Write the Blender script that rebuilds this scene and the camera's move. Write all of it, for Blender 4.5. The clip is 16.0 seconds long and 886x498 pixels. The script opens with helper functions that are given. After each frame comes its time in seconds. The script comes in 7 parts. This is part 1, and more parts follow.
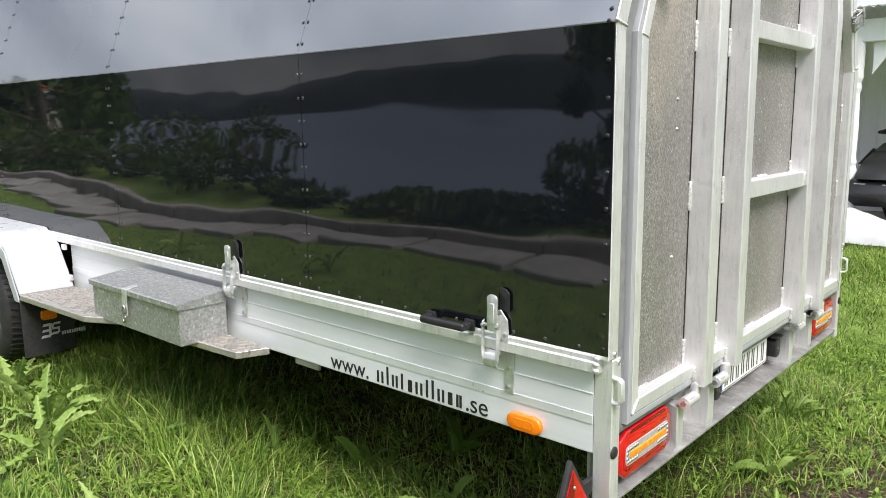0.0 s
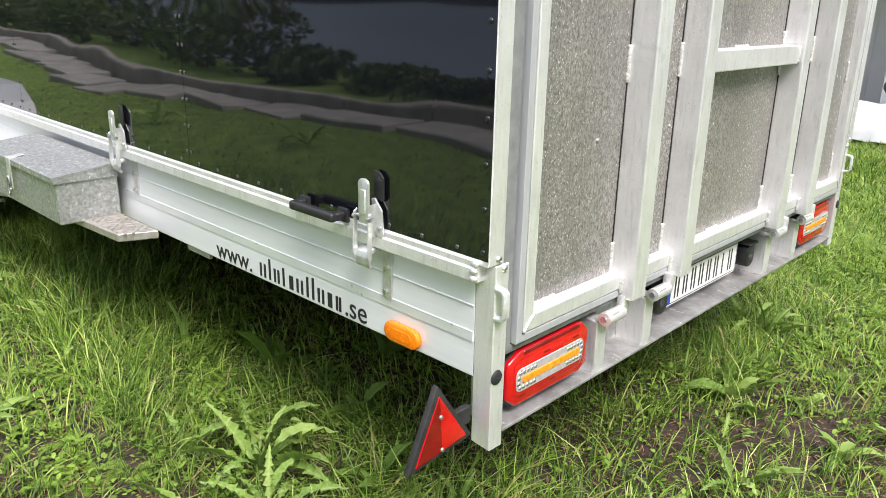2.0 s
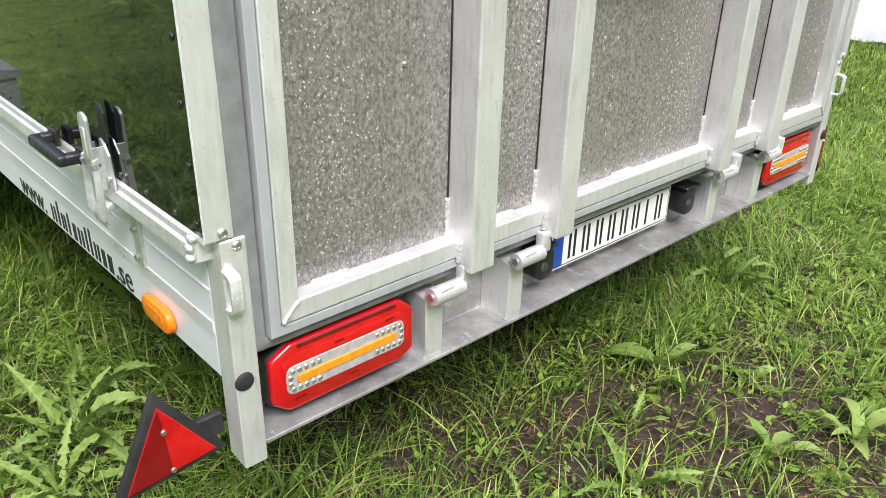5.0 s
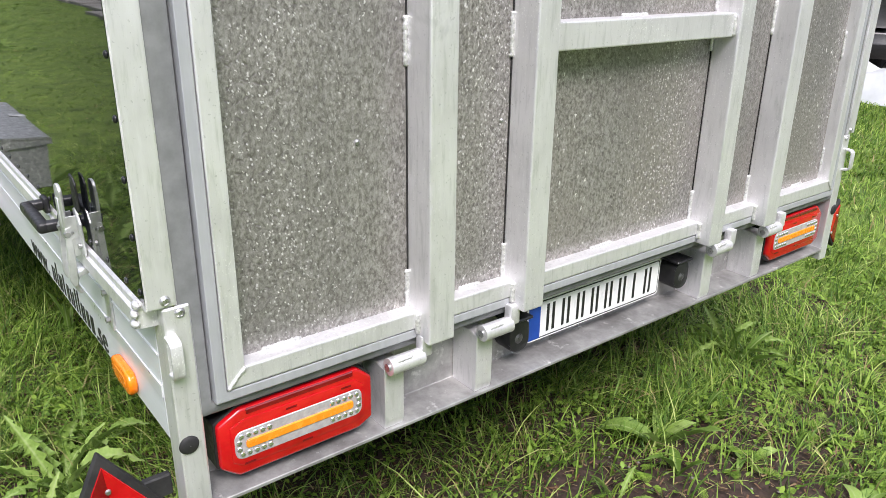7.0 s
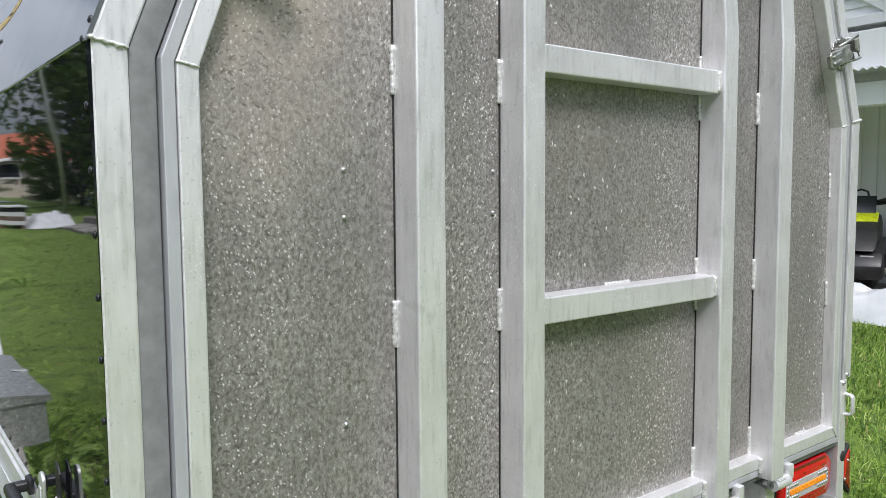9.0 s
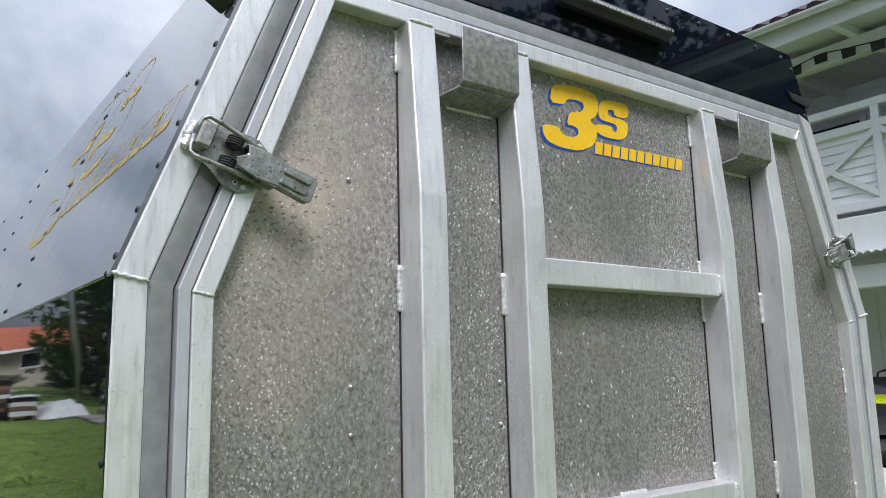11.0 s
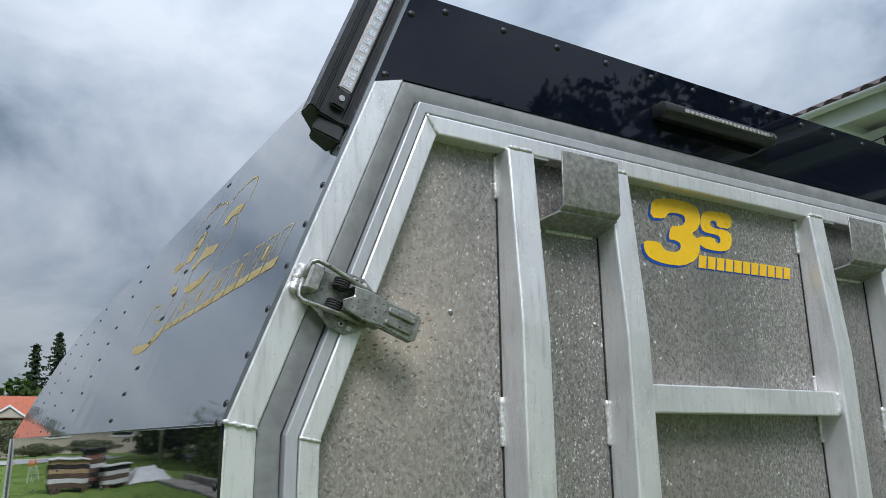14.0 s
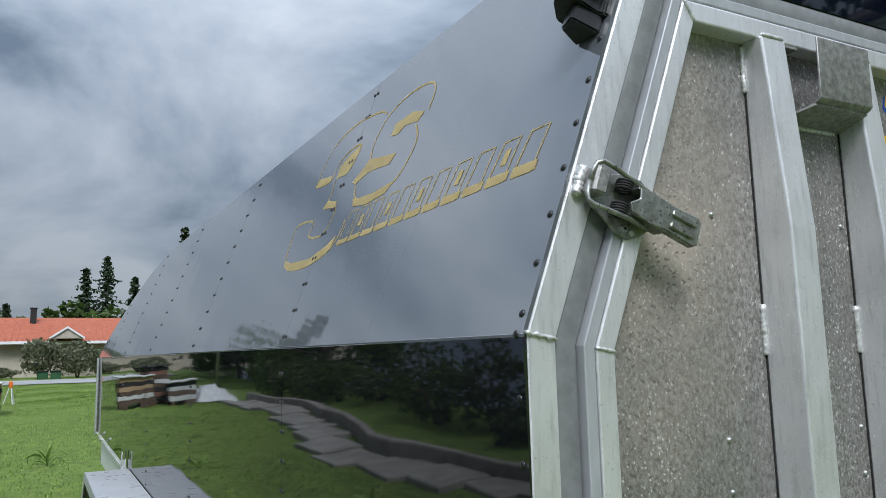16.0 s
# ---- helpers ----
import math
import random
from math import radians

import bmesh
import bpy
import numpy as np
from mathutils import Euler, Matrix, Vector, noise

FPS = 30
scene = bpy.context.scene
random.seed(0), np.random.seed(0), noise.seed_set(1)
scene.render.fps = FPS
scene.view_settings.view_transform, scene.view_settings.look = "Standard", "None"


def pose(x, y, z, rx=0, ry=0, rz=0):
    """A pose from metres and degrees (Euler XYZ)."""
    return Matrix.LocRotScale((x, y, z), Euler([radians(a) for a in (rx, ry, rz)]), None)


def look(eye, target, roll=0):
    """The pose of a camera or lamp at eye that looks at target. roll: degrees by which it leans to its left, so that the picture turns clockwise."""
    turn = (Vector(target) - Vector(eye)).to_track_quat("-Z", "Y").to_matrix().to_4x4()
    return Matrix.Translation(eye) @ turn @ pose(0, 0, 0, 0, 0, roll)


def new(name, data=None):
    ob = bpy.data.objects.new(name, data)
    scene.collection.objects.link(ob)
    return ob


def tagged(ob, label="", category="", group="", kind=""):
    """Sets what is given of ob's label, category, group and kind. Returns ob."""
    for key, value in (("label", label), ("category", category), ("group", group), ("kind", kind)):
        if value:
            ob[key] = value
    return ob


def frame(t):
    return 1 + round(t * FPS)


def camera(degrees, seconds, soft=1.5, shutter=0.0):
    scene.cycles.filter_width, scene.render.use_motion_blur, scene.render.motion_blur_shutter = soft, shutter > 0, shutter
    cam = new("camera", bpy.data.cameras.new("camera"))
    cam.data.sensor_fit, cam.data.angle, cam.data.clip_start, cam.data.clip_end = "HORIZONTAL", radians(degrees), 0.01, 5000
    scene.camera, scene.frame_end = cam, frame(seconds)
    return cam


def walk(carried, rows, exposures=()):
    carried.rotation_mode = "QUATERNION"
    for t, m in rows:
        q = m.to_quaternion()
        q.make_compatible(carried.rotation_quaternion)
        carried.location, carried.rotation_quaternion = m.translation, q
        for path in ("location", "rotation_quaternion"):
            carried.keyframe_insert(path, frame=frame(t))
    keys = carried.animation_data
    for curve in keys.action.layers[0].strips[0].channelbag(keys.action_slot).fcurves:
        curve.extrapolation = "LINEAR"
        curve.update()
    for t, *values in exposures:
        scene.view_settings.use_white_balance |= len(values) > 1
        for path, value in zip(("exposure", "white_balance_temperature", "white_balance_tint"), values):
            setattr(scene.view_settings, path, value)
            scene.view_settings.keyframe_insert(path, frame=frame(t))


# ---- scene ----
cam = camera(60.9, 16.0, soft=0.4, shutter=0.0)
PATH = [
    (0, (0.938, -1.688, 1.518), (-0.377, -0.217, 1.194), -0.7),
    (0.5, (0.847, -1.602, 1.488), (-0.464, -0.143, 1.095), -0.3),
    (1, (0.89, -1.439, 1.44), (-0.427, -0.009, 0.972), 0.3),
    (1.5, (0.972, -1.286, 1.438), (-0.353, 0.11, 0.892), 0.8),
    (2, (0.955, -1.119, 1.421), (-0.37, 0.247, 0.806), 1.1),
    (2.5, (0.9, -0.944, 1.43), (-0.423, 0.391, 0.747), 1.2),
    (3, (0.909, -0.814, 1.437), (-0.414, 0.492, 0.7), 1.2),
    (3.5, (0.974, -0.668, 1.437), (-0.353, 0.609, 0.657), 1.2),
    (4, (1.002, -0.584, 1.447), (-0.326, 0.668, 0.629), 1.2),
    (4.2, (0.994, -0.549, 1.437), (-0.332, 0.694, 0.602), 1.2),
    (6.3, (1.078, -0.294, 1.383), (-0.325, 0.852, 0.534), 1.2),
    (6.5, (1.106, -0.288, 1.395), (-0.318, 0.847, 0.568), 1.2),
    (7, (1.14, -0.278, 1.432), (-0.344, 0.856, 0.718), 0.7),
    (7.5, (1.152, -0.269, 1.477), (-0.383, 0.879, 0.907), 0.3),
    (8, (1.171, -0.27, 1.501), (-0.399, 0.897, 1.085), -0.2),
    (8.5, (1.162, -0.265, 1.521), (-0.424, 0.921, 1.244), -0.4),
    (9, (1.153, -0.248, 1.55), (-0.442, 0.948, 1.39), -0.4),
    (9.5, (1.158, -0.235, 1.585), (-0.443, 0.963, 1.523), -0.4),
    (10, (1.178, -0.245, 1.603), (-0.419, 0.958, 1.667), -0.5),
    (10.2, (1.188, -0.251, 1.604), (-0.407, 0.95, 1.728), -1.0),
    (12.3, (1.192, -0.249, 1.673), (-0.41, 0.854, 2.141), -0.6),
    (12.5, (1.201, -0.253, 1.705), (-0.41, 0.842, 2.158), -0.6),
    (13, (1.195, -0.241, 1.726), (-0.431, 0.816, 2.215), -0.7),
    (13.5, (1.19, -0.256, 1.735), (-0.457, 0.758, 2.243), -0.7),
    (14, (1.168, -0.289, 1.733), (-0.511, 0.678, 2.229), -0.5),
    (14.5, (1.138, -0.329, 1.733), (-0.575, 0.597, 2.187), -0.4),
    (15, (1.081, -0.393, 1.736), (-0.663, 0.505, 2.13), -0.6),
    (15.5, (1.005, -0.486, 1.739), (-0.753, 0.407, 2.07), -1.0),
    (16, (0.907, -0.597, 1.734), (-0.853, 0.312, 2.016), -1.3),
]
EXPOSURES = [(0.0, 0.90, 6750, 14), (2.0, 1.04, 6750, 15), (4.2, 0.90, 6650, 16), (7.0, 0.80, 6500, 18), (9.0, 0.47, 6380, 14), (10.2, 0.37, 6260, 14), (12.3, 0.13, 6200, 11), (16.0, 0.05, 6050, 9)]
walk(cam, [(t, look(eye, target, roll)) for t, eye, target, roll in PATH], EXPOSURES)

# ---- world and sun: a bright, broken overcast ----
SUN_EL, SUN_AZ = 51.0, 114.0
world = bpy.data.worlds.new("sky")
scene.world = world
world.use_nodes = True
wn, wl = world.node_tree.nodes, world.node_tree.links
wn.clear()


def wnode(kind, **values):
    n = wn.new(kind)
    for k, v in values.items():
        n.inputs[k].default_value = v
    return n


def wmath(op, a, b):
    n = wn.new("ShaderNodeMath")
    n.operation = op
    for i, v in enumerate((a, b)):
        if isinstance(v, (int, float)):
            n.inputs[i].default_value = v
        else:
            wl.new(v, n.inputs[i])
    return n.outputs[0]


coord = wn.new("ShaderNodeTexCoord")
sep = wn.new("ShaderNodeSeparateXYZ")
wl.new(coord.outputs["Generated"], sep.inputs[0])
up = wmath("ADD", wmath("MAXIMUM", sep.outputs[2], 0.0), 0.42)
flat = wn.new("ShaderNodeCombineXYZ")
wl.new(wmath("DIVIDE", sep.outputs[0], up), flat.inputs[0])
wl.new(wmath("DIVIDE", sep.outputs[1], up), flat.inputs[1])
cloud = wnode("ShaderNodeTexNoise", Scale=1.75, Detail=8.0, Roughness=0.55, Distortion=0.3)
drift = wn.new("ShaderNodeMapping")
drift.inputs["Location"].default_value = (3.7, 1.9, 0.6)
wl.new(flat.outputs[0], drift.inputs[0])
wl.new(drift.outputs[0], cloud.inputs["Vector"])
ramp = wn.new("ShaderNodeValToRGB")
for i, (p, c) in enumerate(((0.38, (0.15, 0.185, 0.23, 1)), (0.50, (0.36, 0.402, 0.455, 1)), (0.64, (0.56, 0.59, 0.625, 1)))):
    e = ramp.color_ramp.elements[i] if i < 2 else ramp.color_ramp.elements.new(p)
    e.position, e.color = p, c
wl.new(cloud.outputs["Fac"], ramp.inputs[0])
sky = wn.new("ShaderNodeTexSky")
sky.sky_type, sky.sun_disc = "NISHITA", False
sky.sun_elevation, sky.sun_rotation = radians(SUN_EL), radians(SUN_AZ)
dim = wn.new("ShaderNodeVectorMath")
dim.operation = "SCALE"
dim.inputs["Scale"].default_value = 0.1
wl.new(sky.outputs[0], dim.inputs[0])
both = wn.new("ShaderNodeMix")
both.data_type = "RGBA"
both.inputs["Factor"].default_value = 0.88
wl.new(dim.outputs[0], both.inputs["A"])
wl.new(ramp.outputs[0], both.inputs["B"])
back = wn.new("ShaderNodeBackground")
# an overcast sky is brightest overhead; here it is a little brighter towards +y
wl.new(wmath("ADD", wmath("MULTIPLY", wmath("POWER", wmath("MAXIMUM", sep.outputs[2], 0.0), 1.5), 2.55), wmath("ADD", wmath("MULTIPLY", sep.outputs[1], 0.07), 0.63)), back.inputs["Strength"])
wl.new(both.outputs["Result"], back.inputs[0])
wout = wn.new("ShaderNodeOutputWorld")
wl.new(back.outputs[0], wout.inputs[0])

sun = new("sun", bpy.data.lights.new("sun", "SUN"))
sun.data.energy, sun.data.angle, sun.data.color = 2.8, radians(24), (1.0, 0.98, 0.96)
_a, _e = radians(SUN_AZ), radians(SUN_EL)
_d = Vector((math.sin(_a) * math.cos(_e), math.cos(_a) * math.cos(_e), math.sin(_e)))
sun.matrix_world = look(_d * 30, (0, 0, 0))

# ---- materials ----


class Nodes:
    """A small builder for one node material."""

    def __init__(self, name):
        self.mat = bpy.data.materials.new(name)
        self.mat.use_nodes = True
        self.tree = self.mat.node_tree
        self.n, self.l = self.tree.nodes, self.tree.links
        self.bsdf = self.n["Principled BSDF"]
        self.tc = self.n.new("ShaderNodeTexCoord")

    def vec(self, scale=(1, 1, 1)):
        m = self.n.new("ShaderNodeMapping")
        m.inputs["Scale"].default_value = scale
        self.l.new(self.tc.outputs["Object"], m.inputs[0])
        return m.outputs[0]

    def noise(self, scale, detail=4.0, rough=0.55, stretch=(1, 1, 1), distort=0.0):
        t = self.n.new("ShaderNodeTexNoise")
        t.inputs["Scale"].default_value, t.inputs["Detail"].default_value = scale, detail
        t.inputs["Roughness"].default_value, t.inputs["Distortion"].default_value = rough, distort
        self.l.new(self.vec(stretch), t.inputs["Vector"])
        return t.outputs["Fac"]

    def voronoi(self, scale, stretch=(1, 1, 1), out="Distance", feature="F1"):
        t = self.n.new("ShaderNodeTexVoronoi")
        t.feature = feature
        t.inputs["Scale"].default_value = scale
        self.l.new(self.vec(stretch), t.inputs["Vector"])
        return t.outputs[out]

    def flecks(self, scale, turn, c0, c1, r0, r1, long=0.42, ragged=0.0):
        """Short strokes, turned about x, in the cells that fall by chance above a cut."""
        spin = self.n.new("ShaderNodeMapping")
        spin.inputs["Rotation"].default_value = (radians(turn), 0, 0)
        self.l.new(self.tc.outputs["Object"], spin.inputs[0])
        draw = self.n.new("ShaderNodeMapping")
        draw.inputs["Scale"].default_value = (1, 1, long)
        self.l.new(spin.outputs[0], draw.inputs[0])
        t = self.n.new("ShaderNodeTexVoronoi")
        t.inputs["Scale"].default_value = scale
        wob = self.n.new("ShaderNodeTexNoise")
        wob.inputs["Scale"].default_value, wob.inputs["Detail"].default_value = scale * 1.6, 2.0
        self.l.new(self.tc.outputs["Object"], wob.inputs["Vector"])
        push = self.n.new("ShaderNodeVectorMath")
        push.operation = "MULTIPLY_ADD"
        self.l.new(wob.outputs["Color"], push.inputs[0])
        push.inputs[1].default_value = (ragged / scale,) * 3
        self.l.new(draw.outputs[0], push.inputs[2])
        self.l.new(push.outputs[0], t.inputs["Vector"])
        one = self.n.new("ShaderNodeSeparateColor")
        self.l.new(t.outputs["Color"], one.inputs[0])
        return self.mix(1.0, self.ramp(one.outputs[0], (c0, 0.0), (c1, 1.0)), self.ramp(t.outputs["Distance"], (r0, 1.0), (r1, 0.0)), "MULTIPLY")

    def ramp(self, fac, *stops):
        r = self.n.new("ShaderNodeValToRGB")
        for i, (p, c) in enumerate(stops):
            e = r.color_ramp.elements[i] if i < 2 else r.color_ramp.elements.new(p)
            e.position = p
            e.color = (*c, 1) if isinstance(c, tuple) else (c, c, c, 1)
        self.l.new(fac, r.inputs[0])
        return r.outputs[0]

    def mix(self, fac, a, b, mode="MIX"):
        m = self.n.new("ShaderNodeMix")
        m.data_type, m.blend_type = "RGBA", mode
        for key, v in (("Factor", fac), ("A", a), ("B", b)):
            if isinstance(v, (int, float)):
                m.inputs[key].default_value = v
            elif isinstance(v, tuple):
                m.inputs[key].default_value = (*v, 1)
            else:
                self.l.new(v, m.inputs[key])
        return m.outputs["Result"]

    def random(self):
        g = self.n.new("ShaderNodeNewGeometry")
        return g.outputs["Random Per Island"]

    def object_random(self):
        return self.n.new("ShaderNodeObjectInfo").outputs["Random"]

    def put(self, **values):
        for k, v in values.items():
            key = {"color": "Base Color", "rough": "Roughness", "metal": "Metallic", "ior": "IOR", "alpha": "Alpha",
                   "coat": "Coat Weight", "transmit": "Transmission Weight", "specular": "Specular IOR Level",
                   "emit": "Emission Color", "glow": "Emission Strength", "coat_rough": "Coat Roughness"}[k]
            if isinstance(v, tuple):
                self.bsdf.inputs[key].default_value = (*v, 1)
            elif isinstance(v, (int, float)):
                self.bsdf.inputs[key].default_value = v
            else:
                self.l.new(v, self.bsdf.inputs[key])
        return self

    def bump(self, height, strength=0.3, distance=0.002):
        b = self.n.new("ShaderNodeBump")
        b.inputs["Strength"].default_value, b.inputs["Distance"].default_value = strength, distance
        self.l.new(height, b.inputs["Height"])
        self.l.new(b.outputs[0], self.bsdf.inputs["Normal"])
        return self


def plain(name, c1, c2, scale=20.0, rough=0.6, metal=0.0, bump=0.15, fine=180.0, stretch=(1, 1, 1), spread=0.12, **more):
    """A surface that wavers between two colours, with fine relief and uneven gloss."""
    k = Nodes(name)
    big = k.noise(scale, 5.0, 0.6, stretch)
    k.put(color=k.ramp(big, (0.35, c1), (0.65, c2)), metal=metal)
    k.put(rough=k.ramp(k.noise(scale * 2.3, 3.0), (0.3, max(rough - spread, 0.02)), (0.7, min(rough + spread, 1.0))))
    if bump:
        k.bump(k.noise(fine, 3.0, 0.6, stretch), bump, 0.001)
    return k.put(**more).mat


def make_materials():
    m = {}
    # mill-finish aluminium profiles, dulled, with drips and pale oxide
    k = Nodes("aluminium")
    drip = k.noise(30.0, 5.0, 0.65, (3.0, 3.0, 0.35))
    cloud_n = k.noise(5.0, 4.0, 0.6)
    c = k.ramp(cloud_n, (0.32, (0.74, 0.732, 0.738)), (0.52, (0.82, 0.812, 0.82)), (0.72, (0.89, 0.883, 0.892)))
    c = k.mix(k.ramp(drip, (0.54, 0.0), (0.68, 0.5)), c, (0.90, 0.905, 0.90))
    c = k.mix(k.ramp(drip, (0.34, 0.45), (0.46, 0.0)), c, (0.57, 0.58, 0.57))
    patchy = k.ramp(k.noise(4.0, 3.0), (0.40, 0.1), (0.60, 1.0))
    specks = k.mix(1.0, k.mix(1.0, k.flecks(170.0, 0.0, 0.70, 0.76, 0.16, 0.32, 0.6, 0.8), k.flecks(250.0, 0.0, 0.62, 0.70, 0.16, 0.34, 0.8, 0.8), "LIGHTEN"), patchy, "MULTIPLY")
    c = k.mix(specks, c, (0.95, 0.95, 0.94))
    c = k.mix(k.ramp(k.noise(150.0, 3.0, 0.6), (0.30, 0.45), (0.36, 0.0)), c, (0.44, 0.45, 0.44))
    scuff = k.ramp(k.noise(3.2, 5.0, 0.7, (1, 1, 0.7), 0.8), (0.62, 0.0), (0.68, 0.45))
    c = k.mix(scuff, c, (0.54, 0.55, 0.54))
    k.put(color=c, metal=k.ramp(specks, (0.0, 0.62), (1.0, 0.15)), rough=k.ramp(drip, (0.3, 0.34), (0.7, 0.50)))
    m["alu"] = k.bump(k.mix(0.4, k.noise(240.0, 3.0), specks), 0.25, 0.0007).mat
    # stained sill aluminium, its colour lowered for the shade under the door
    k = Nodes("shaded_sill")
    st = k.noise(9.0, 6.0, 0.7)
    c = k.ramp(st, (0.32, (0.22, 0.215, 0.205)), (0.52, (0.36, 0.355, 0.345)), (0.70, (0.52, 0.515, 0.50)))
    c = k.mix(k.ramp(k.noise(26.0, 4.0, 0.6), (0.62, 0.0), (0.70, 0.7)), c, (0.78, 0.77, 0.75))
    k.put(color=c, metal=0.5, rough=0.5)
    m["sill"] = k.bump(k.noise(120.0, 3.0), 0.2, 0.001).mat
    # weathered door sheet: stucco-embossed aluminium, grey, with pale flecks and warm stains
    k = Nodes("door_sheet")
    grain = k.noise(150.0, 5.0, 0.70, (1, 1, 0.7), 0.4)
    tone = k.noise(3.2, 5.0, 0.6, (1, 1, 0.5))
    smear = k.noise(24.0, 5.0, 0.7, (1, 1.3, 0.35), 0.5)
    warm = k.noise(1.7, 4.0, 0.6)
    c = k.ramp(grain, (0.36, (0.160, 0.149, 0.137)), (0.50, (0.320, 0.304, 0.285)), (0.64, (0.49, 0.470, 0.446)))
    c = k.mix(k.ramp(tone, (0.38, 0.40), (0.60, 0.0)), c, (0.175, 0.171, 0.165))
    c = k.mix(k.ramp(smear, (0.56, 0.0), (0.70, 0.35)), c, (0.20, 0.186, 0.168))
    c = k.mix(k.ramp(smear, (0.30, 0.30), (0.42, 0.0)), c, (0.46, 0.455, 0.44))
    c = k.mix(k.ramp(warm, (0.48, 0.0), (0.64, 0.35)), c, (0.36, 0.325, 0.29))
    spot = k.n.new("ShaderNodeVectorMath")
    spot.operation = "DISTANCE"
    k.l.new(k.vec((1, 2.0, 0.95)), spot.inputs[0])
    spot.inputs[1].default_value = (0.0, 0.58, 1.84)
    stain = k.mix(1.0, k.ramp(spot.outputs["Value"], (0.10, 1.0), (0.48, 0.0)), k.ramp(k.noise(5.0, 4.0, 0.6), (0.34, 0.35), (0.60, 1.0)), "MULTIPLY")
    c = k.mix(k.mix(1.0, stain, (0.7, 0.7, 0.7), "MULTIPLY"), c, (0.54, 0.45, 0.37))
    # flecks lie aslant both ways: dark ones paint shade into the embossing's dents, pale ones are flaked oxide
    dents = k.mix(1.0, k.flecks(105.0, 42.0, 0.36, 0.46, 0.14, 0.34, 0.42, 0.5), k.flecks(98.0, 118.0, 0.46, 0.56, 0.14, 0.34, 0.42, 0.5), "LIGHTEN")
    thick = k.ramp(k.noise(5.0, 4.0, 0.6), (0.34, 0.40), (0.56, 1.0))
    pale = k.mix(1.0, k.flecks(112.0, 20.0, 0.80, 0.84, 0.18, 0.30, 0.62, 0.9), k.flecks(165.0, 150.0, 0.68, 0.76, 0.18, 0.32, 0.7, 0.9), "LIGHTEN")
    pale = k.mix(1.0, pale, thick, "MULTIPLY")
    big = k.flecks(70.0, 10.0, 0.93, 0.95, 0.14, 0.24, 0.6, 0.9)
    pits = k.mix(1.0, k.flecks(150.0, 70.0, 0.62, 0.66, 0.18, 0.34), stain, "MULTIPLY")
    # dents darkened in the base colour, on top of their relief
    c = k.mix(k.mix(1.0, dents, (0.55, 0.55, 0.55), "MULTIPLY"), c, (0.135, 0.125, 0.114))
    c = k.mix(k.mix(1.0, pale, (0.66, 0.66, 0.66), "MULTIPLY"), c, (0.80, 0.79, 0.775))
    c = k.mix(k.mix(1.0, big, (0.9, 0.9, 0.9), "MULTIPLY"), c, (0.90, 0.89, 0.875))
    c = k.mix(k.mix(1.0, pits, (0.9, 0.9, 0.9), "MULTIPLY"), c, (0.12, 0.10, 0.08))
    k.put(color=c, metal=k.ramp(k.mix(1.0, pale, stain, "LIGHTEN"), (0.0, 0.50), (1.0, 0.12)), rough=k.ramp(grain, (0.3, 0.30), (0.7, 0.50)))
    relief = k.mix(0.6, k.mix(0.35, grain, pale), k.ramp(dents, (0.0, 0.8), (1.0, 0.2)))
    m["sheet"] = k.bump(relief, 0.8, 0.0016).mat
    m["stop"] = plain("dull_sheet_metal", (0.21, 0.205, 0.196), (0.40, 0.395, 0.38), 80, 0.5, 0.5, 0.6)
    m["seal"] = plain("grey_seal", (0.165, 0.17, 0.17), (0.22, 0.226, 0.226), 30, 0.48, 0, 0.08)
    m["lip"] = plain("pale_profile", (0.42, 0.43, 0.45), (0.48, 0.49, 0.51), 12, 0.50, 0.35, 0.06, stretch=(4, 4, 0.6))
    # anodised side boards
    k = Nodes("side_board_metal")
    s = k.noise(6.0, 4.0, 0.6, (0.4, 5, 5))
    k.put(color=k.ramp(s, (0.3, (0.72, 0.74, 0.75)), (0.7, (0.79, 0.81, 0.82))), metal=0.25, rough=k.ramp(s, (0.3, 0.40), (0.7, 0.5)))
    m["board"] = k.bump(k.noise(300.0, 2.0, 0.5, (0.1, 1, 1)), 0.05, 0.0005).mat
    m["board_pale"] = plain("side_board_band", (0.76, 0.78, 0.80), (0.82, 0.83, 0.85), 8, 0.38, 0.45, 0.04)
    # gloss black composite panel, slightly wavy
    k = Nodes("gloss_black_panel")
    wave = k.noise(1.5, 2.0, 0.4, (0.6, 1, 1.8))
    k.put(color=(0.006, 0.007, 0.009), rough=0.03, ior=1.68)
    m["panel"] = k.bump(wave, 0.55, 0.010).mat
    k = Nodes("fascia_black")
    k.put(color=(0.003, 0.0045, 0.011), rough=k.ramp(k.noise(3.0, 2.0), (0.3, 0.02), (0.7, 0.04)), ior=1.42)
    m["fascia"] = k.bump(k.noise(2.0, 2.0, 0.4), 0.25, 0.006).mat
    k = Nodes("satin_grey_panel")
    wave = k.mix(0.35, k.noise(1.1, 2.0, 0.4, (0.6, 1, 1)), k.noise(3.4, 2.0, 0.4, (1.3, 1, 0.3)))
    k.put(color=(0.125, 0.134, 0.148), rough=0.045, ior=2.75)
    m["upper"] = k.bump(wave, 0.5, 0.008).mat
    m["black"] = plain("black_plastic", (0.012, 0.012, 0.013), (0.022, 0.022, 0.023), 40, 0.42, 0, 0.2)
    m["rubber"] = plain("rubber", (0.012, 0.012, 0.012), (0.024, 0.023, 0.022), 25, 0.72, 0, 0.3)
    m["zinc"] = plain("zinc_plate", (0.56, 0.57, 0.56), (0.74, 0.75, 0.74), 35, 0.40, 0.7, 0.15)
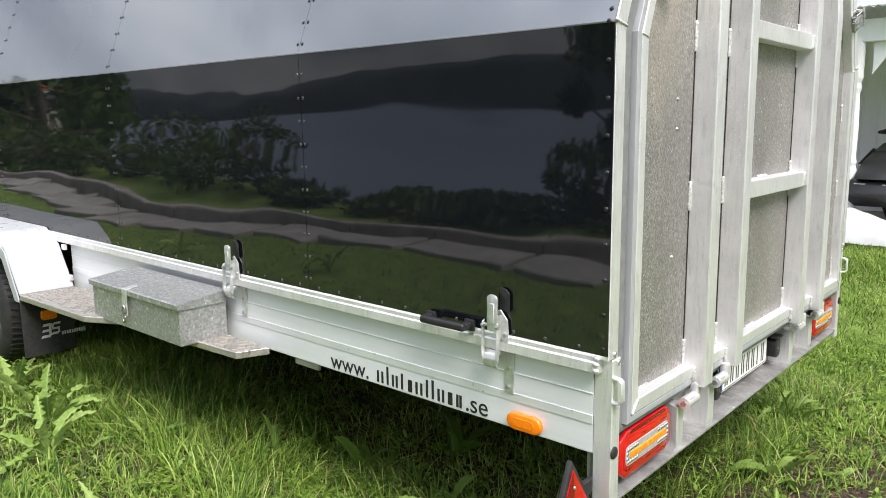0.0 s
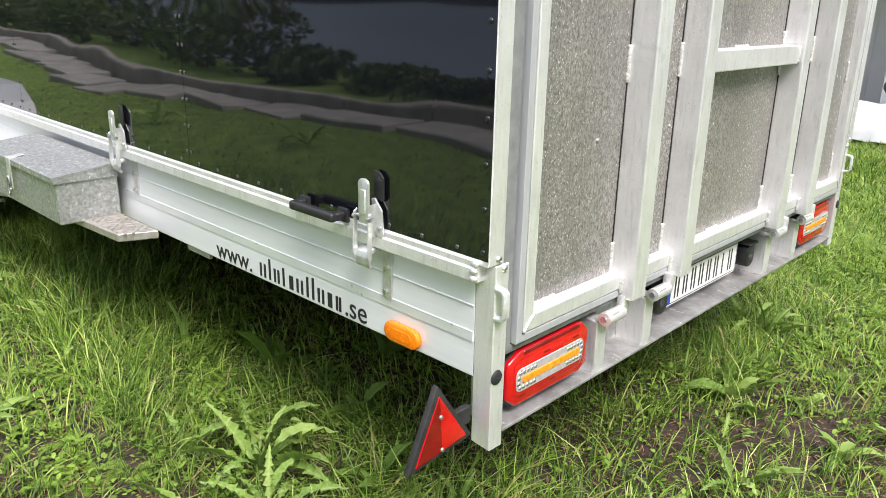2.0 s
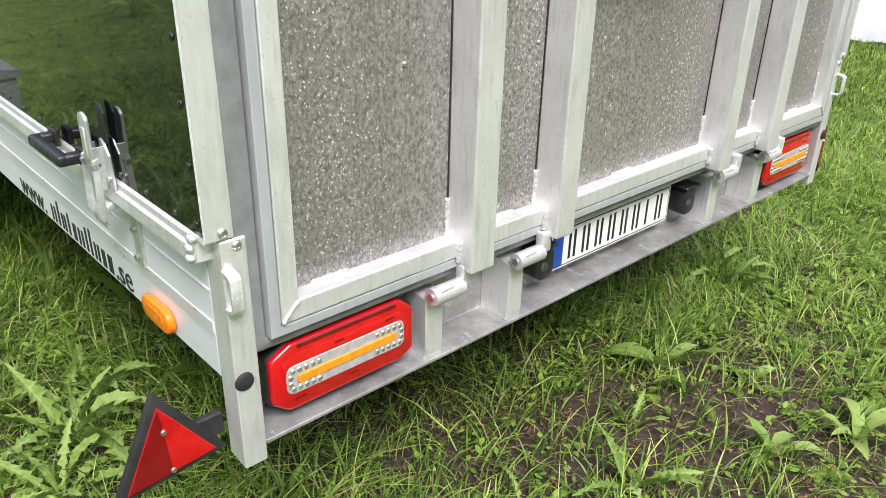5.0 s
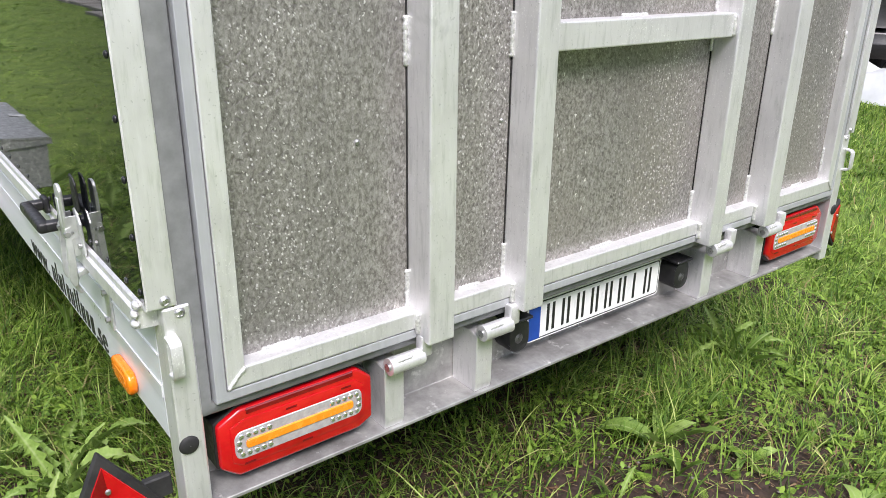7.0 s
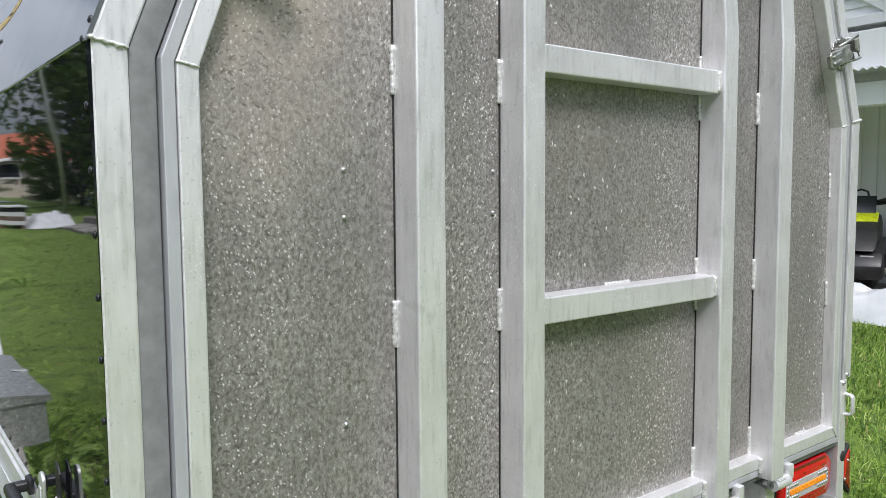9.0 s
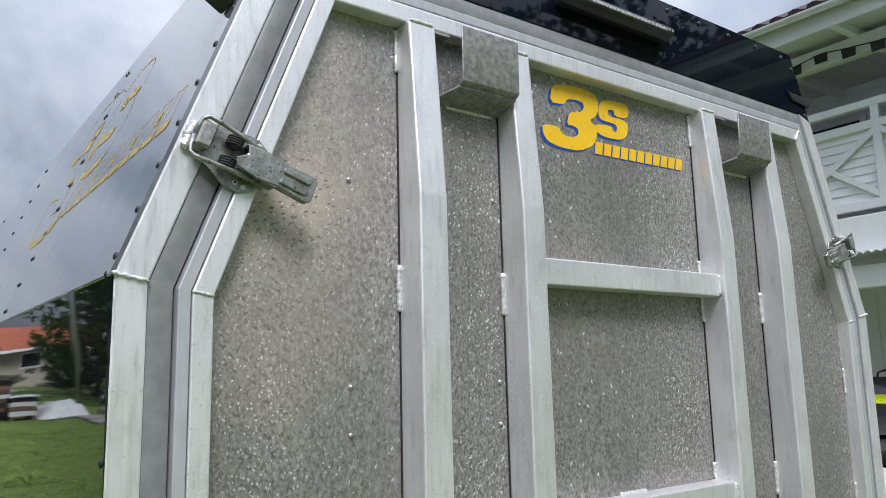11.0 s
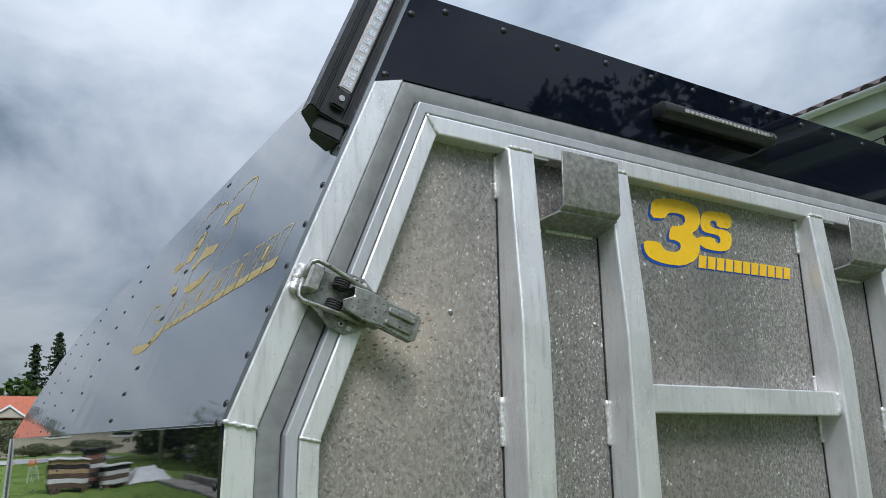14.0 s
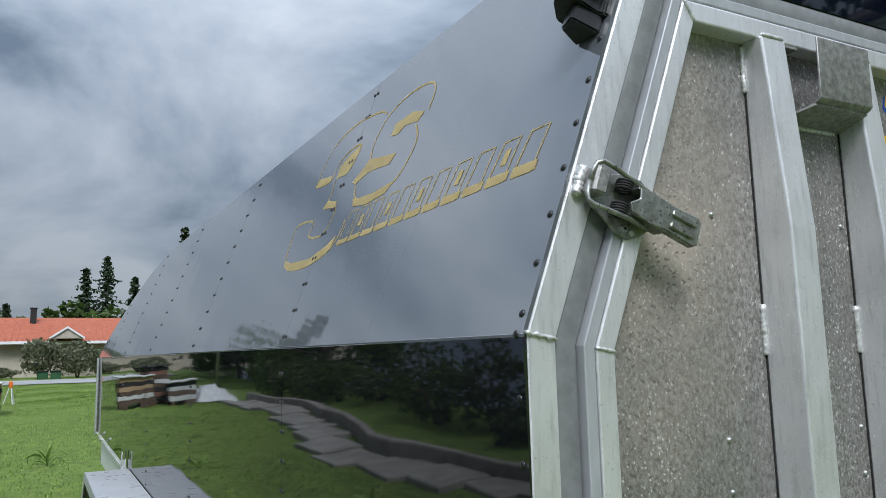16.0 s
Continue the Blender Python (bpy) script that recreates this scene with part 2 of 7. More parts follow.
    k = Nodes("worn_zinc")
    wear = k.noise(38.0, 5.0, 0.65)
    c = k.ramp(wear, (0.34, (0.21, 0.215, 0.19)), (0.52, (0.36, 0.365, 0.335)), (0.68, (0.54, 0.54, 0.51)))
    c = k.mix(k.ramp(k.noise(190.0, 3.0, 0.6), (0.335, 0.9), (0.39, 0.0)), c, (0.06, 0.055, 0.045))
    c = k.mix(k.ramp(k.noise(15.0, 3.0), (0.60, 0.0), (0.70, 0.35)), c, (0.27, 0.20, 0.13))
    k.put(color=c, metal=0.8, rough=k.ramp(wear, (0.3, 0.48), (0.7, 0.30)))
    m["zinc_old"] = k.bump(k.noise(120.0, 3.0), 0.25, 0.0008).mat
    m["weld"] = plain("weld_bead", (0.50, 0.50, 0.485), (0.84, 0.835, 0.82), 150, 0.42, 0.5, 0.6)
    m["screw"] = plain("screw_steel", (0.42, 0.42, 0.42), (0.62, 0.62, 0.61), 50, 0.35, 0.9, 0.1)
    m["rivet_steel"] = plain("dull_rivet", (0.06, 0.06, 0.062), (0.16, 0.16, 0.16), 60, 0.35, 0.6, 0)
    m["rivet"] = plain("black_rivet", (0.01, 0.01, 0.011), (0.02, 0.02, 0.022), 60, 0.35, 0, 0)
    # galvanised sheet with spangle
    k = Nodes("galvanised_sheet")
    sp = k.voronoi(105.0, (1, 1, 1), "Color")
    sg = k.n.new("ShaderNodeSeparateColor")
    k.l.new(sp, sg.inputs[0])
    c = k.ramp(sg.outputs[0], (0.0, (0.31, 0.32, 0.31)), (1.0, (0.45, 0.46, 0.45)))
    c = k.mix(k.ramp(k.noise(60, 4), (0.55, 0.0), (0.7, 0.6)), c, (0.80, 0.80, 0.79))
    c = k.mix(k.flecks(75.0, 0.0, 0.90, 0.93, 0.10, 0.22, 0.9, 0.8), c, (0.86, 0.86, 0.85))
    k.put(color=c, metal=0.65, rough=k.ramp(sg.outputs[1], (0, 0.34), (1, 0.52)))
    m["galv"] = k.bump(k.noise(150, 3), 0.1, 0.0005).mat
    m["white"] = plain("white_paint", (0.39, 0.402, 0.42), (0.44, 0.452, 0.47), 5, 0.35, 0, 0.05)
    m["red_lens"] = plain("red_lens", (0.44, 0.003, 0.006), (0.56, 0.006, 0.010), 25, 0.12, 0, 0, coat=0.6)
    m["red_dark"] = plain("dark_red_lens", (0.16, 0.002, 0.005), (0.22, 0.003, 0.007), 25, 0.15, 0, 0, coat=0.5)
    m["amber"] = plain("amber_lens", (0.88, 0.19, 0.004), (0.96, 0.25, 0.008), 60, 0.2, 0, 0.25, coat=0.4)
    m["amber_bar"] = plain("amber_strip", (0.84, 0.24, 0.012), (0.92, 0.31, 0.025), 40, 0.25, 0, 0.1)
    m["clear"] = plain("clear_lens", (0.46, 0.43, 0.44), (0.62, 0.58, 0.585), 60, 0.15, 0.3, 0.2)
    m["led"] = plain("led_reflector", (0.60, 0.60, 0.58), (0.95, 0.95, 0.92), 220, 0.12, 0.9, 0.5)
    m["plate"] = plain("number_plate_white", (0.76, 0.77, 0.77), (0.82, 0.82, 0.82), 9, 0.35, 0, 0.03)
    m["ink"] = plain("black_ink", (0.012, 0.012, 0.013), (0.02, 0.02, 0.021), 30, 0.4, 0, 0)
    m["blue"] = plain("blue_ink", (0.01, 0.055, 0.30), (0.014, 0.07, 0.36), 30, 0.4, 0, 0)
    m["yellow"] = plain("yellow_foil", (0.80, 0.47, 0.012), (0.88, 0.54, 0.02), 14, 0.35, 0, 0.03)
    m["gold"] = plain("dull_gold_foil", (0.74, 0.60, 0.26), (0.80, 0.66, 0.32), 14, 0.4, 0.0, 0.03)
    m["silver_ink"] = plain("pale_print", (0.50, 0.50, 0.50), (0.62, 0.62, 0.62), 30, 0.5, 0, 0)
    m["rim"] = plain("alloy_rim", (0.36, 0.37, 0.38), (0.48, 0.49, 0.50), 20, 0.3, 0.9, 0.05)
    # chequer plate
    k = Nodes("chequer_plate")
    ch = k.n.new("ShaderNodeTexChecker")
    ch.inputs["Scale"].default_value = 26.0
    k.l.new(k.vec((1, 1, 0.02)), ch.inputs["Vector"])
    sc = k.noise(50, 4)
    k.put(color=k.ramp(sc, (0.3, (0.40, 0.37, 0.34)), (0.7, (0.56, 0.53, 0.49))), metal=0.7, rough=0.45)
    m["chequer"] = k.bump(ch.outputs["Fac"], 0.2, 0.001).mat
    return m


M = make_materials()


def make_outdoor_materials():
    m = {}
    # earth and short turf under the blades
    k = Nodes("turf")
    big = k.noise(0.35, 5.0, 0.6)
    mid = k.noise(5.0, 6.0, 0.65)
    fine = k.noise(60.0, 4.0, 0.7)
    c = k.ramp(mid, (0.30, (0.060, 0.100, 0.016)), (0.52, (0.130, 0.200, 0.026)), (0.75, (0.21, 0.29, 0.045)))
    c = k.mix(k.ramp(big, (0.35, 0.0), (0.7, 0.5)), c, (0.15, 0.225, 0.032))
    c = k.mix(k.ramp(fine, (0.5, 0.0), (0.75, 0.6)), c, (0.035, 0.045, 0.015))
    k.put(color=c, rough=0.9)
    m["turf"] = k.bump(fine, 0.8, 0.02).mat
    # blades
    k = Nodes("grass_blade")
    r = k.random()
    c = k.ramp(r, (0.0, (0.034, 0.078, 0.012)), (0.36, (0.120, 0.230, 0.032)), (0.82, (0.325, 0.470, 0.080)), (0.95, (0.57, 0.65, 0.22)))
    c = k.mix(k.ramp(k.noise(1.3, 4.0, 0.6), (0.35, 0.35), (0.6, 0.0)), c, (0.055, 0.110, 0.028))
    straw = k.ramp(r, (0.955, 0.0), (0.965, 1.0))
    c = k.mix(straw, c, (0.34, 0.28, 0.13))
    k.put(color=c, rough=0.5, specular=0.25)
    tr = k.n.new("ShaderNodeBsdfTranslucent")
    k.l.new(c, tr.inputs[0])
    add = k.n.new("ShaderNodeMixShader")
    add.inputs[0].default_value = 0.26
    out = k.n["Material Output"]
    k.l.new(k.bsdf.outputs[0], add.inputs[1])
    k.l.new(tr.outputs[0], add.inputs[2])
    k.l.new(add.outputs[0], out.inputs[0])
    m["blade"] = k.mat

    def leafy(name, c1, c2, c3, thin=0.3, rough=0.55, rib=False):
        k = Nodes(name)
        r = k.object_random() if rib else k.random()
        c = k.ramp(r, (0.0, c1), (0.5, c2), (1.0, c3))
        if rib:
            s = k.n.new("ShaderNodeSeparateXYZ")
            k.l.new(k.tc.outputs["Object"], s.inputs[0])
            off = k.n.new("ShaderNodeMath")
            off.operation = "ABSOLUTE"
            k.l.new(s.outputs[1], off.inputs[0])
            c = k.mix(k.ramp(off.outputs[0], (0.004, 0.6), (0.012, 0.0)), c, (0.34, 0.42, 0.18))
        c = k.mix(k.ramp(k.noise(40, 4), (0.4, 0.0), (0.75, 0.35)), c, tuple(v * 1.5 for v in c3))
        k.put(color=c, rough=rough, specular=0.3)
        tr = k.n.new("ShaderNodeBsdfTranslucent")
        k.l.new(c, tr.inputs[0])
        mx = k.n.new("ShaderNodeMixShader")
        mx.inputs[0].default_value = thin
        k.l.new(k.bsdf.outputs[0], mx.inputs[1])
        k.l.new(tr.outputs[0], mx.inputs[2])
        k.l.new(mx.outputs[0], k.n["Material Output"].inputs[0])
        return k.mat

    m["weed"] = leafy("weed_leaf", (0.13, 0.225, 0.040), (0.20, 0.315, 0.062), (0.28, 0.39, 0.105), rib=True)
    m["dock"] = leafy("dock_leaf", (0.085, 0.165, 0.024), (0.12, 0.21, 0.034), (0.15, 0.25, 0.045), rib=True)
    m["spruce"] = leafy("spruce_needles", (0.016, 0.030, 0.014), (0.028, 0.048, 0.020), (0.042, 0.064, 0.027), 0.1)
    m["birch"] = leafy("broad_leaves", (0.030, 0.058, 0.012), (0.050, 0.090, 0.016), (0.080, 0.125, 0.025))
    m["shrub"] = leafy("shrub_leaves", (0.035, 0.055, 0.018), (0.06, 0.09, 0.03), (0.10, 0.13, 0.05))
    m["shrub_pale"] = leafy("pale_shrub_leaves", (0.07, 0.085, 0.045), (0.12, 0.135, 0.075), (0.20, 0.20, 0.13))
    m["yarrow"] = leafy("yarrow_fronds", (0.085, 0.165, 0.020), (0.155, 0.27, 0.036), (0.26, 0.38, 0.060))
    m["litter"] = leafy("withered_scraps", (0.030, 0.016, 0.010), (0.13, 0.055, 0.032), (0.30, 0.22, 0.12), 0.1)
    m["bark"] = plain("bark", (0.07, 0.055, 0.042), (0.15, 0.125, 0.10), 8, 0.9, 0, 0.8, 30, (1, 1, 0.3))
    m["soil"] = plain("bare_soil", (0.020, 0.012, 0.008), (0.064, 0.039, 0.029), 45, 0.95, 0, 1.0, 70)
    m["slab"] = plain("concrete_slab", (0.22, 0.205, 0.185), (0.33, 0.31, 0.28), 3.5, 0.85, 0, 0.5, 60)
    m["kerb"] = plain("retaining_wall_stone", (0.21, 0.188, 0.165), (0.33, 0.30, 0.27), 2.5, 0.85, 0, 0.6, 40)
    k = Nodes("lake_water")
    ripple = k.noise(1.6, 5.0, 0.6, (0.35, 1, 1))
    k.put(color=k.ramp(k.noise(0.02, 3.0, 0.5, (0.4, 1, 1)), (0.35, (0.085, 0.105, 0.145)), (0.65, (0.125, 0.150, 0.200))), rough=0.38)
    m["water"] = k.bump(ripple, 0.5, 0.05).mat
    m["hills"] = plain("far_wooded_hills", (0.008, 0.013, 0.015), (0.018, 0.026, 0.028), 0.05, 0.95, 0, 0)
    m["road"] = plain("pale_asphalt", (0.26, 0.26, 0.265), (0.34, 0.34, 0.34), 0.6, 0.9, 0, 0.4, 40)
    m["wood_white"] = plain("white_painted_wood", (0.80, 0.805, 0.81), (0.86, 0.865, 0.87), 3, 0.5, 0, 0.15, 60, (1, 1, 0.2))
    # white house paint darkened to put shade on balcony floor and soffit
    m["wood_shaded"] = plain("white_paint_in_shade", (0.60, 0.60, 0.58), (0.68, 0.68, 0.66), 3, 0.55, 0, 0.15, 60)
    m["tile_dark"] = plain("dark_red_tiles", (0.035, 0.022, 0.020), (0.075, 0.045, 0.040), 6, 0.7, 0, 0.4)
    m["tile_orange"] = plain("orange_tiles", (0.32, 0.085, 0.042), (0.44, 0.125, 0.060), 3, 0.75, 0, 0.3)
    # cream render with the shade on the bungalow's front put into its colour
    m["render_wall"] = plain("shaded_cream_render", (0.44, 0.39, 0.32), (0.52, 0.47, 0.40), 2, 0.85, 0, 0.3)
    m["gutter"] = plain("gutter_metal", (0.62, 0.63, 0.63), (0.72, 0.73, 0.73), 5, 0.4, 0.1, 0.05)
    m["tarp"] = plain("white_tarpaulin", (0.52, 0.53, 0.54), (0.62, 0.63, 0.64), 5, 0.5, 0, 0.1)
    m["lime"] = plain("lime_bodywork", (0.62, 0.72, 0.015), (0.70, 0.80, 0.02), 10, 0.3, 0, 0, coat=0.3)
    m["glass"] = plain("dark_window", (0.02, 0.022, 0.025), (0.03, 0.033, 0.038), 2, 0.06, 0, 0)
    m["timber"] = plain("sawn_timber", (0.30, 0.20, 0.11), (0.46, 0.33, 0.20), 5, 0.8, 0, 0.4, 60, (0.3, 3, 3))
    m["timber_dark"] = plain("dark_timber", (0.07, 0.045, 0.03), (0.13, 0.085, 0.06), 5, 0.8, 0, 0.4, 60)
    m["bin"] = plain("green_bin", (0.02, 0.075, 0.03), (0.03, 0.095, 0.04), 5, 0.5, 0, 0.1)
    m["orange"] = plain("orange_plastic", (0.75, 0.16, 0.02), (0.82, 0.20, 0.03), 8, 0.45, 0, 0.1)
    m["brick"] = plain("brown_brick", (0.16, 0.07, 0.05), (0.25, 0.12, 0.085), 6, 0.85, 0, 0.4)
    return m


M.update(make_outdoor_materials())

# ---- building helpers ----
KY = 0.020   # the trailer stands a little askew and nose-up, its hood less so than its bed


def sheared(v):
    rise = -0.017 + 0.012 * min(max((v[2] - 0.9) / 0.86, 0.0), 1.0)
    return Vector((v[0] - 0.55 * KY * v[1], v[1] + KY * v[0], v[2] + rise * v[0]))


def thing(name, label, category, at=(0, 0, 0), group="", kind=""):
    """An Empty at the base of a thing."""
    ob = new(name)
    ob.location = at
    ob.empty_display_size = 0.1
    return tagged(ob, label, category, group, kind)


def part(name, bm, material, parent=None, label="", skew=False, smooth=None):
    """One bmesh in world places as one mesh object under a thing or a part."""
    if skew:
        for v in bm.verts:
            v.co = sheared(v.co)
    mesh = bpy.data.meshes.new(name)
    bm.normal_update()
    bm.to_mesh(mesh)
    bm.free()
    mesh.materials.append(material)
    if smooth is not None:
        mesh.shade_smooth()
        if smooth < 180:
            mesh.set_sharp_from_angle(angle=radians(smooth))
    ob = new(name, mesh)
    if parent is not None:
        adopt(ob, parent)
    return tagged(ob, label)


def origin_of(ob):
    p = Vector(ob.location)
    while ob.parent is not None:
        p = p + Vector(ob.matrix_parent_inverse.translation)
        ob = ob.parent
        p = p + Vector(ob.location)
    return p


def adopt(ob, parent):
    ob.parent = parent
    ob.matrix_parent_inverse = Matrix.Translation(-origin_of(parent))


def box(bm, x0, x1, y0, y1, z0, z1, bevel=0.0, seg=1):
    """A box, bevelled, added to bm."""
    vs = [bm.verts.new(p) for p in ((x0, y0, z0), (x1, y0, z0), (x1, y1, z0), (x0, y1, z0), (x0, y0, z1), (x1, y0, z1), (x1, y1, z1), (x0, y1, z1))]
    fs = [bm.faces.new([vs[i] for i in q]) for q in ((3, 2, 1, 0), (4, 5, 6, 7), (0, 1, 5, 4), (1, 2, 6, 5), (2, 3, 7, 6), (3, 0, 4, 7))]
    if bevel > 0:
        es = list({e for f in fs for e in f.edges})
        bmesh.ops.bevel(bm, geom=es, offset=bevel, segments=seg, affect="EDGES", profile=0.5)
    return bm


def boxed(*a, **k):
    return box(bmesh.new(), *a, **k)


def prism(bm, outline, axis, a, b, bevel=0.0, seg=1):
    """A polygon, given in the two other axes, drawn out along an axis from a to b."""
    def at(p, q):
        return {"x": (q, p[0], p[1]), "y": (p[0], q, p[1]), "z": (p[0], p[1], q)}[axis]
    lo = [bm.verts.new(at(p, a)) for p in outline]
    hi = [bm.verts.new(at(p, b)) for p in outline]
    n = len(outline)
    fs = [bm.faces.new(lo[::-1]), bm.faces.new(hi)]
    fs += [bm.faces.new((lo[i], lo[(i + 1) % n], hi[(i + 1) % n], hi[i])) for i in range(n)]
    bmesh.ops.recalc_face_normals(bm, faces=fs)
    if bevel > 0:
        es = list({e for f in fs for e in f.edges})
        bmesh.ops.bevel(bm, geom=es, offset=bevel, segments=seg, affect="EDGES", profile=0.5)
    return bm


def prismed(*a, **k):
    return prism(bmesh.new(), *a, **k)


def rod(bm, p, q, r0, r1=None, sides=12, caps=True):
    """A round bar from p to q."""
    p, q = Vector(p), Vector(q)
    r1 = r0 if r1 is None else r1
    turn = (q - p).to_track_quat("Z", "Y")
    ring = [[bm.verts.new(c + turn @ Vector((r * math.cos(i * math.tau / sides), r * math.sin(i * math.tau / sides), 0))) for i in range(sides)] for c, r in ((p, r0), (q, r1))]
    for i in range(sides):
        j = (i + 1) % sides
        bm.faces.new((ring[0][i], ring[0][j], ring[1][j], ring[1][i]))
    if caps:
        bm.faces.new(ring[0][::-1])
        bm.faces.new(ring[1])
    return bm


def rodded(*a, **k):
    return rod(bmesh.new(), *a, **k)


def tube(bm, points, r, sides=8):
    """A round bar bent along points."""
    pts = [Vector(p) for p in points]
    rings = []
    span = (pts[-1] - pts[0]) if (pts[-1] - pts[0]).length > 1e-5 else (pts[1] - pts[0])
    ref = Vector((1, 0, 0)) if abs(span.normalized().x) < 0.8 else Vector((0, 1, 0))
    for i, p in enumerate(pts):
        d = (pts[min(i + 1, len(pts) - 1)] - pts[max(i - 1, 0)]).normalized()
        if abs(d.dot(ref)) > 0.98:
            u = d.orthogonal().normalized()
        else:
            u = (ref - d * ref.dot(d)).normalized()
        v = d.cross(u)
        rr = r[i] if isinstance(r, (list, tuple)) else r
        rings.append([bm.verts.new(p + u * (rr * math.cos(k * math.tau / sides)) + v * (rr * math.sin(k * math.tau / sides))) for k in range(sides)])
    for a, b in zip(rings, rings[1:]):
        for i in range(sides):
            j = (i + 1) % sides
            bm.faces.new((a[i], a[j], b[j], b[i]))
    bm.faces.new(rings[0][::-1])
    bm.faces.new(rings[-1])
    bmesh.ops.recalc_face_normals(bm, faces=bm.faces[:])
    return bm


def lathe(bm, profile, centre, axis="z", sides=32):
    """A profile of (radius, height) turned about an axis through centre."""
    c = Vector(centre)
    rings = []
    for r, h in profile:
        ring = []
        for i in range(sides):
            a = i * math.tau / sides
            u, v = r * math.cos(a), r * math.sin(a)
            ring.append(bm.verts.new(c + Vector({"z": (u, v, h), "y": (u, h, v), "x": (h, u, v)}[axis])))
        rings.append(ring)
    for a, b in zip(rings, rings[1:]):
        for i in range(sides):
            j = (i + 1) % sides
            bm.faces.new((a[i], a[j], b[j], b[i]))
    bmesh.ops.recalc_face_normals(bm, faces=bm.faces[:])
    return bm


def mesh_object(name, verts, faces, material, parent=None, label="", smooth=False):
    mesh = bpy.data.meshes.new(name)
    mesh.from_pydata(verts, [], faces)
    mesh.materials.append(material)
    if smooth:
        mesh.shade_smooth()
    ob = new(name, mesh)
    if parent is not None:
        adopt(ob, parent)
    return tagged(ob, label)


def pieces(name, mesh, places, parent):
    """Alike pieces that share one mesh, each an object of its own."""
    for m in places:
        ob = new(name, mesh)
        ob.matrix_basis = m
        adopt(ob, parent)


def mesh_of(bm, name, material, smooth=None):
    mesh = bpy.data.meshes.new(name)
    bm.normal_update()
    bm.to_mesh(mesh)
    bm.free()
    mesh.materials.append(material)
    if smooth is not None:
        mesh.shade_smooth()
        if smooth < 180:
            mesh.set_sharp_from_angle(angle=radians(smooth))
    return mesh


def ground_height(x, y):
    """The lawn climbs gently towards the trailer's nose, lies flat before the house and falls to the lake behind the garden."""
    x, y = np.asarray(x, float), np.asarray(y, float)
    f = np.clip((9.0 - y) / 5.0, 0, 1)
    f = f * f * (3 - 2 * f)
    d = np.clip(-x, 0.0, 45.0)
    z = (0.050 * np.minimum(d, 4.5) + 0.022 * np.maximum(d - 4.5, 0.0)) * f + 0.012 * np.sin(x * 1.7 + y * 0.9)
    g = np.clip((-y - 7.0) / 5.0, 0, 1)
    g = g * g * (3 - 2 * g)
    z = z * (1 - g) - 0.9 * g
    return z if z.ndim else float(z)


# ---- ground ----


def steps(a, b, near_a, near_b, fine, growth=1.35):
    """Grid lines, fine between near_a and near_b and ever wider outside."""
    out = list(np.arange(near_a, near_b + 1e-6, fine))
    for sign, end, start in ((1, b, near_b), (-1, a, near_a)):
        d, p = fine, start
        while sign * (end - p) > 0:
            d *= growth
            p += sign * d
            out.append(p if sign * (end - p) > 0 else end)
    return sorted(set(round(float(v), 4) for v in out))


def make_ground():
    xs, ys = steps(-2500, 2500, -12, 5, 0.4), steps(-2500, 2500, -9, 12, 0.4)
    verts = [(x, y, float(z)) for x in xs for y, z in zip(ys, ground_height(np.full(len(ys), x), np.array(ys)))]
    n = len(ys)
    faces = [(i * n + j, (i + 1) * n + j, (i + 1) * n + j + 1, i * n + j + 1) for i in range(len(xs) - 1) for j in range(n - 1)]
    return tagged(mesh_object("ground", verts, faces, M["turf"], None, "", True), "uneven lawn of mown grass and earth", "lawn", "", "structure")


make_ground()

# ---- the trailer ----
W = 2.36                      # outer width
SL, KNEE, ROOF = 0.383, 1.763, 2.592
FLOOR_Z, RAIL0, RAIL1 = 0.640, 0.868, 0.905
END = -7.9

trailer = thing("trailer", "enclosed aluminium snowmobile trailer with gloss black and grey hood panels", "trailer", (-3.6, 1.1, 0.18))


def tpart(name, bm, material, parent=None, label="", smooth=None):
    return part(name, bm, material, parent or trailer, label, True, smooth)


def edge_at(d, z):
    """The left edge of the hood's outline, d inwards, at height z."""
    return d if z <= KNEE - 0.185 * d else d / math.cos(math.atan(SL)) + SL * (z - KNEE)


def outline(d, bottom, top):
    """The door's six-cornered outline, d inside the hood's edge."""
    k = KNEE - 0.185 * d
    left = [(d, bottom), (d, k), (edge_at(d, top), top)]
    return left + [(W - y, z) for y, z in reversed(left)]


def ring_band(d0, b0, t0, d1, b1, t1, x0, x1, bevel=0.0):
    """A mitred band round the door between two outlines."""
    bm = bmesh.new()
    A, B = outline(d0, b0, t0), outline(d1, b1, t1)
    n = len(A)
    rows = [[bm.verts.new((x, *p)) for p in P] for x, P in ((x0, A), (x1, A), (x1, B), (x0, B))]
    for i in range(n):
        j = (i + 1) % n
        for a, b in zip(rows, rows[1:] + rows[:1]):
            bm.faces.new((a[i], a[j], b[j], b[i]))
    bmesh.ops.recalc_face_normals(bm, faces=bm.faces[:])
    if bevel:
        es = [e for e in bm.edges if all(abs(v.co.x - x1) < 1e-6 for v in e.verts)]
        bmesh.ops.bevel(bm, geom=es, offset=bevel, segments=2, affect="EDGES", profile=0.5)
    return bm


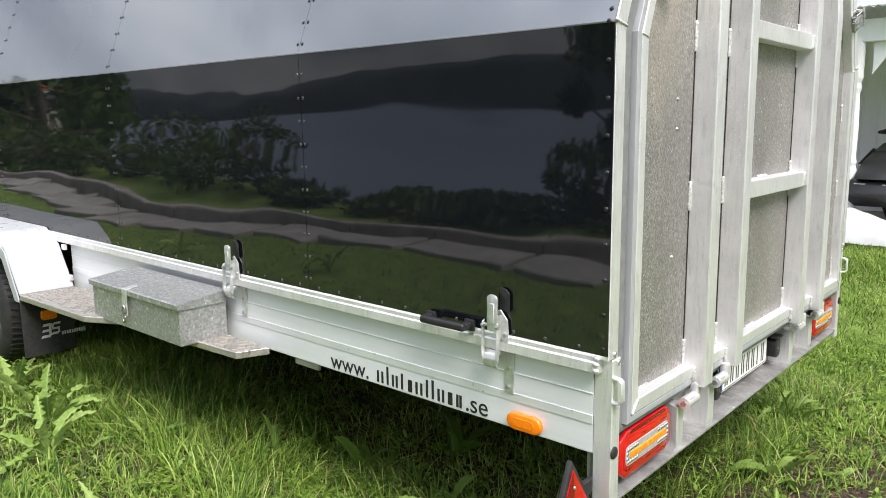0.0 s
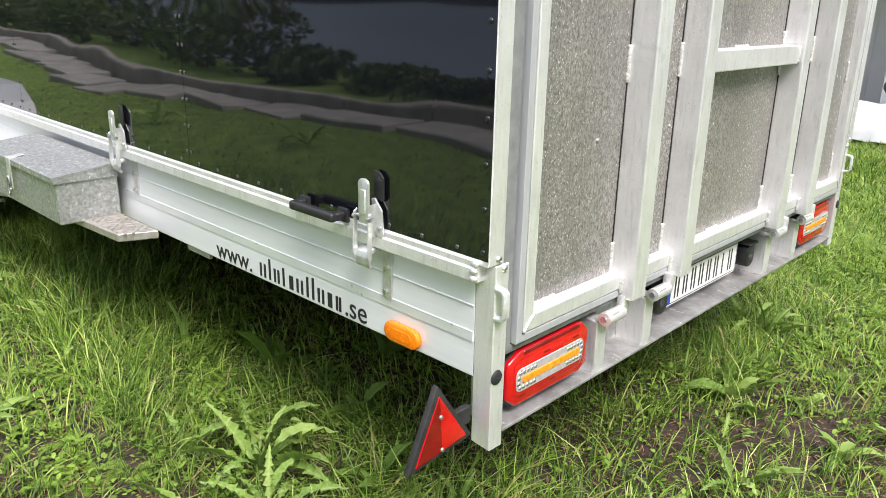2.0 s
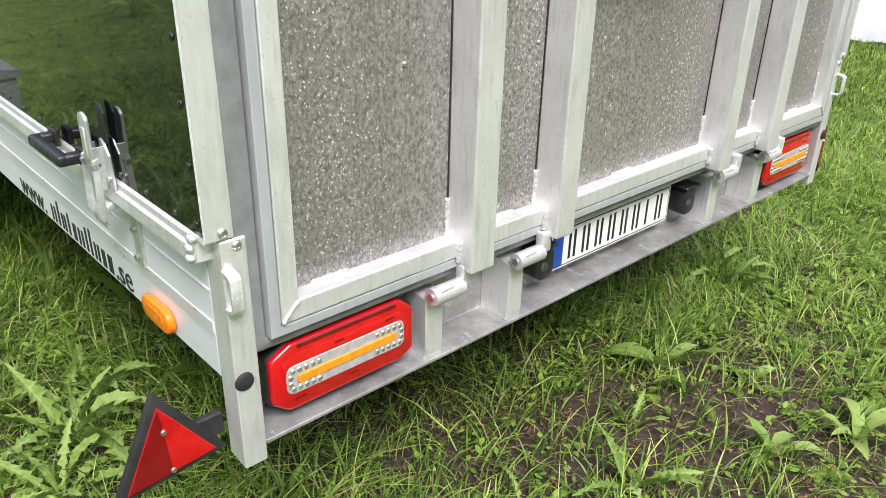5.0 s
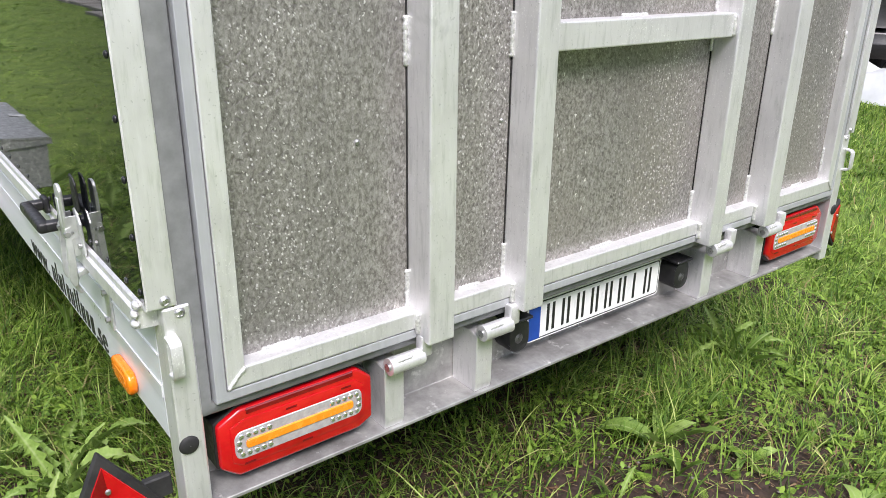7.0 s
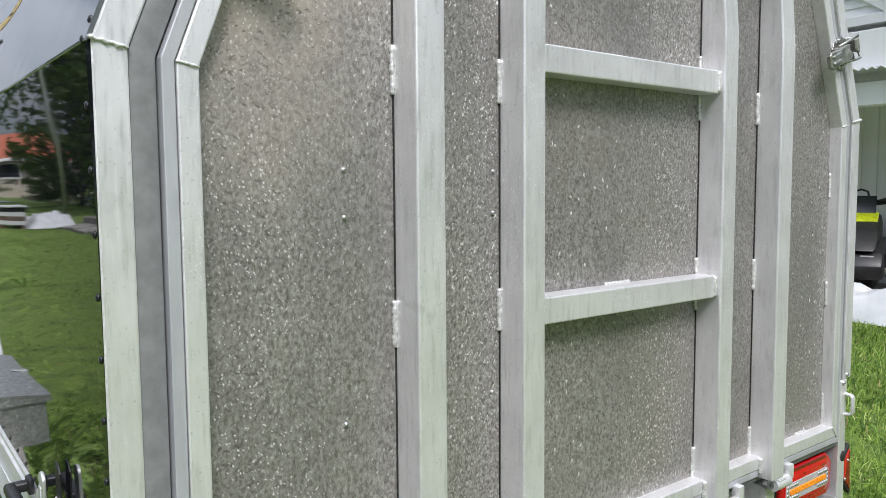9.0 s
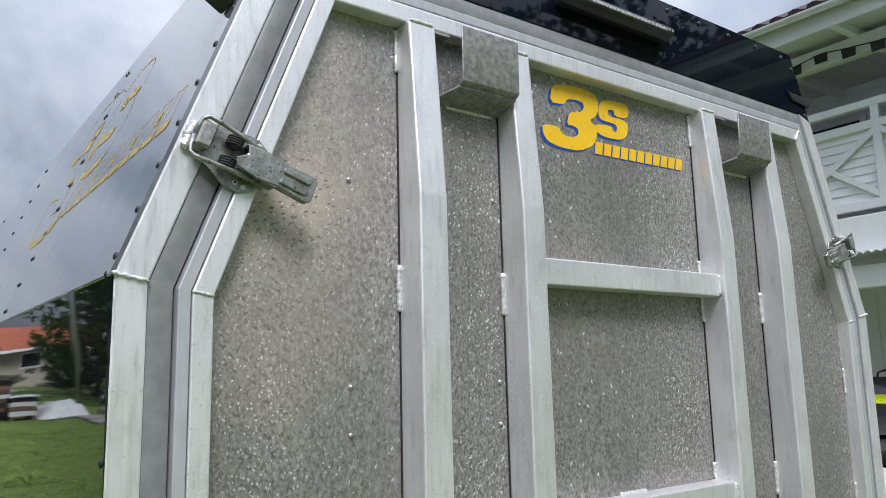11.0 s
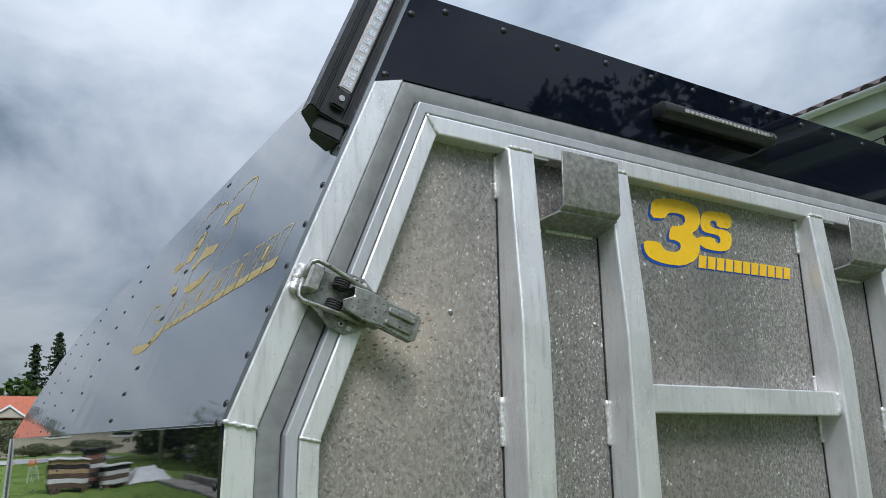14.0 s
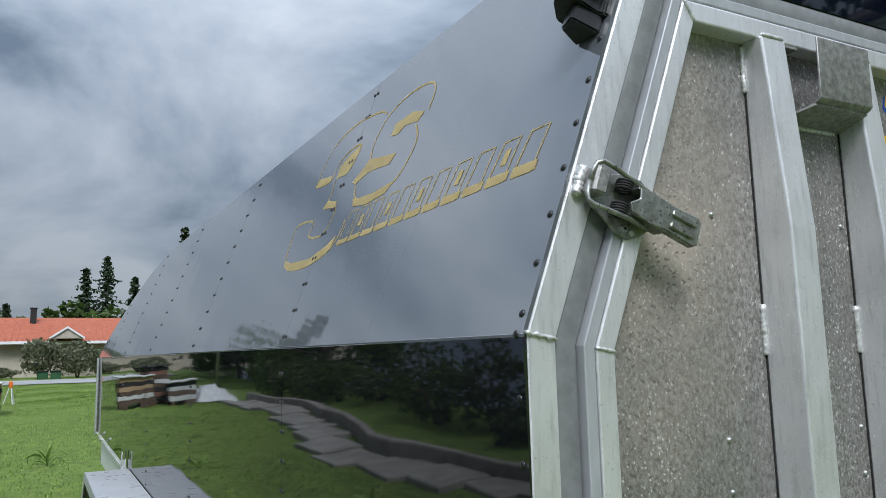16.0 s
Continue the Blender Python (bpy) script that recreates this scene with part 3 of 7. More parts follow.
def make_chassis():
    # floor frame and lower corner posts
    tpart("floor_frame", boxed(END, -0.10, 0.30, W - 0.30, 0.56, 0.625, 0.004), M["timber_dark"], label="dark floor frame under the deck")
    tpart("deck", boxed(END, -0.10, 0.040, W - 0.040, 0.627, 0.645, 0.002), M["timber_dark"], label="dark plywood deck")
    for y in (0.55, 1.80):
        tpart("chassis_beam", boxed(END - 1.2, -0.15, y - 0.04, y + 0.04, 0.44, 0.53, 0.004), M["zinc_old"])
    for side in (0, 1):
        y0, y1 = (0.028, 0.073) if side == 0 else (W - 0.073, W - 0.028)
        bm = bmesh.new()
        prism(bm, [(-0.056, 0.462), (0.0, 0.456), (0.0, 0.903), (-0.056, 0.903)], "y", y0, y1, 0.003)
        tpart("corner_post", bm, M["alu"])
    # rear sill: upright plate with a lip along its foot
    tpart("rear_sill", prismed([(-0.098, 0.70), (-0.098, 0.492), (0.002, 0.492), (0.002, 0.501), (-0.088, 0.503), (-0.088, 0.70)], "y", 0.072, W - 0.072, 0.0015), M["sill"], label="scuffed aluminium sill with a flat lip, coloured darker for shade")


make_chassis()


def make_left_boards():
    bm = bmesh.new()
    # one long extruded board, flush with the corner post: a fine ridge and a raised pale band
    prism(bm, [(0.060, 0.626), (0.030, 0.626), (0.028, 0.629), (0.028, 0.711), (0.0272, 0.712), (0.0272, 0.735), (0.028, 0.736), (0.028, 0.795), (0.0266, 0.7955), (0.0266, 0.7985), (0.028, 0.799), (0.028, 0.866), (0.060, 0.866)], "x", -3.22, -0.057)
    board = tpart("side_board", bm, M["board"], label="long pale anodised drop side with a raised band")
    tpart("band", boxed(-3.22, -0.058, 0.0256, 0.0272, 0.711, 0.736, 0.0004), M["board_pale"], board, "pale raised band")
    tpart("ridge", boxed(-3.22, -0.058, 0.0254, 0.0266, 0.7957, 0.7983, 0.0003), M["board_pale"], board)
    tpart("top_rail", prismed([(0.060, 0.863), (-0.003, 0.866), (-0.006, 0.869), (-0.006, 0.895), (-0.001, 0.899), (-0.001, 0.911), (0.004, 0.917), (0.060, 0.917)], "x", END + 0.3, -0.030), M["alu"], label="aluminium rail on top of the side board")
    for y, z, r in ((-0.002, 0.908, 0.008), (-0.007, 0.893, 0.007), (-0.007, 0.876, 0.008)):
        tpart("weld", lathe(bmesh.new(), [(0.0005, -0.011), (r * 0.8, -0.008), (r, 0.0), (r * 0.75, 0.007), (0.0005, 0.010)], (-0.032, y, z), "x", 10), M["weld"], board, smooth=180)
    # the board on the far flank, and the boards past the wheels
    tpart("side_board", boxed(END + 0.3, -0.057, W - 0.060, W - 0.028, 0.626, 0.866, 0.002), M["board"])
    tpart("top_rail", boxed(END + 0.3, -0.034, W - 0.06, W + 0.004, 0.866, 0.917, 0.003), M["alu"])
    tpart("side_board", boxed(END + 0.3, -5.0, 0.028, 0.060, 0.626, 0.866, 0.002), M["board"])
    return board


LEFT_BOARD = make_left_boards()


def letters(text, x, z, size, y, material, parent):
    """Words on the left flank with the built-in font."""
    cu = bpy.data.curves.new("lettering", "FONT")
    cu.body, cu.size, cu.extrude, cu.space_character = text, size, 0.0006, 1.0
    tmp = new("lettering", cu)
    bpy.context.view_layer.update()
    mesh = bpy.data.meshes.new_from_object(tmp.evaluated_get(bpy.context.evaluated_depsgraph_get()))
    bpy.data.objects.remove(tmp)
    for v in mesh.vertices:
        p = v.co.copy()
        v.co = sheared((x + p.x, y - p.z, z + p.y))
    mesh.materials.clear()
    mesh.materials.append(material)
    ob = new("lettering", mesh)
    adopt(ob, parent)
    return ob


def make_lettering():
    letters("www.", -1.128, 0.635, 0.084, 0.0268, M["ink"], LEFT_BOARD)
    letters(".se", -0.502, 0.635, 0.084, 0.0268, M["ink"], LEFT_BOARD)
    # the name between stands as plain bars, one a letter
    x = -0.890
    for wide, tall in ((0.030, 0.030), (0.009, 0.046), (0.027, 0.030), (0.016, 0.040), (0.018, 0.030), (0.030, 0.030), (0.009, 0.043), (0.009, 0.046), (0.028, 0.030), (0.018, 0.030), (0.022, 0.030)):
        # wide letters weigh as two slim bars
        stems = [x] if wide < 0.017 else [x, x + wide - 0.009]
        for a in stems:
            tpart("name_bar", boxed(a, a + 0.0095, 0.0264, 0.0285, 0.636, 0.636 + tall * 1.38, 0.0006), M["ink"], LEFT_BOARD)
        x += wide + 0.0158


make_lettering()


def rounded(cx, cz, w, h, r, n=5):
    """A rounded rectangle as a list of points."""
    out = []
    for sx, sz, a0 in ((1, 1, 0), (-1, 1, 90), (-1, -1, 180), (1, -1, 270)):
        for i in range(n + 1):
            a = radians(a0 + 90 * i / n)
            out.append((cx + sx * (w / 2 - r) + r * math.cos(a), cz + sz * (h / 2 - r) + r * math.sin(a)))
    return out


def make_side_marker(x, z, w=0.132, h=0.050):
    ob = tpart("side_marker", prismed(rounded(x, z, w, h, h * 0.48), "y", 0.010, 0.028, 0.006, 3), M["amber"], label="oval amber side marker", smooth=40)
    tpart("marker_lens", prismed(rounded(x, z, w * 0.62, h * 0.5, h * 0.24), "y", 0.0090, 0.012, 0.001), M["amber"], ob)


make_side_marker(-0.274, 0.657, 0.120, 0.052)


def dish(z):
    """How far the lower panels hang in below the fold."""
    return 0.0062 * (1 - (max(z - 1.26, 0.0) / (KNEE - 1.26)) ** 2)


def make_panels():
    # gloss black lower panels, one board after another
    seams = [-0.002, -1.205, -2.60, -4.00, -5.42, -6.84, END]
    lower = []
    for a, b in zip(seams, seams[1:]):
        zs = [0.917] + list(np.linspace(1.26, KNEE, 15))
        face = [(-0.003 + dish(z), z) for z in zs]
        ob = tpart("lower_panel", prismed(face + [(y + 0.0065, z) for y, z in face[::-1]], "x", b + 0.001, a - 0.001), M["panel"], label="gloss black composite panel, slightly dished and wavy", smooth=30)
        lower.append(ob)

    def rise(x):
        """How far the leaning panels climb above the fold: full height, then rounded down towards the nose."""
        u = min(max((-5.05 - x) / (-5.05 - END), 0.0), 1.0)
        return (ROOF - KNEE) * (1 - 0.86 * u ** 2.1)

    def leaning(a, b, far=False):
        """A leaning panel between two stations, its upper edge following the rounded nose."""
        bm = bmesh.new()
        n = 1 if b > -5.0 else 8
        rows = []
        for k in range(n + 1):
            x = a + (b - a) * k / n
            h = rise(x)
            ring = [(-0.003, KNEE), (-0.003 + SL * h, KNEE + h), (0.003 + SL * h, KNEE + h - 0.003), (0.003, KNEE - 0.003)]
            if far:
                ring = [(W - y - 0.010, z) for y, z in ring]
            rows.append([bm.verts.new((x, y, z)) for y, z in ring])
        for p, q in zip(rows, rows[1:]):
            for i in range(4):
                bm.faces.new((p[i], p[(i + 1) % 4], q[(i + 1) % 4], q[i]))
        bm.faces.new(rows[0])
        bm.faces.new(rows[-1])
        bmesh.ops.recalc_face_normals(bm, faces=bm.faces[:])
        return bm
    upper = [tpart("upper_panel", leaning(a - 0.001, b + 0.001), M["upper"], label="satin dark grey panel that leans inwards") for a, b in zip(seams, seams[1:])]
    # far flank, roof and nose close the hood
    tpart("lower_panel", boxed(END, -0.012, W - 0.018, W - 0.012, 0.900, KNEE, 0.001), M["panel"])
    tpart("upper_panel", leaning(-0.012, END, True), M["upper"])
    bm = bmesh.new()
    rows = []
    for k in range(25):
        x = -0.014 + (END + 0.002 + 0.014) * k / 24
        h = rise(x)
        y, z = 0.004 + SL * h, KNEE + h
        rows.append([bm.verts.new(p) for p in ((x, y, z - 0.002), (x, W - y, z - 0.002), (x, W - y, z - 0.012), (x, y, z - 0.012))])
    for p, q in zip(rows, rows[1:]):
        for i in range(4):
            bm.faces.new((p[i], p[(i + 1) % 4], q[(i + 1) % 4], q[i]))
    bm.faces.new(rows[0])
    bm.faces.new(rows[-1])
    bmesh.ops.recalc_face_normals(bm, faces=bm.faces[:])
    tpart("roof", bm, M["upper"], label="roof sheet of the hood, rounded down to the nose")
    bm = bmesh.new()
    h = rise(END)
    prism(bm, [(0.012, 0.90), (W - 0.012, 0.90), (W - 0.012, KNEE), (W - SL * h - 0.012, KNEE + h), (SL * h + 0.012, KNEE + h), (0.012, KNEE)], "x", END - 0.006, END)
    tpart("nose_panel", bm, M["upper"])
    # the slim trim that hides the fold
    tpart("fold_trim", boxed(END, -0.002, -0.0045, 0.0, KNEE - 0.004, KNEE + 0.001, 0.0008), M["upper"])
    # rivets: double rows along the seams, single rows along the edges
    bm = bmesh.new()
    lathe(bm, [(0.0005, 0.0035), (0.004, 0.003), (0.0062, 0.0012), (0.0065, 0.0)], (0, 0, 0), "z", 8)
    dark = mesh_of(bm, "rivet", M["rivet"], 60)
    bm = bmesh.new()
    lathe(bm, [(0.0005, 0.003), (0.0035, 0.0026), (0.0055, 0.001), (0.0058, 0.0)], (0, 0, 0), "z", 8)
    steel = mesh_of(bm, "rivet", M["rivet_steel"], 60)
    tilt = math.degrees(math.atan(SL))
    for i, x in enumerate(seams):
        cols = (-0.016,) if i == 0 else ((-0.012, 0.012) if i < 6 else (0.015,))
        home_l, home_u = lower[min(i, 5)], upper[min(i, 5)]
        rows_u = [KNEE + 0.03 + k * 0.0755 for k in range(11)]
        for c in cols:
            for z in rows_u:
                if i == 6 or z > KNEE + rise(x + c) - 0.02:
                    continue
                y = -0.003 + SL * (z - KNEE)
                p = sheared((x + c, y, z))
                pieces("rivet", dark, [Matrix.Translation(p) @ pose(0, 0, 0, 90 - tilt, 0, 0)], home_u)
            if i == 0:
                rows_l = [0.935 + k * 0.092 for k in range(10)]
            else:
                rows_l = [0.96 + k * 0.081 for k in range(10)]
            for z in rows_l:
                p = sheared((x + c, -0.003 + dish(z), z))
                pieces("rivet", dark if i == 0 else steel, [Matrix.Translation(p) @ pose(0, 0, 0, 90, 0, 0)], home_l)
    for k in range(34):
        x = -0.09 - k * 0.106
        seam = 0 if x > -1.205 else 1 if x > -2.60 else 2
        pieces("rivet", steel, [Matrix.Translation(sheared((x, 0.0032, 0.930))) @ pose(0, 0, 0, 90, 0, 0)], lower[seam])
    return lower, upper


LOWER, UPPER = make_panels()


def make_hood_frame():
    # aluminium edge profile at the hood's back: upright, mitred at the fold, then leaning in
    for side in (0, 1):
        def at(y):
            return y if side == 0 else W - y
        top = 2.385
        A = [(0.004, 0.905), (0.004, KNEE), (edge_at(0.004, top), top)]
        B = [(0.053, 0.905), (0.053, KNEE - 0.0098), (edge_at(0.053, top + 0.018), top + 0.018)]
        bm = bmesh.new()
        rows = [[bm.verts.new((x, at(y), z)) for y, z in P] for x, P in ((-0.045, A), (0.0, A), (0.0, B), (-0.045, B))]
        for i in range(2):
            for a, b in zip(rows, rows[1:] + rows[:1]):
                bm.faces.new((a[i], a[i + 1], b[i + 1], b[i]))
        bm.faces.new([r[0] for r in rows])
        bm.faces.new([r[-1] for r in rows])
        bmesh.ops.recalc_face_normals(bm, faces=bm.faces[:])
        es = [e for e in bm.edges if all(v.co.x > -0.001 for v in e.verts)]
        bmesh.ops.bevel(bm, geom=es, offset=0.0025, segments=2, affect="EDGES")
        fr = tpart("hood_frame", bm, M["alu"], label="aluminium edge profile, welded at the fold")
        bm = bmesh.new()
        n = 11
        tube(bm, [(0.0015, at(0.000 + 0.053 * i / n), KNEE + 0.002 - 0.0098 * i / n + 0.0015 * math.sin(i * 2.1)) for i in range(n + 1)], [0.0032 + 0.0010 * math.sin(i * 1.7) for i in range(n + 1)], 8)
        tpart("weld", bm, M["weld"], fr, "shiny weld bead", 180)
    # grey rubber seal round the door, rounded along the foot
    tpart("door_seal", ring_band(0.053, 0.680, 2.403, 0.094, 0.703, 2.362, -0.07, -0.004, 0.006), M["seal"], label="grey rubber door seal", smooth=30)
    # black fascia above the door
    t0, t1 = 2.403, ROOF + 0.008
    o = [(edge_at(0.0, 2.385) + 0.0, 2.385), (edge_at(0.053, t0), t0), (W - edge_at(0.053, t0), t0), (W - edge_at(0.0, 2.385), 2.385), (W - edge_at(0.0, t1), t1), (edge_at(0.0, t1), t1)]
    fascia = tpart("rear_fascia", prismed([(y, z + 0.0005) for y, z in o], "x", -0.020, -0.004, 0.001), M["fascia"], label="gloss black fascia above the door")
    bm = bmesh.new()
    lathe(bm, [(0.0005, 0.0045), (0.005, 0.004), (0.0075, 0.0015), (0.008, 0.0)], (0, 0, 0), "x", 10)
    bolt = mesh_of(bm, "bolt", M["rivet"], 60)
    for k in range(12):
        y = edge_at(0.02, ROOF) + 0.06 + k * (W - 2 * edge_at(0.02, ROOF) - 0.1) / 11
        pieces("bolt", bolt, [Matrix.Translation(sheared((-0.004, y, ROOF - 0.014)))], fascia)
    for z in (2.405, 2.55):
        pieces("bolt", bolt, [Matrix.Translation(sheared((-0.004, edge_at(0.018, z), z))), Matrix.Translation(sheared((-0.004, W - edge_at(0.018, z), z)))], fascia)
    # two screws where the hood frame meets the post
    bm = bmesh.new()
    lathe(bm, [(0.0005, 0.004), (0.0045, 0.0038), (0.0048, 0.0052), (0.0075, 0.0036), (0.009, 0.0)], (0, 0, 0), "x", 12)
    head = mesh_of(bm, "screw", M["screw"], 40)
    for y, z in ((0.034, 0.918), (0.055, 0.892)):
        pieces("screw", head, [Matrix.Translation(sheared((0.0, y, z))), Matrix.Translation(sheared((0.0, W - y, z)))], fr)


make_hood_frame()


def weld_bead(p, q, parent, r=0.007):
    """A rippled bead from p to q."""
    p, q = Vector(p), Vector(q)
    n = max(6, int((q - p).length / 0.0045))
    rng = random.Random(int((p.y * 7 + p.z * 13) * 1000))
    pts = [p.lerp(q, i / n) + Vector((0, rng.uniform(-0.0012, 0.0012), 0)) for i in range(n + 1)]
    rad = [r * (0.60 if i in (0, n) else (0.66 + 0.26 * (i % 2) + rng.uniform(-0.10, 0.14))) for i in range(n + 1)]
    return tpart("weld", tube(bmesh.new(), pts, rad, 8), M["weld"], parent, smooth=180)


SHEET_X = -0.025
BARS = ((0.527, 0.592), (0.790, 0.851), (1.492, 1.552), (1.772, 1.838))


def make_door():
    sheet = tpart("rear_door", prismed(outline(0.135, 0.745, 2.318), "x", SHEET_X - 0.006, SHEET_X), M["sheet"], label="weathered speckled aluminium ramp door")
    tpart("door_lip", ring_band(0.096, 0.705, 2.360, 0.116, 0.724, 2.340, -0.035, 0.010, 0.002), M["lip"], sheet, "pale edge profile of the door")
    tpart("door_frame", ring_band(0.1175, 0.727, 2.337, 0.152, 0.764, 2.301, SHEET_X, 0.012, 0.003), M["alu"], sheet, "aluminium frame tube of the door")
    # dents of weld where the frame's corners meet
    for d, z in ((0.118, 0.728), (0.118, 2.336)):
        for s in (0, 1):
            a = (0.0125, edge_at(d, z), z)
            e = 0.764 if z < 1 else 2.301
            b = (0.0125, edge_at(0.152, e), e)
            if s:
                a, b = (a[0], W - a[1], a[2]), (b[0], W - b[1], b[2])
            weld_bead(a, b, sheet, 0.0045)
    for s in (0, 1):
        a, b = (0.0125, 0.1175, KNEE - 0.0217), (0.0125, 0.152, KNEE - 0.028)
        if s:
            a, b = (a[0], W - a[1], a[2]), (b[0], W - b[1], b[2])
        weld_bead(a, b, sheet, 0.0034)
    # four uprights, tapered above the bend
    for y0, y1 in BARS:
        bm = bmesh.new()
        prism(bm, [(SHEET_X, 0.700), (0.050, 0.700), (0.048, 1.945), (0.020, 2.302), (SHEET_X, 2.302)], "y", y0, y1, 0.004, 2)
        tpart("upright", bm, M["alu"], sheet, "aluminium box upright with a bend near the top")
        weld_bead((0.018, y0 + 0.004, 2.304), (0.018, y1 - 0.004, 2.304), sheet, 0.006)
        for z in (2.250, 1.768, 1.295, 0.80):
            weld_bead((SHEET_X + 0.002, y0 - 0.003, z - 0.045), (SHEET_X + 0.002, y0 - 0.003, z + 0.045), sheet, 0.0065)
        weld_bead((0.014, y0 - 0.003, 0.715), (0.014, y0 - 0.003, 0.762), sheet, 0.008)
        tpart("joint", boxed(SHEET_X, SHEET_X + 0.0025, y0 - 0.0022, y0, 0.766, 2.298), M["rubber"], sheet, "dark open joint beside the upright")
    # two rungs between the middle uprights
    for z in (1.787, 1.262):
        tpart("rung", boxed(SHEET_X + 0.002, 0.034, 0.852, 1.491, z, z + 0.058, 0.003, 2), M["alu"], sheet, "aluminium cross rung")
        weld_bead((0.034, 1.488, z + 0.003), (0.034, 1.488, z + 0.055), sheet, 0.006)
        weld_bead((SHEET_X + 0.003, 1.12, z + 0.059), (SHEET_X + 0.003, 1.21, z + 0.059), sheet, 0.006)
        weld_bead((SHEET_X + 0.003, 1.486, z + 0.062), (SHEET_X + 0.003, 1.486, z + 0.10), sheet, 0.007)
        weld_bead((SHEET_X + 0.003, 1.486, z - 0.04), (SHEET_X + 0.003, 1.486, z - 0.004), sheet, 0.006)
    for y0, y1 in ((0.20, 0.28), (0.66, 0.72), (1.08, 1.16), (2.04, 2.10)):
        weld_bead((SHEET_X + 0.002, y0, 0.766), (SHEET_X + 0.002, y1, 0.766), sheet, 0.006)
    for z in (1.55, 1.20, 0.83):
        weld_bead((SHEET_X + 0.003, W - 0.153, z - 0.04), (SHEET_X + 0.003, W - 0.153, z + 0.04), sheet, 0.005)
    # screw heads
    bm = bmesh.new()
    lathe(bm, [(0.0004, 0.005), (0.003, 0.0048), (0.0048, 0.003), (0.0055, 0.0)], (0, 0, 0), "x", 8)
    head = mesh_of(bm, "screw", M["screw"], 60)
    for y in (0.417, 0.769, 1.93):
        for z in (1.122, 1.499, 1.584, 1.968):
            pieces("screw", head, [Matrix.Translation(sheared((SHEET_X, y + 0.002 * math.sin(z * 9), z)))], sheet)
    # two bent plate stops near the top
    for y0, y1 in ((0.636, 0.772), (1.612, 1.752)):
        bm = bmesh.new()
        prism(bm, [(SHEET_X, 2.160), (0.045, 2.184), (0.052, 2.190), (0.054, 2.306), (0.050, 2.308), (0.047, 2.194), (0.043, 2.189), (SHEET_X, 2.165)], "y", y0, y1 + 0.017, 0.0012)
        vs = [bm.verts.new(p) for p in ((SHEET_X, y0 - 0.036, 2.157), (0.040, y0 - 0.002, 2.178), (0.040, y1 + 0.016, 2.178), (SHEET_X, y1 + 0.017, 2.157), (SHEET_X, y0 - 0.036, 2.161), (0.040, y0 - 0.002, 2.182), (0.040, y1 + 0.016, 2.182), (SHEET_X, y1 + 0.017, 2.161))]
        for q in ((3, 2, 1, 0), (4, 5, 6, 7), (0, 1, 5, 4), (1, 2, 6, 5), (2, 3, 7, 6), (3, 0, 4, 7)):
            bm.faces.new([vs[i] for i in q])
        tpart("ramp_stop", bm, M["stop"], sheet, "bent grey sheet-metal stop", 30)
        weld_bead((SHEET_X + 0.002, y0 + 0.01, 2.155), (SHEET_X + 0.002, y1, 2.155), sheet, 0.006)
        tpart("stop_flange", boxed(SHEET_X, 0.012, y0 - 0.046, y0, 2.294, 2.300, 0.001), M["stop"], sheet)
    return sheet


DOOR = make_door()


def make_hinge(y, side):
    """A lug on the sill with a short barrel that carries the door."""
    leg = tpart("hinge_lug", prismed([(-0.088, 0.501), (-0.006, 0.501), (-0.002, 0.520), (-0.002, 0.646), (-0.030, 0.652), (-0.088, 0.652)], "y", y, y + 0.048, 0.002), M["alu"], label="aluminium hinge lug on the sill")
    y0, y1 = (y - 0.004, y + 0.078)
    tpart("barrel", rodded((0.018, y0, 0.664), (0.018, y1, 0.664), 0.0185, sides=20), M["alu"], leg, "round hinge barrel", 40)
    tpart("pin", rodded((0.018, y0 - 0.004, 0.664), (0.018, y1 + 0.004, 0.664), 0.0085, sides=14), M["screw"], leg, smooth=40)
    tpart("link", boxed(0.004, 0.030, y1 - 0.006, y1 + 0.022, 0.664, 0.712, 0.005, 2), M["alu"], leg, smooth=30)
    weld_bead((0.030, y0 + 0.012, 0.678), (0.030, y0 + 0.05, 0.679), leg, 0.005)


for _y, _s in ((0.452, 0), (0.700, 0), (1.565, 1), (1.838, 1)):
    make_hinge(_y, _s)


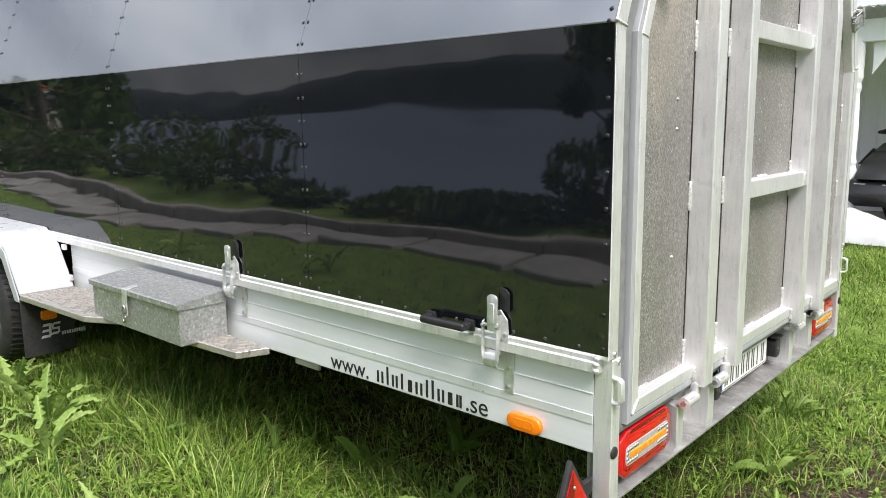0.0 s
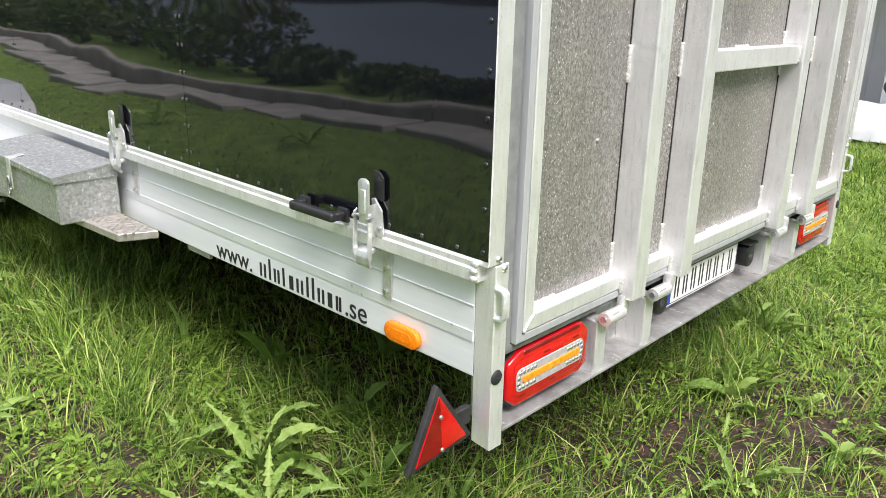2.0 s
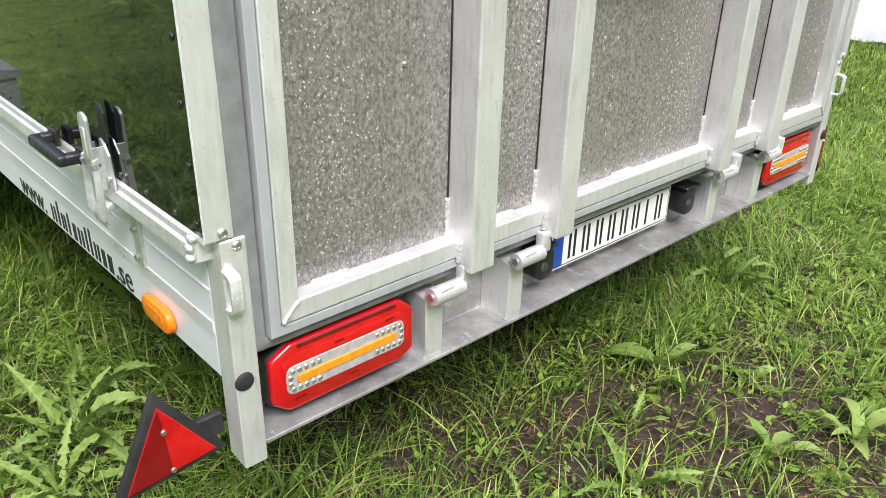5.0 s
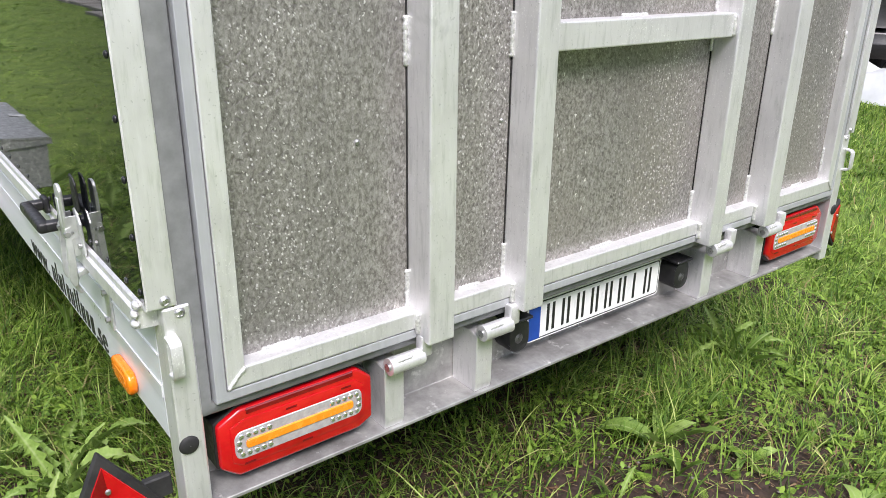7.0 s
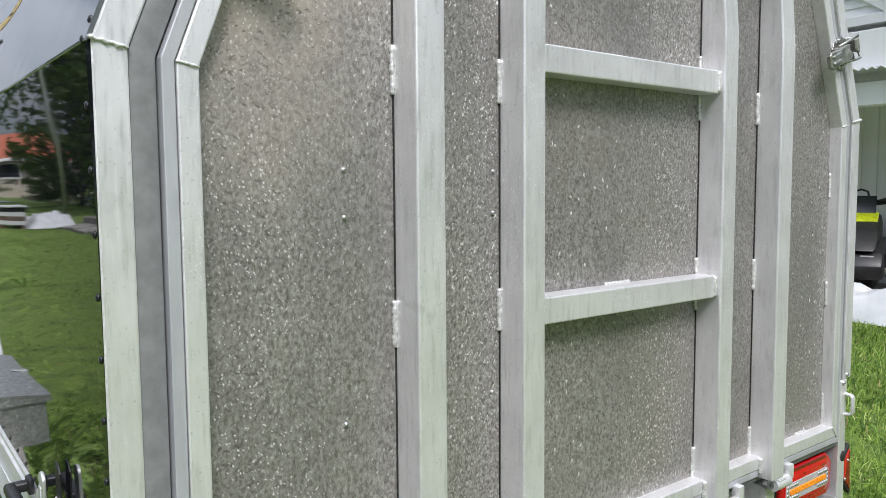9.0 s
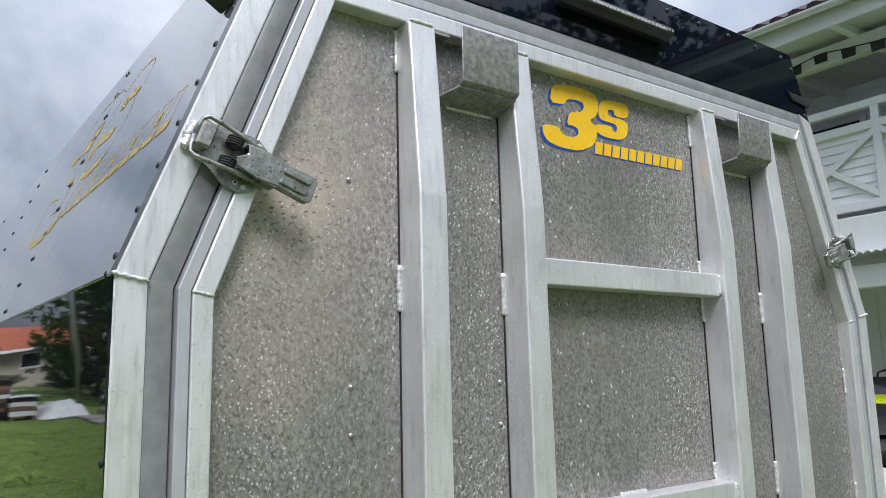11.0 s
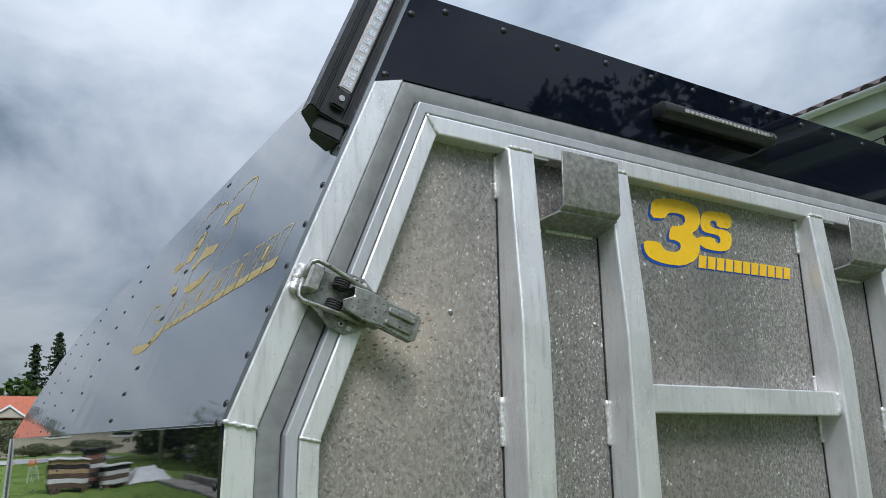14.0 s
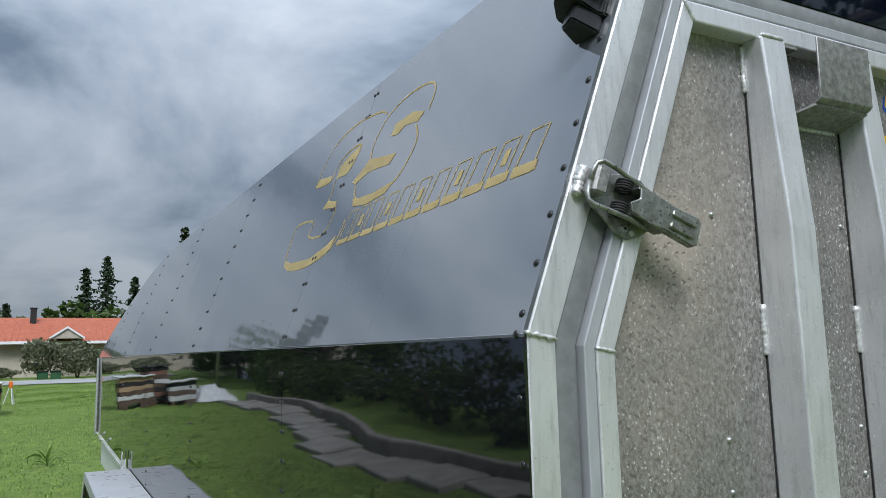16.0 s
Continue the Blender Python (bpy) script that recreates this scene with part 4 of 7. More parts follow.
def make_tail_light(y0, y1):
    """A long red light with an amber strip in a clear bed."""
    cy, cz, w, h = (y0 + y1) / 2, 0.597, y1 - y0, 0.142
    a = 0.034

    def face(f):
        """The long eight-cornered face, drawn in by f."""
        return [(y0 + a + f * 0.4, cz - h / 2 + f), (y1 - a - f * 0.4, cz - h / 2 + f), (y1 - f, cz - h / 2 + a * 0.5 + f * 0.6), (y1 - f, cz + h / 2 - a * 0.9 - f * 0.4), (y1 - a - f * 0.4, cz + h / 2 - f), (y0 + a * 1.3 + f * 0.4, cz + h / 2 - f), (y0 + f, cz + h / 2 - a * 0.7 - f * 0.4), (y0 + f, cz - h / 2 + a * 0.8 + f * 0.4)]
    body = tpart("tail_light", prismed(face(-0.004), "x", -0.085, -0.022, 0.003, 2), M["black"], label="red tail light with an amber strip")
    tpart("red_lens", prismed(face(0.0), "x", -0.030, -0.010, 0.007, 3), M["red_lens"], body, "glossy red lens", 40)
    tpart("lens_step", prismed(face(0.022), "x", -0.012, -0.0075, 0.002, 2), M["red_lens"], body, smooth=40)
    tpart("upper_band", boxed(-0.022, -0.0085, y0 + 0.055, y1 - 0.045, cz + 0.056, cz + 0.068, 0.002), M["red_dark"], body, "dark red upper band")
    for dy in (-0.03, 0.09):
        tpart("mark", boxed(-0.012, -0.0068, cy + dy, cy + dy + 0.022, cz + 0.037, cz + 0.041), M["red_dark"], body)
        tpart("mark", boxed(-0.012, -0.0068, cy - dy - 0.03, cy - dy - 0.008, cz - 0.047, cz - 0.043), M["red_dark"], body)
    cz -= 0.003
    tpart("clear_bed", prismed(rounded(cy, cz, w * 0.83, 0.060, 0.016, 3), "x", -0.012, -0.0055, 0.0015), M["clear"], body, "clear bed with small reflectors")
    tpart("amber_strip", prismed(rounded(cy, cz, w * 0.70, 0.018, 0.006), "x", -0.008, -0.0025, 0.0015), M["amber_bar"], body, "long amber strip", 40)
    bm = bmesh.new()
    lathe(bm, [(0.0004, 0.0028), (0.0045, 0.0022), (0.0062, 0.0)], (0, 0, 0), "x", 8)
    led = mesh_of(bm, "led", M["led"])
    for s in (-1, 1):
        for k in range(5):
            for dz in (-0.019, 0.019):
                pieces("led", led, [Matrix.Translation(sheared((-0.0055, cy + s * (w * 0.375 - k * 0.0140), cz + dz)))], body)
        for dz in (-0.007, 0.007):
            pieces("led", led, [Matrix.Translation(sheared((-0.0055, cy + s * w * 0.390, cz + dz)))], body)


make_tail_light(0.098, 0.426)
make_tail_light(W - 0.426, W - 0.098)


def make_tread_plate():
    """An upright of studded plate between the far light and its post."""
    ob = tpart("tread_plate", boxed(-0.088, -0.060, W - 0.092, W - 0.073, 0.502, 0.690, 0.002), M["stop"], label="dark studded plate beside the light")
    bm = bmesh.new()
    prism(bm, [(-0.0065, 0), (0, -0.0022), (0.0065, 0), (0, 0.0022)], "x", 0, 0.002)
    stud = mesh_of(bm, "stud", M["zinc"])
    for i in range(14):
        pieces("stud", stud, [Matrix.Translation(sheared((-0.060, W - 0.0825 + (0.004 if i % 2 else -0.004), 0.512 + i * 0.0125))) @ pose(0, 0, 0, 45 if i % 2 else -45, 0, 0)], ob)


make_tread_plate()


def make_plate():
    y0, z0, X = 0.904, 0.541, -0.0500
    base = tpart("number_plate", prismed(rounded(y0 + 0.26, z0 + 0.055, 0.52, 0.11, 0.010), "x", X - 0.003, X, 0.0006), M["plate"], label="white number plate with a blue end strip")
    tpart("plate_holder", prismed(rounded(y0 + 0.26, z0 + 0.050, 0.50, 0.100, 0.008), "x", -0.0885, X - 0.003, 0.002), M["black"], base, "black plate holder")
    tpart("border", prismed(rounded(y0 + 0.26, z0 + 0.055, 0.512, 0.102, 0.008), "x", X, X + 0.0004), M["ink"], base)
    tpart("field", prismed(rounded(y0 + 0.26, z0 + 0.055, 0.505, 0.095, 0.007), "x", X + 0.0004, X + 0.0009), M["plate"], base)
    tpart("blue_strip", boxed(X, X + 0.0016, y0 + 0.004, y0 + 0.044, z0 + 0.005, z0 + 0.105, 0.0003), M["blue"], base, "blue strip")
    for k in range(8):
        a = y0 + 0.066 + k * 0.055
        for off in ((0.006,) if k == 6 else (0.0, 0.020)):
            tpart("character_bar", boxed(X, X + 0.0016, a + off, a + off + 0.0095, z0 + 0.017, z0 + 0.093, 0.0004), M["ink"], base)
    for y in (y0 - 0.042, y0 + 0.602):
        body = tpart("plate_light", prismed(rounded(y, 0.585, 0.066, 0.086, 0.028), "x", -0.088, -0.030, 0.006, 2), M["black"], label="black plate light with a small clear lens", smooth=35)
        bm = bmesh.new()
        lathe(bm, [(0.0005, 0.004), (0.009, 0.003), (0.013, 0.0)], (-0.030, y - 0.004, 0.580), "x", 16)
        tpart("light_lens", bm, M["rivet_steel"], body, "clear lens", 60)
        tpart("bracket", boxed(-0.088, -0.022, y - 0.036, y + 0.036, 0.626, 0.634, 0.003), M["black"], body)


make_plate()


def make_post_fittings():
    for side in (0, 1):
        def at(y):
            return y if side == 0 else W - y
        bm = bmesh.new()
        lathe(bm, [(0.0005, 0.006), (0.012, 0.0055), (0.0165, 0.003), (0.018, 0.0)], (0.0, at(0.043), 0.640), "x", 20)
        tpart("rubber_cap", bm, M["rubber"], label="round black rubber stop", smooth=60)
        bm = bmesh.new()
        a, b = (at(0.025), at(0.045)) if side == 0 else (at(0.045), at(0.025))
        prism(bm, [(-0.002, 0.856), (0.018, 0.854), (0.026, 0.846), (0.027, 0.792), (0.019, 0.783), (-0.002, 0.781), (-0.002, 0.787), (0.016, 0.789), (0.021, 0.795), (0.020, 0.842), (0.015, 0.848), (-0.002, 0.850)], "y", a, b, 0.001)
        tpart("lashing_eye", bm, M["alu"], label="bent aluminium lashing eye", smooth=30)


make_post_fittings()


def make_triangle():
    """A red reflecting triangle in a black frame, hung askew on an arm."""
    for side in (0, 1):
        def at(y):
            return y if side == 0 else W - y
        pts = [Vector((at(-0.095), 0.654)), Vector((at(-0.184), 0.466)), Vector((at(0.020), 0.487))]
        if side == 1:
            pts = [Vector((W + 0.110, 0.640)), Vector((W + 0.120, 0.450)), Vector((W + 0.015, 0.560))]
        mid = sum(pts, Vector((0, 0))) / 3

        def shrunk(f):
            return [tuple(mid + (p - mid) * f) for p in pts]
        fr = tpart("warning_triangle", prismed(shrunk(1.0), "x", -0.062, -0.044, 0.005, 2), M["rubber"], label="red warning triangle in a black rubber frame", smooth=40)
        tpart("reflector", prismed(shrunk(0.78), "x", -0.046, -0.041, 0.001), M["red_lens"], fr, "red reflector")
        half = shrunk(0.77)
        q = [half[0], half[1], tuple((Vector(half[1]) + Vector(half[2])) / 2)]
        tpart("reflector_half", prismed(q, "x", -0.0412, -0.0405), M["red_dark"], fr, "darker facet")
        for f in (0.35, -0.35):
            p = mid + (pts[0] - mid) * f
            tpart("rivet", rodded((-0.041, p[0], p[1]), (-0.037, p[0], p[1]), 0.0055, 0.004, 10), M["screw"], fr, smooth=60)
        if side == 0:
            tpart("arm", boxed(-0.066, -0.050, -0.03, 0.02, 0.515, 0.560, 0.003), M["rubber"], fr)


make_triangle()


def make_side_latch(x):
    """An over-centre latch that clamps the hood to the side board."""
    base = tpart("side_latch", prismed([(x + 0.008, 0.735), (x + 0.040, 0.732), (x + 0.042, 0.860), (x + 0.010, 0.866)], "y", 0.0215, 0.028, 0.0015), M["zinc"], label="zinc-plated toggle latch")
    for dx, z in ((0.022, 0.752), (0.026, 0.812)):
        tpart("bolt", rodded((x + dx, 0.014, z), (x + dx, 0.023, z), 0.0070, 0.005, 8), M["screw"], base)
    # hook bent from a strap, curling forward and down
    bm = bmesh.new()
    prism(bm, [(0.027, 0.866), (-0.008, 0.864), (-0.022, 0.856), (-0.028, 0.842), (-0.026, 0.824), (-0.018, 0.814), (-0.012, 0.818), (-0.019, 0.828), (-0.020, 0.841), (-0.014, 0.850), (0.027, 0.857)], "x", x - 0.034, x + 0.012, 0.002, 2)
    tpart("hook", bm, M["zinc"], base, "hook curled from a strap", 40)
    # pressed lever: a shallow channel with a rounded tip
    n = 8
    tip = [(0.0205 * math.cos(radians(a)), 1.022 + 0.014 * math.sin(radians(a))) for a in range(0, 181, 20)]
    face = [(-0.018, 0.928), (0.018, 0.928), (0.021, 0.965), (0.019, 0.985)] + tip + [(-0.019, 0.985), (-0.021, 0.965)]
    bm = bmesh.new()
    prism(bm, [(x + 0.001 + 0.92 * u, z) for u, z in face], "y", -0.030, -0.023, 0.0025, 2)
    lever = tpart("lever", bm, M["zinc"], base, "pressed steel lever with a rounded tip", 40)
    tpart("rib", prismed([(x - 0.007, 0.955), (x - 0.004, 0.950), (x + 0.006, 0.950), (x + 0.009, 0.955), (x + 0.011, 1.010), (x - 0.009, 1.010)], "y", -0.0325, -0.028, 0.0016), M["zinc"], lever, smooth=40)
    for s in (-1, 1):
        tpart("flange", boxed(x + 0.001 + s * 0.0175 - 0.0015, x + 0.001 + s * 0.0175 + 0.0015, -0.026, -0.008, 0.930, 0.975, 0.0006), M["zinc"], lever)
        # flat links from the lever down to the hook
        a = x - 0.008 + s * 0.026
        tpart("link", prismed([(-0.018, 0.958), (-0.030, 0.952), (-0.036, 0.850), (-0.030, 0.834), (-0.022, 0.836), (-0.020, 0.850)], "x", a - 0.0022, a + 0.0022, 0.0015), M["zinc"], base)
        tpart("rivet", rodded((a - 0.0045, -0.027, 0.940), (a + 0.0045, -0.027, 0.940), 0.0055, 0.0055, 10), M["screw"], base, smooth=60)
    # bracket on the hood: a plate with a chamfered shoulder, its edge turned out
    tpart("mount", prismed([(x + 0.004, 0.985), (x + 0.016, 0.990), (x + 0.040, 0.962), (x + 0.044, 0.905), (x + 0.038, 0.896), (x + 0.012, 0.900)], "y", -0.008, -0.003, 0.0012), M["zinc"], base, "folded mounting bracket")
    tpart("mount_edge", prismed([(-0.003, 0.966), (-0.022, 0.950), (-0.026, 0.905), (-0.016, 0.893), (-0.003, 0.898)], "x", x + 0.014, x + 0.018, 0.0008), M["zinc"], base)
    tpart("bolt", rodded((x + 0.032, -0.014, 0.918), (x + 0.032, -0.007, 0.918), 0.006, 0.005, 10), M["screw"], base, smooth=40)
    tpart("pivot", rodded((x - 0.034, -0.020, 0.942), (x + 0.020, -0.020, 0.942), 0.005, sides=10), M["screw"], base, smooth=40)
    # added black plate on the panel that stands for the lever's dark reflection
    tpart("pad", prismed([(x + 0.012, 0.992), (x + 0.014, 1.055), (x + 0.034, 1.052), (x + 0.046, 1.040), (x + 0.046, 0.990), (x + 0.038, 0.984)], "y", -0.007, -0.003, 0.001), M["black"], base, "dark reflection of the lever, laid on as a plate")


for _x in (-0.356, -1.665, -5.05):
    make_side_latch(_x)


def make_grab_handle():
    z = 0.925
    ob = tpart("grab_handle", boxed(-0.612, -0.440, -0.058, -0.034, z - 0.012, z + 0.012, 0.008, 3), M["black"], label="chunky black plastic grab handle", smooth=50)
    for x in (-0.604, -0.452):
        tpart("arm", boxed(x - 0.012, x + 0.012, -0.046, -0.002, z - 0.011, z + 0.011, 0.006, 2), M["black"], ob, smooth=50)
        tpart("foot", boxed(x - 0.019, x + 0.019, -0.016, -0.003, z - 0.018, z + 0.018, 0.005, 2), M["black"], ob, smooth=35)
        tpart("bolt", rodded((x, -0.020, z + 0.004), (x, -0.015, z + 0.004), 0.006, 0.005, 10), M["screw"], ob, smooth=60)


make_grab_handle()


def make_toolbox():
    x0, x1, y0, z0, z1 = -2.46, -1.735, -0.212, 0.642, 0.800
    body = tpart("toolbox", boxed(x0, x1, y0, 0.0, z0, z1, 0.003), M["galv"], label="galvanised steel toolbox bolted to the step")
    tpart("lid", prismed([(y0 - 0.012, 0.792), (y0 - 0.010, 0.790), (y0 - 0.010, 0.806), (0.0, 0.834), (0.0, 0.840), (y0 - 0.008, 0.814), (y0 - 0.012, 0.811)], "x", x0 - 0.010, x1 + 0.010), M["galv"], body, "sheet-metal lid with folded edge")
    for x in (x0 - 0.008, x1 + 0.004):
        tpart("lid_edge", prismed([(y0 - 0.009, 0.790), (-0.001, 0.790), (-0.001, 0.836), (y0 - 0.009, 0.809)], "x", x, x + 0.004), M["galv"], body)
    xm = -2.14
    tpart("hasp", prismed([(y0 - 0.012, 0.700), (y0 - 0.0165, 0.702), (y0 - 0.0165, 0.817), (y0 + 0.04, 0.826), (y0 + 0.04, 0.823), (y0 - 0.012, 0.812)], "x", xm - 0.018, xm + 0.018, 0.0008), M["zinc"], body, "hasp strap")
    ring = [(xm + 0.012 * math.cos(a), y0 - 0.022, 0.712 + 0.036 * math.sin(a)) for a in np.linspace(0, math.tau * 0.97, 18)]
    tpart("spring_hook", tube(bmesh.new(), ring, 0.0042, 8), M["zinc_old"], body, "steel spring hook", 180)


make_toolbox()


def make_step():
    z = 0.648
    bm = bmesh.new()
    prism(bm, [(-3.12, -0.285), (-2.47, -0.260), (-2.30, -0.170), (-1.500, -0.122), (-1.455, 0.0), (-3.12, 0.0)], "z", z - 0.028, z, 0.003)
    st = tpart("step", bm, M["chequer"], label="chequer-plate step along the side board")
    # raised lozenges in crossed rows
    bm = bmesh.new()
    prism(bm, [(-0.017, 0), (-0.006, -0.0034), (0.006, -0.0034), (0.017, 0), (0.006, 0.0034), (-0.006, 0.0034)], "z", 0, 0.0030)
    loz = mesh_of(bm, "lozenge", M["chequer"])
    for i in range(55):
        for j in range(9):
            x, y = -3.10 + i * 0.030, -0.016 - j * 0.030
            lim = -0.285 + (x + 3.12) * 0.038 if x < -2.45 else -0.128
            if y < lim + 0.02 or -2.5 < x < -1.74:
                continue
            m = Matrix.Translation(sheared((x, y, z))) @ pose(0, 0, 0, 0, 0, 45 if (i // 2 + j // 2) % 2 else -45)
            pieces("lozenge", loz, [m], st)


make_step()


def make_wheel(cx, cy, cz, outer=-1):
    R = 0.325
    prof = [(0.215, -0.09), (0.225, -0.105), (0.27, -0.112), (0.305, -0.100), (0.322, -0.075), (R, -0.03), (R, 0.03), (0.322, 0.075), (0.305, 0.100), (0.27, 0.112), (0.225, 0.105), (0.215, 0.09)]
    wheel = tpart("wheel", rodded((cx, cy - 0.05, cz), (cx, cy + 0.05, cz), 0.05, sides=16), M["rim"], label="road wheel with a spoked alloy rim")
    tpart("tyre", lathe(bmesh.new(), prof, (cx, cy, cz), "y", 56), M["rubber"], wheel, "black tyre", 50)
    bm = bmesh.new()
    for k in range(56):
        a = k * math.tau / 56
        for s in (-1, 1):
            b = bmesh.new()
            m = Matrix.Translation((cx, cy, cz)) @ pose(0, 0, 0, 0, math.degrees(a), 0)
            vs = [bm.verts.new(m @ Vector(p)) for p in ((0.322, s * 0.02, -0.006), (0.322, s * 0.082, 0.002), (0.322, s * 0.082, 0.016), (0.322, s * 0.02, 0.008), (0.3285, s * 0.022, -0.004), (0.326, s * 0.080, 0.003), (0.326, s * 0.080, 0.013), (0.3285, s * 0.022, 0.006))]
            for q in ((0, 1, 2, 3), (4, 5, 6, 7), (0, 1, 5, 4), (1, 2, 6, 5), (2, 3, 7, 6), (3, 0, 4, 7)):
                bm.faces.new([vs[i] for i in q])
            b.free()
    bmesh.ops.recalc_face_normals(bm, faces=bm.faces[:])
    tagged(tpart("tread", bm, M["rubber"], wheel), "tread blocks of the tyre", "", "", "stuff")
    tpart("rim", lathe(bmesh.new(), [(0.216, outer * 0.10), (0.205, outer * 0.098), (0.198, outer * 0.07), (0.196, outer * -0.08)], (cx, cy, cz), "y", 40), M["rim"], wheel, "alloy rim", 40)
    for k in range(10):
        a = k * math.tau / 10
        m = Matrix.Translation((cx, cy, cz)) @ pose(0, 0, 0, 0, math.degrees(a), 0)
        bm = bmesh.new()
        box(bm, 0.03, 0.205, outer * 0.082 - 0.010, outer * 0.082 + 0.010, -0.018, 0.018, 0.006, 2)
        bmesh.ops.transform(bm, matrix=m, verts=bm.verts[:])
        tpart("spoke", bm, M["rim"], wheel, smooth=35)
    tpart("hub", rodded((cx, cy + outer * 0.06, cz), (cx, cy + outer * 0.096, cz), 0.045, 0.04, 20), M["rim"], wheel, smooth=40)


def make_fender(side):
    def at(y):
        return y if side == 0 else W - y
    y0, y1 = at(-0.27), at(0.0)
    # a folded arch: sloped ends, flat top
    path = [(-3.16, 0.640), (-3.30, 0.860), (-3.44, 0.935), (-4.86, 0.935), (-5.02, 0.860), (-5.14, 0.640)]
    inner = [(x + (0.008 if x < -4 else -0.008), z - 0.008) for x, z in path]
    bm = bmesh.new()
    prism(bm, path + inner[::-1], "y", min(y0, y1), max(y0, y1), 0.003)
    f = tpart("fender", bm, M["white"], label="white folded wheel arch over two wheels", smooth=25)
    bm = bmesh.new()
    skirt = [(-3.16, 0.600), (-3.30, 0.845), (-3.44, 0.937), (-4.86, 0.937), (-5.02, 0.845), (-5.14, 0.600), (-5.08, 0.600), (-4.96, 0.80), (-4.84, 0.865), (-3.46, 0.865), (-3.34, 0.80), (-3.22, 0.600)]
    yy = at(-0.272)
    prism(bm, skirt, "y", yy - 0.004, yy + 0.004, 0.002)
    tpart("skirt", bm, M["white"], f, "white skirt of the arch")
    for x in (-3.80, -4.50):
        make_wheel(x, at(-0.13), 0.505 - 0.05, -1 if side == 0 else 1)
    # mudflap with a worn print
    flap = tpart("mudflap", boxed(-3.135, -3.120, min(at(-0.285), at(-0.03)), max(at(-0.285), at(-0.03)), 0.315, 0.622, 0.003), M["rubber"], label="black rubber mudflap with a pale print")
    if side == 0:
        tpart("flap_marker", prismed(rounded(-0.160, 0.526, 0.078, 0.050, 0.012), "x", -3.120, -3.100, 0.003), M["amber"], label="small amber marker", smooth=40)
        # a worn two-part emblem and a row of unreadable print
        for j, c in enumerate((-0.175, -0.128)):
            w = 0.050 - 0.008 * j
            for z, h, d in ((0.470, 0.014, 0.006), (0.440, 0.013, 0.002), (0.410, 0.014, -0.004)):
                z, h = (z, h) if j == 0 else (0.420 + (z - 0.410) * 0.85, h * 0.85)
                tpart("print", prismed([(c - w / 2 + d, z - h / 2), (c + w / 2 + d - 0.006, z - h / 2), (c + w / 2 + d, z + h / 2), (c - w / 2 + d + 0.008, z + h / 2)], "x", -3.1205, -3.1190), M["silver_ink"], flap, "pale worn print")
            for q, (z0, z1) in enumerate(((0.410, 0.440), (0.440, 0.470))):
                e = c + (w / 2 - 0.012 if (j == 0 or q == 0) else -w / 2)
                z0, z1 = (z0, z1) if j == 0 else (0.420 + (z0 - 0.410) * 0.85, 0.420 + (z1 - 0.410) * 0.85)
                tpart("print", boxed(-3.1205, -3.1190, e, e + 0.011, z0, z1), M["silver_ink"], flap)
        for k in range(10):
            tpart("print_bar", boxed(-3.1205, -3.1190, -0.100 + k * 0.0125, -0.0915 + k * 0.0125, 0.404, 0.422), M["silver_ink"], flap)
        for x, z in ((-3.245, 0.86), (-3.20, 0.70)):
            tpart("fender_tab", boxed(x, x + 0.035, -0.012, 0.004, z - 0.03, z, 0.002), M["alu"], f)


make_fender(0)
make_fender(1)


def make_small_side():
    tpart("reflector_lens", boxed(-1.38, -1.24, 0.06, 0.075, 0.585, 0.625, 0.003), M["clear"], label="small clear reflector under the side board")
    # jockey wheel and coupling far ahead
    tpart("drawbar", boxed(END - 1.6, END + 0.3, 1.10, 1.26, 0.46, 0.56, 0.004), M["zinc_old"], label="galvanised drawbar")
    tpart("nose_stay", rodded((END + 0.05, -0.012, 0.9), (END + 0.05, -0.012, 1.76), 0.014, sides=10), M["zinc"], label="thin steel stay at the nose", smooth=40)
    for x in (END + 0.3, END + 0.9):
        tpart("hood_strut", rodded((x, -0.03, 0.90), (x + 0.25, -0.03, 0.95), 0.012, sides=10), M["zinc"], smooth=40)


make_small_side()


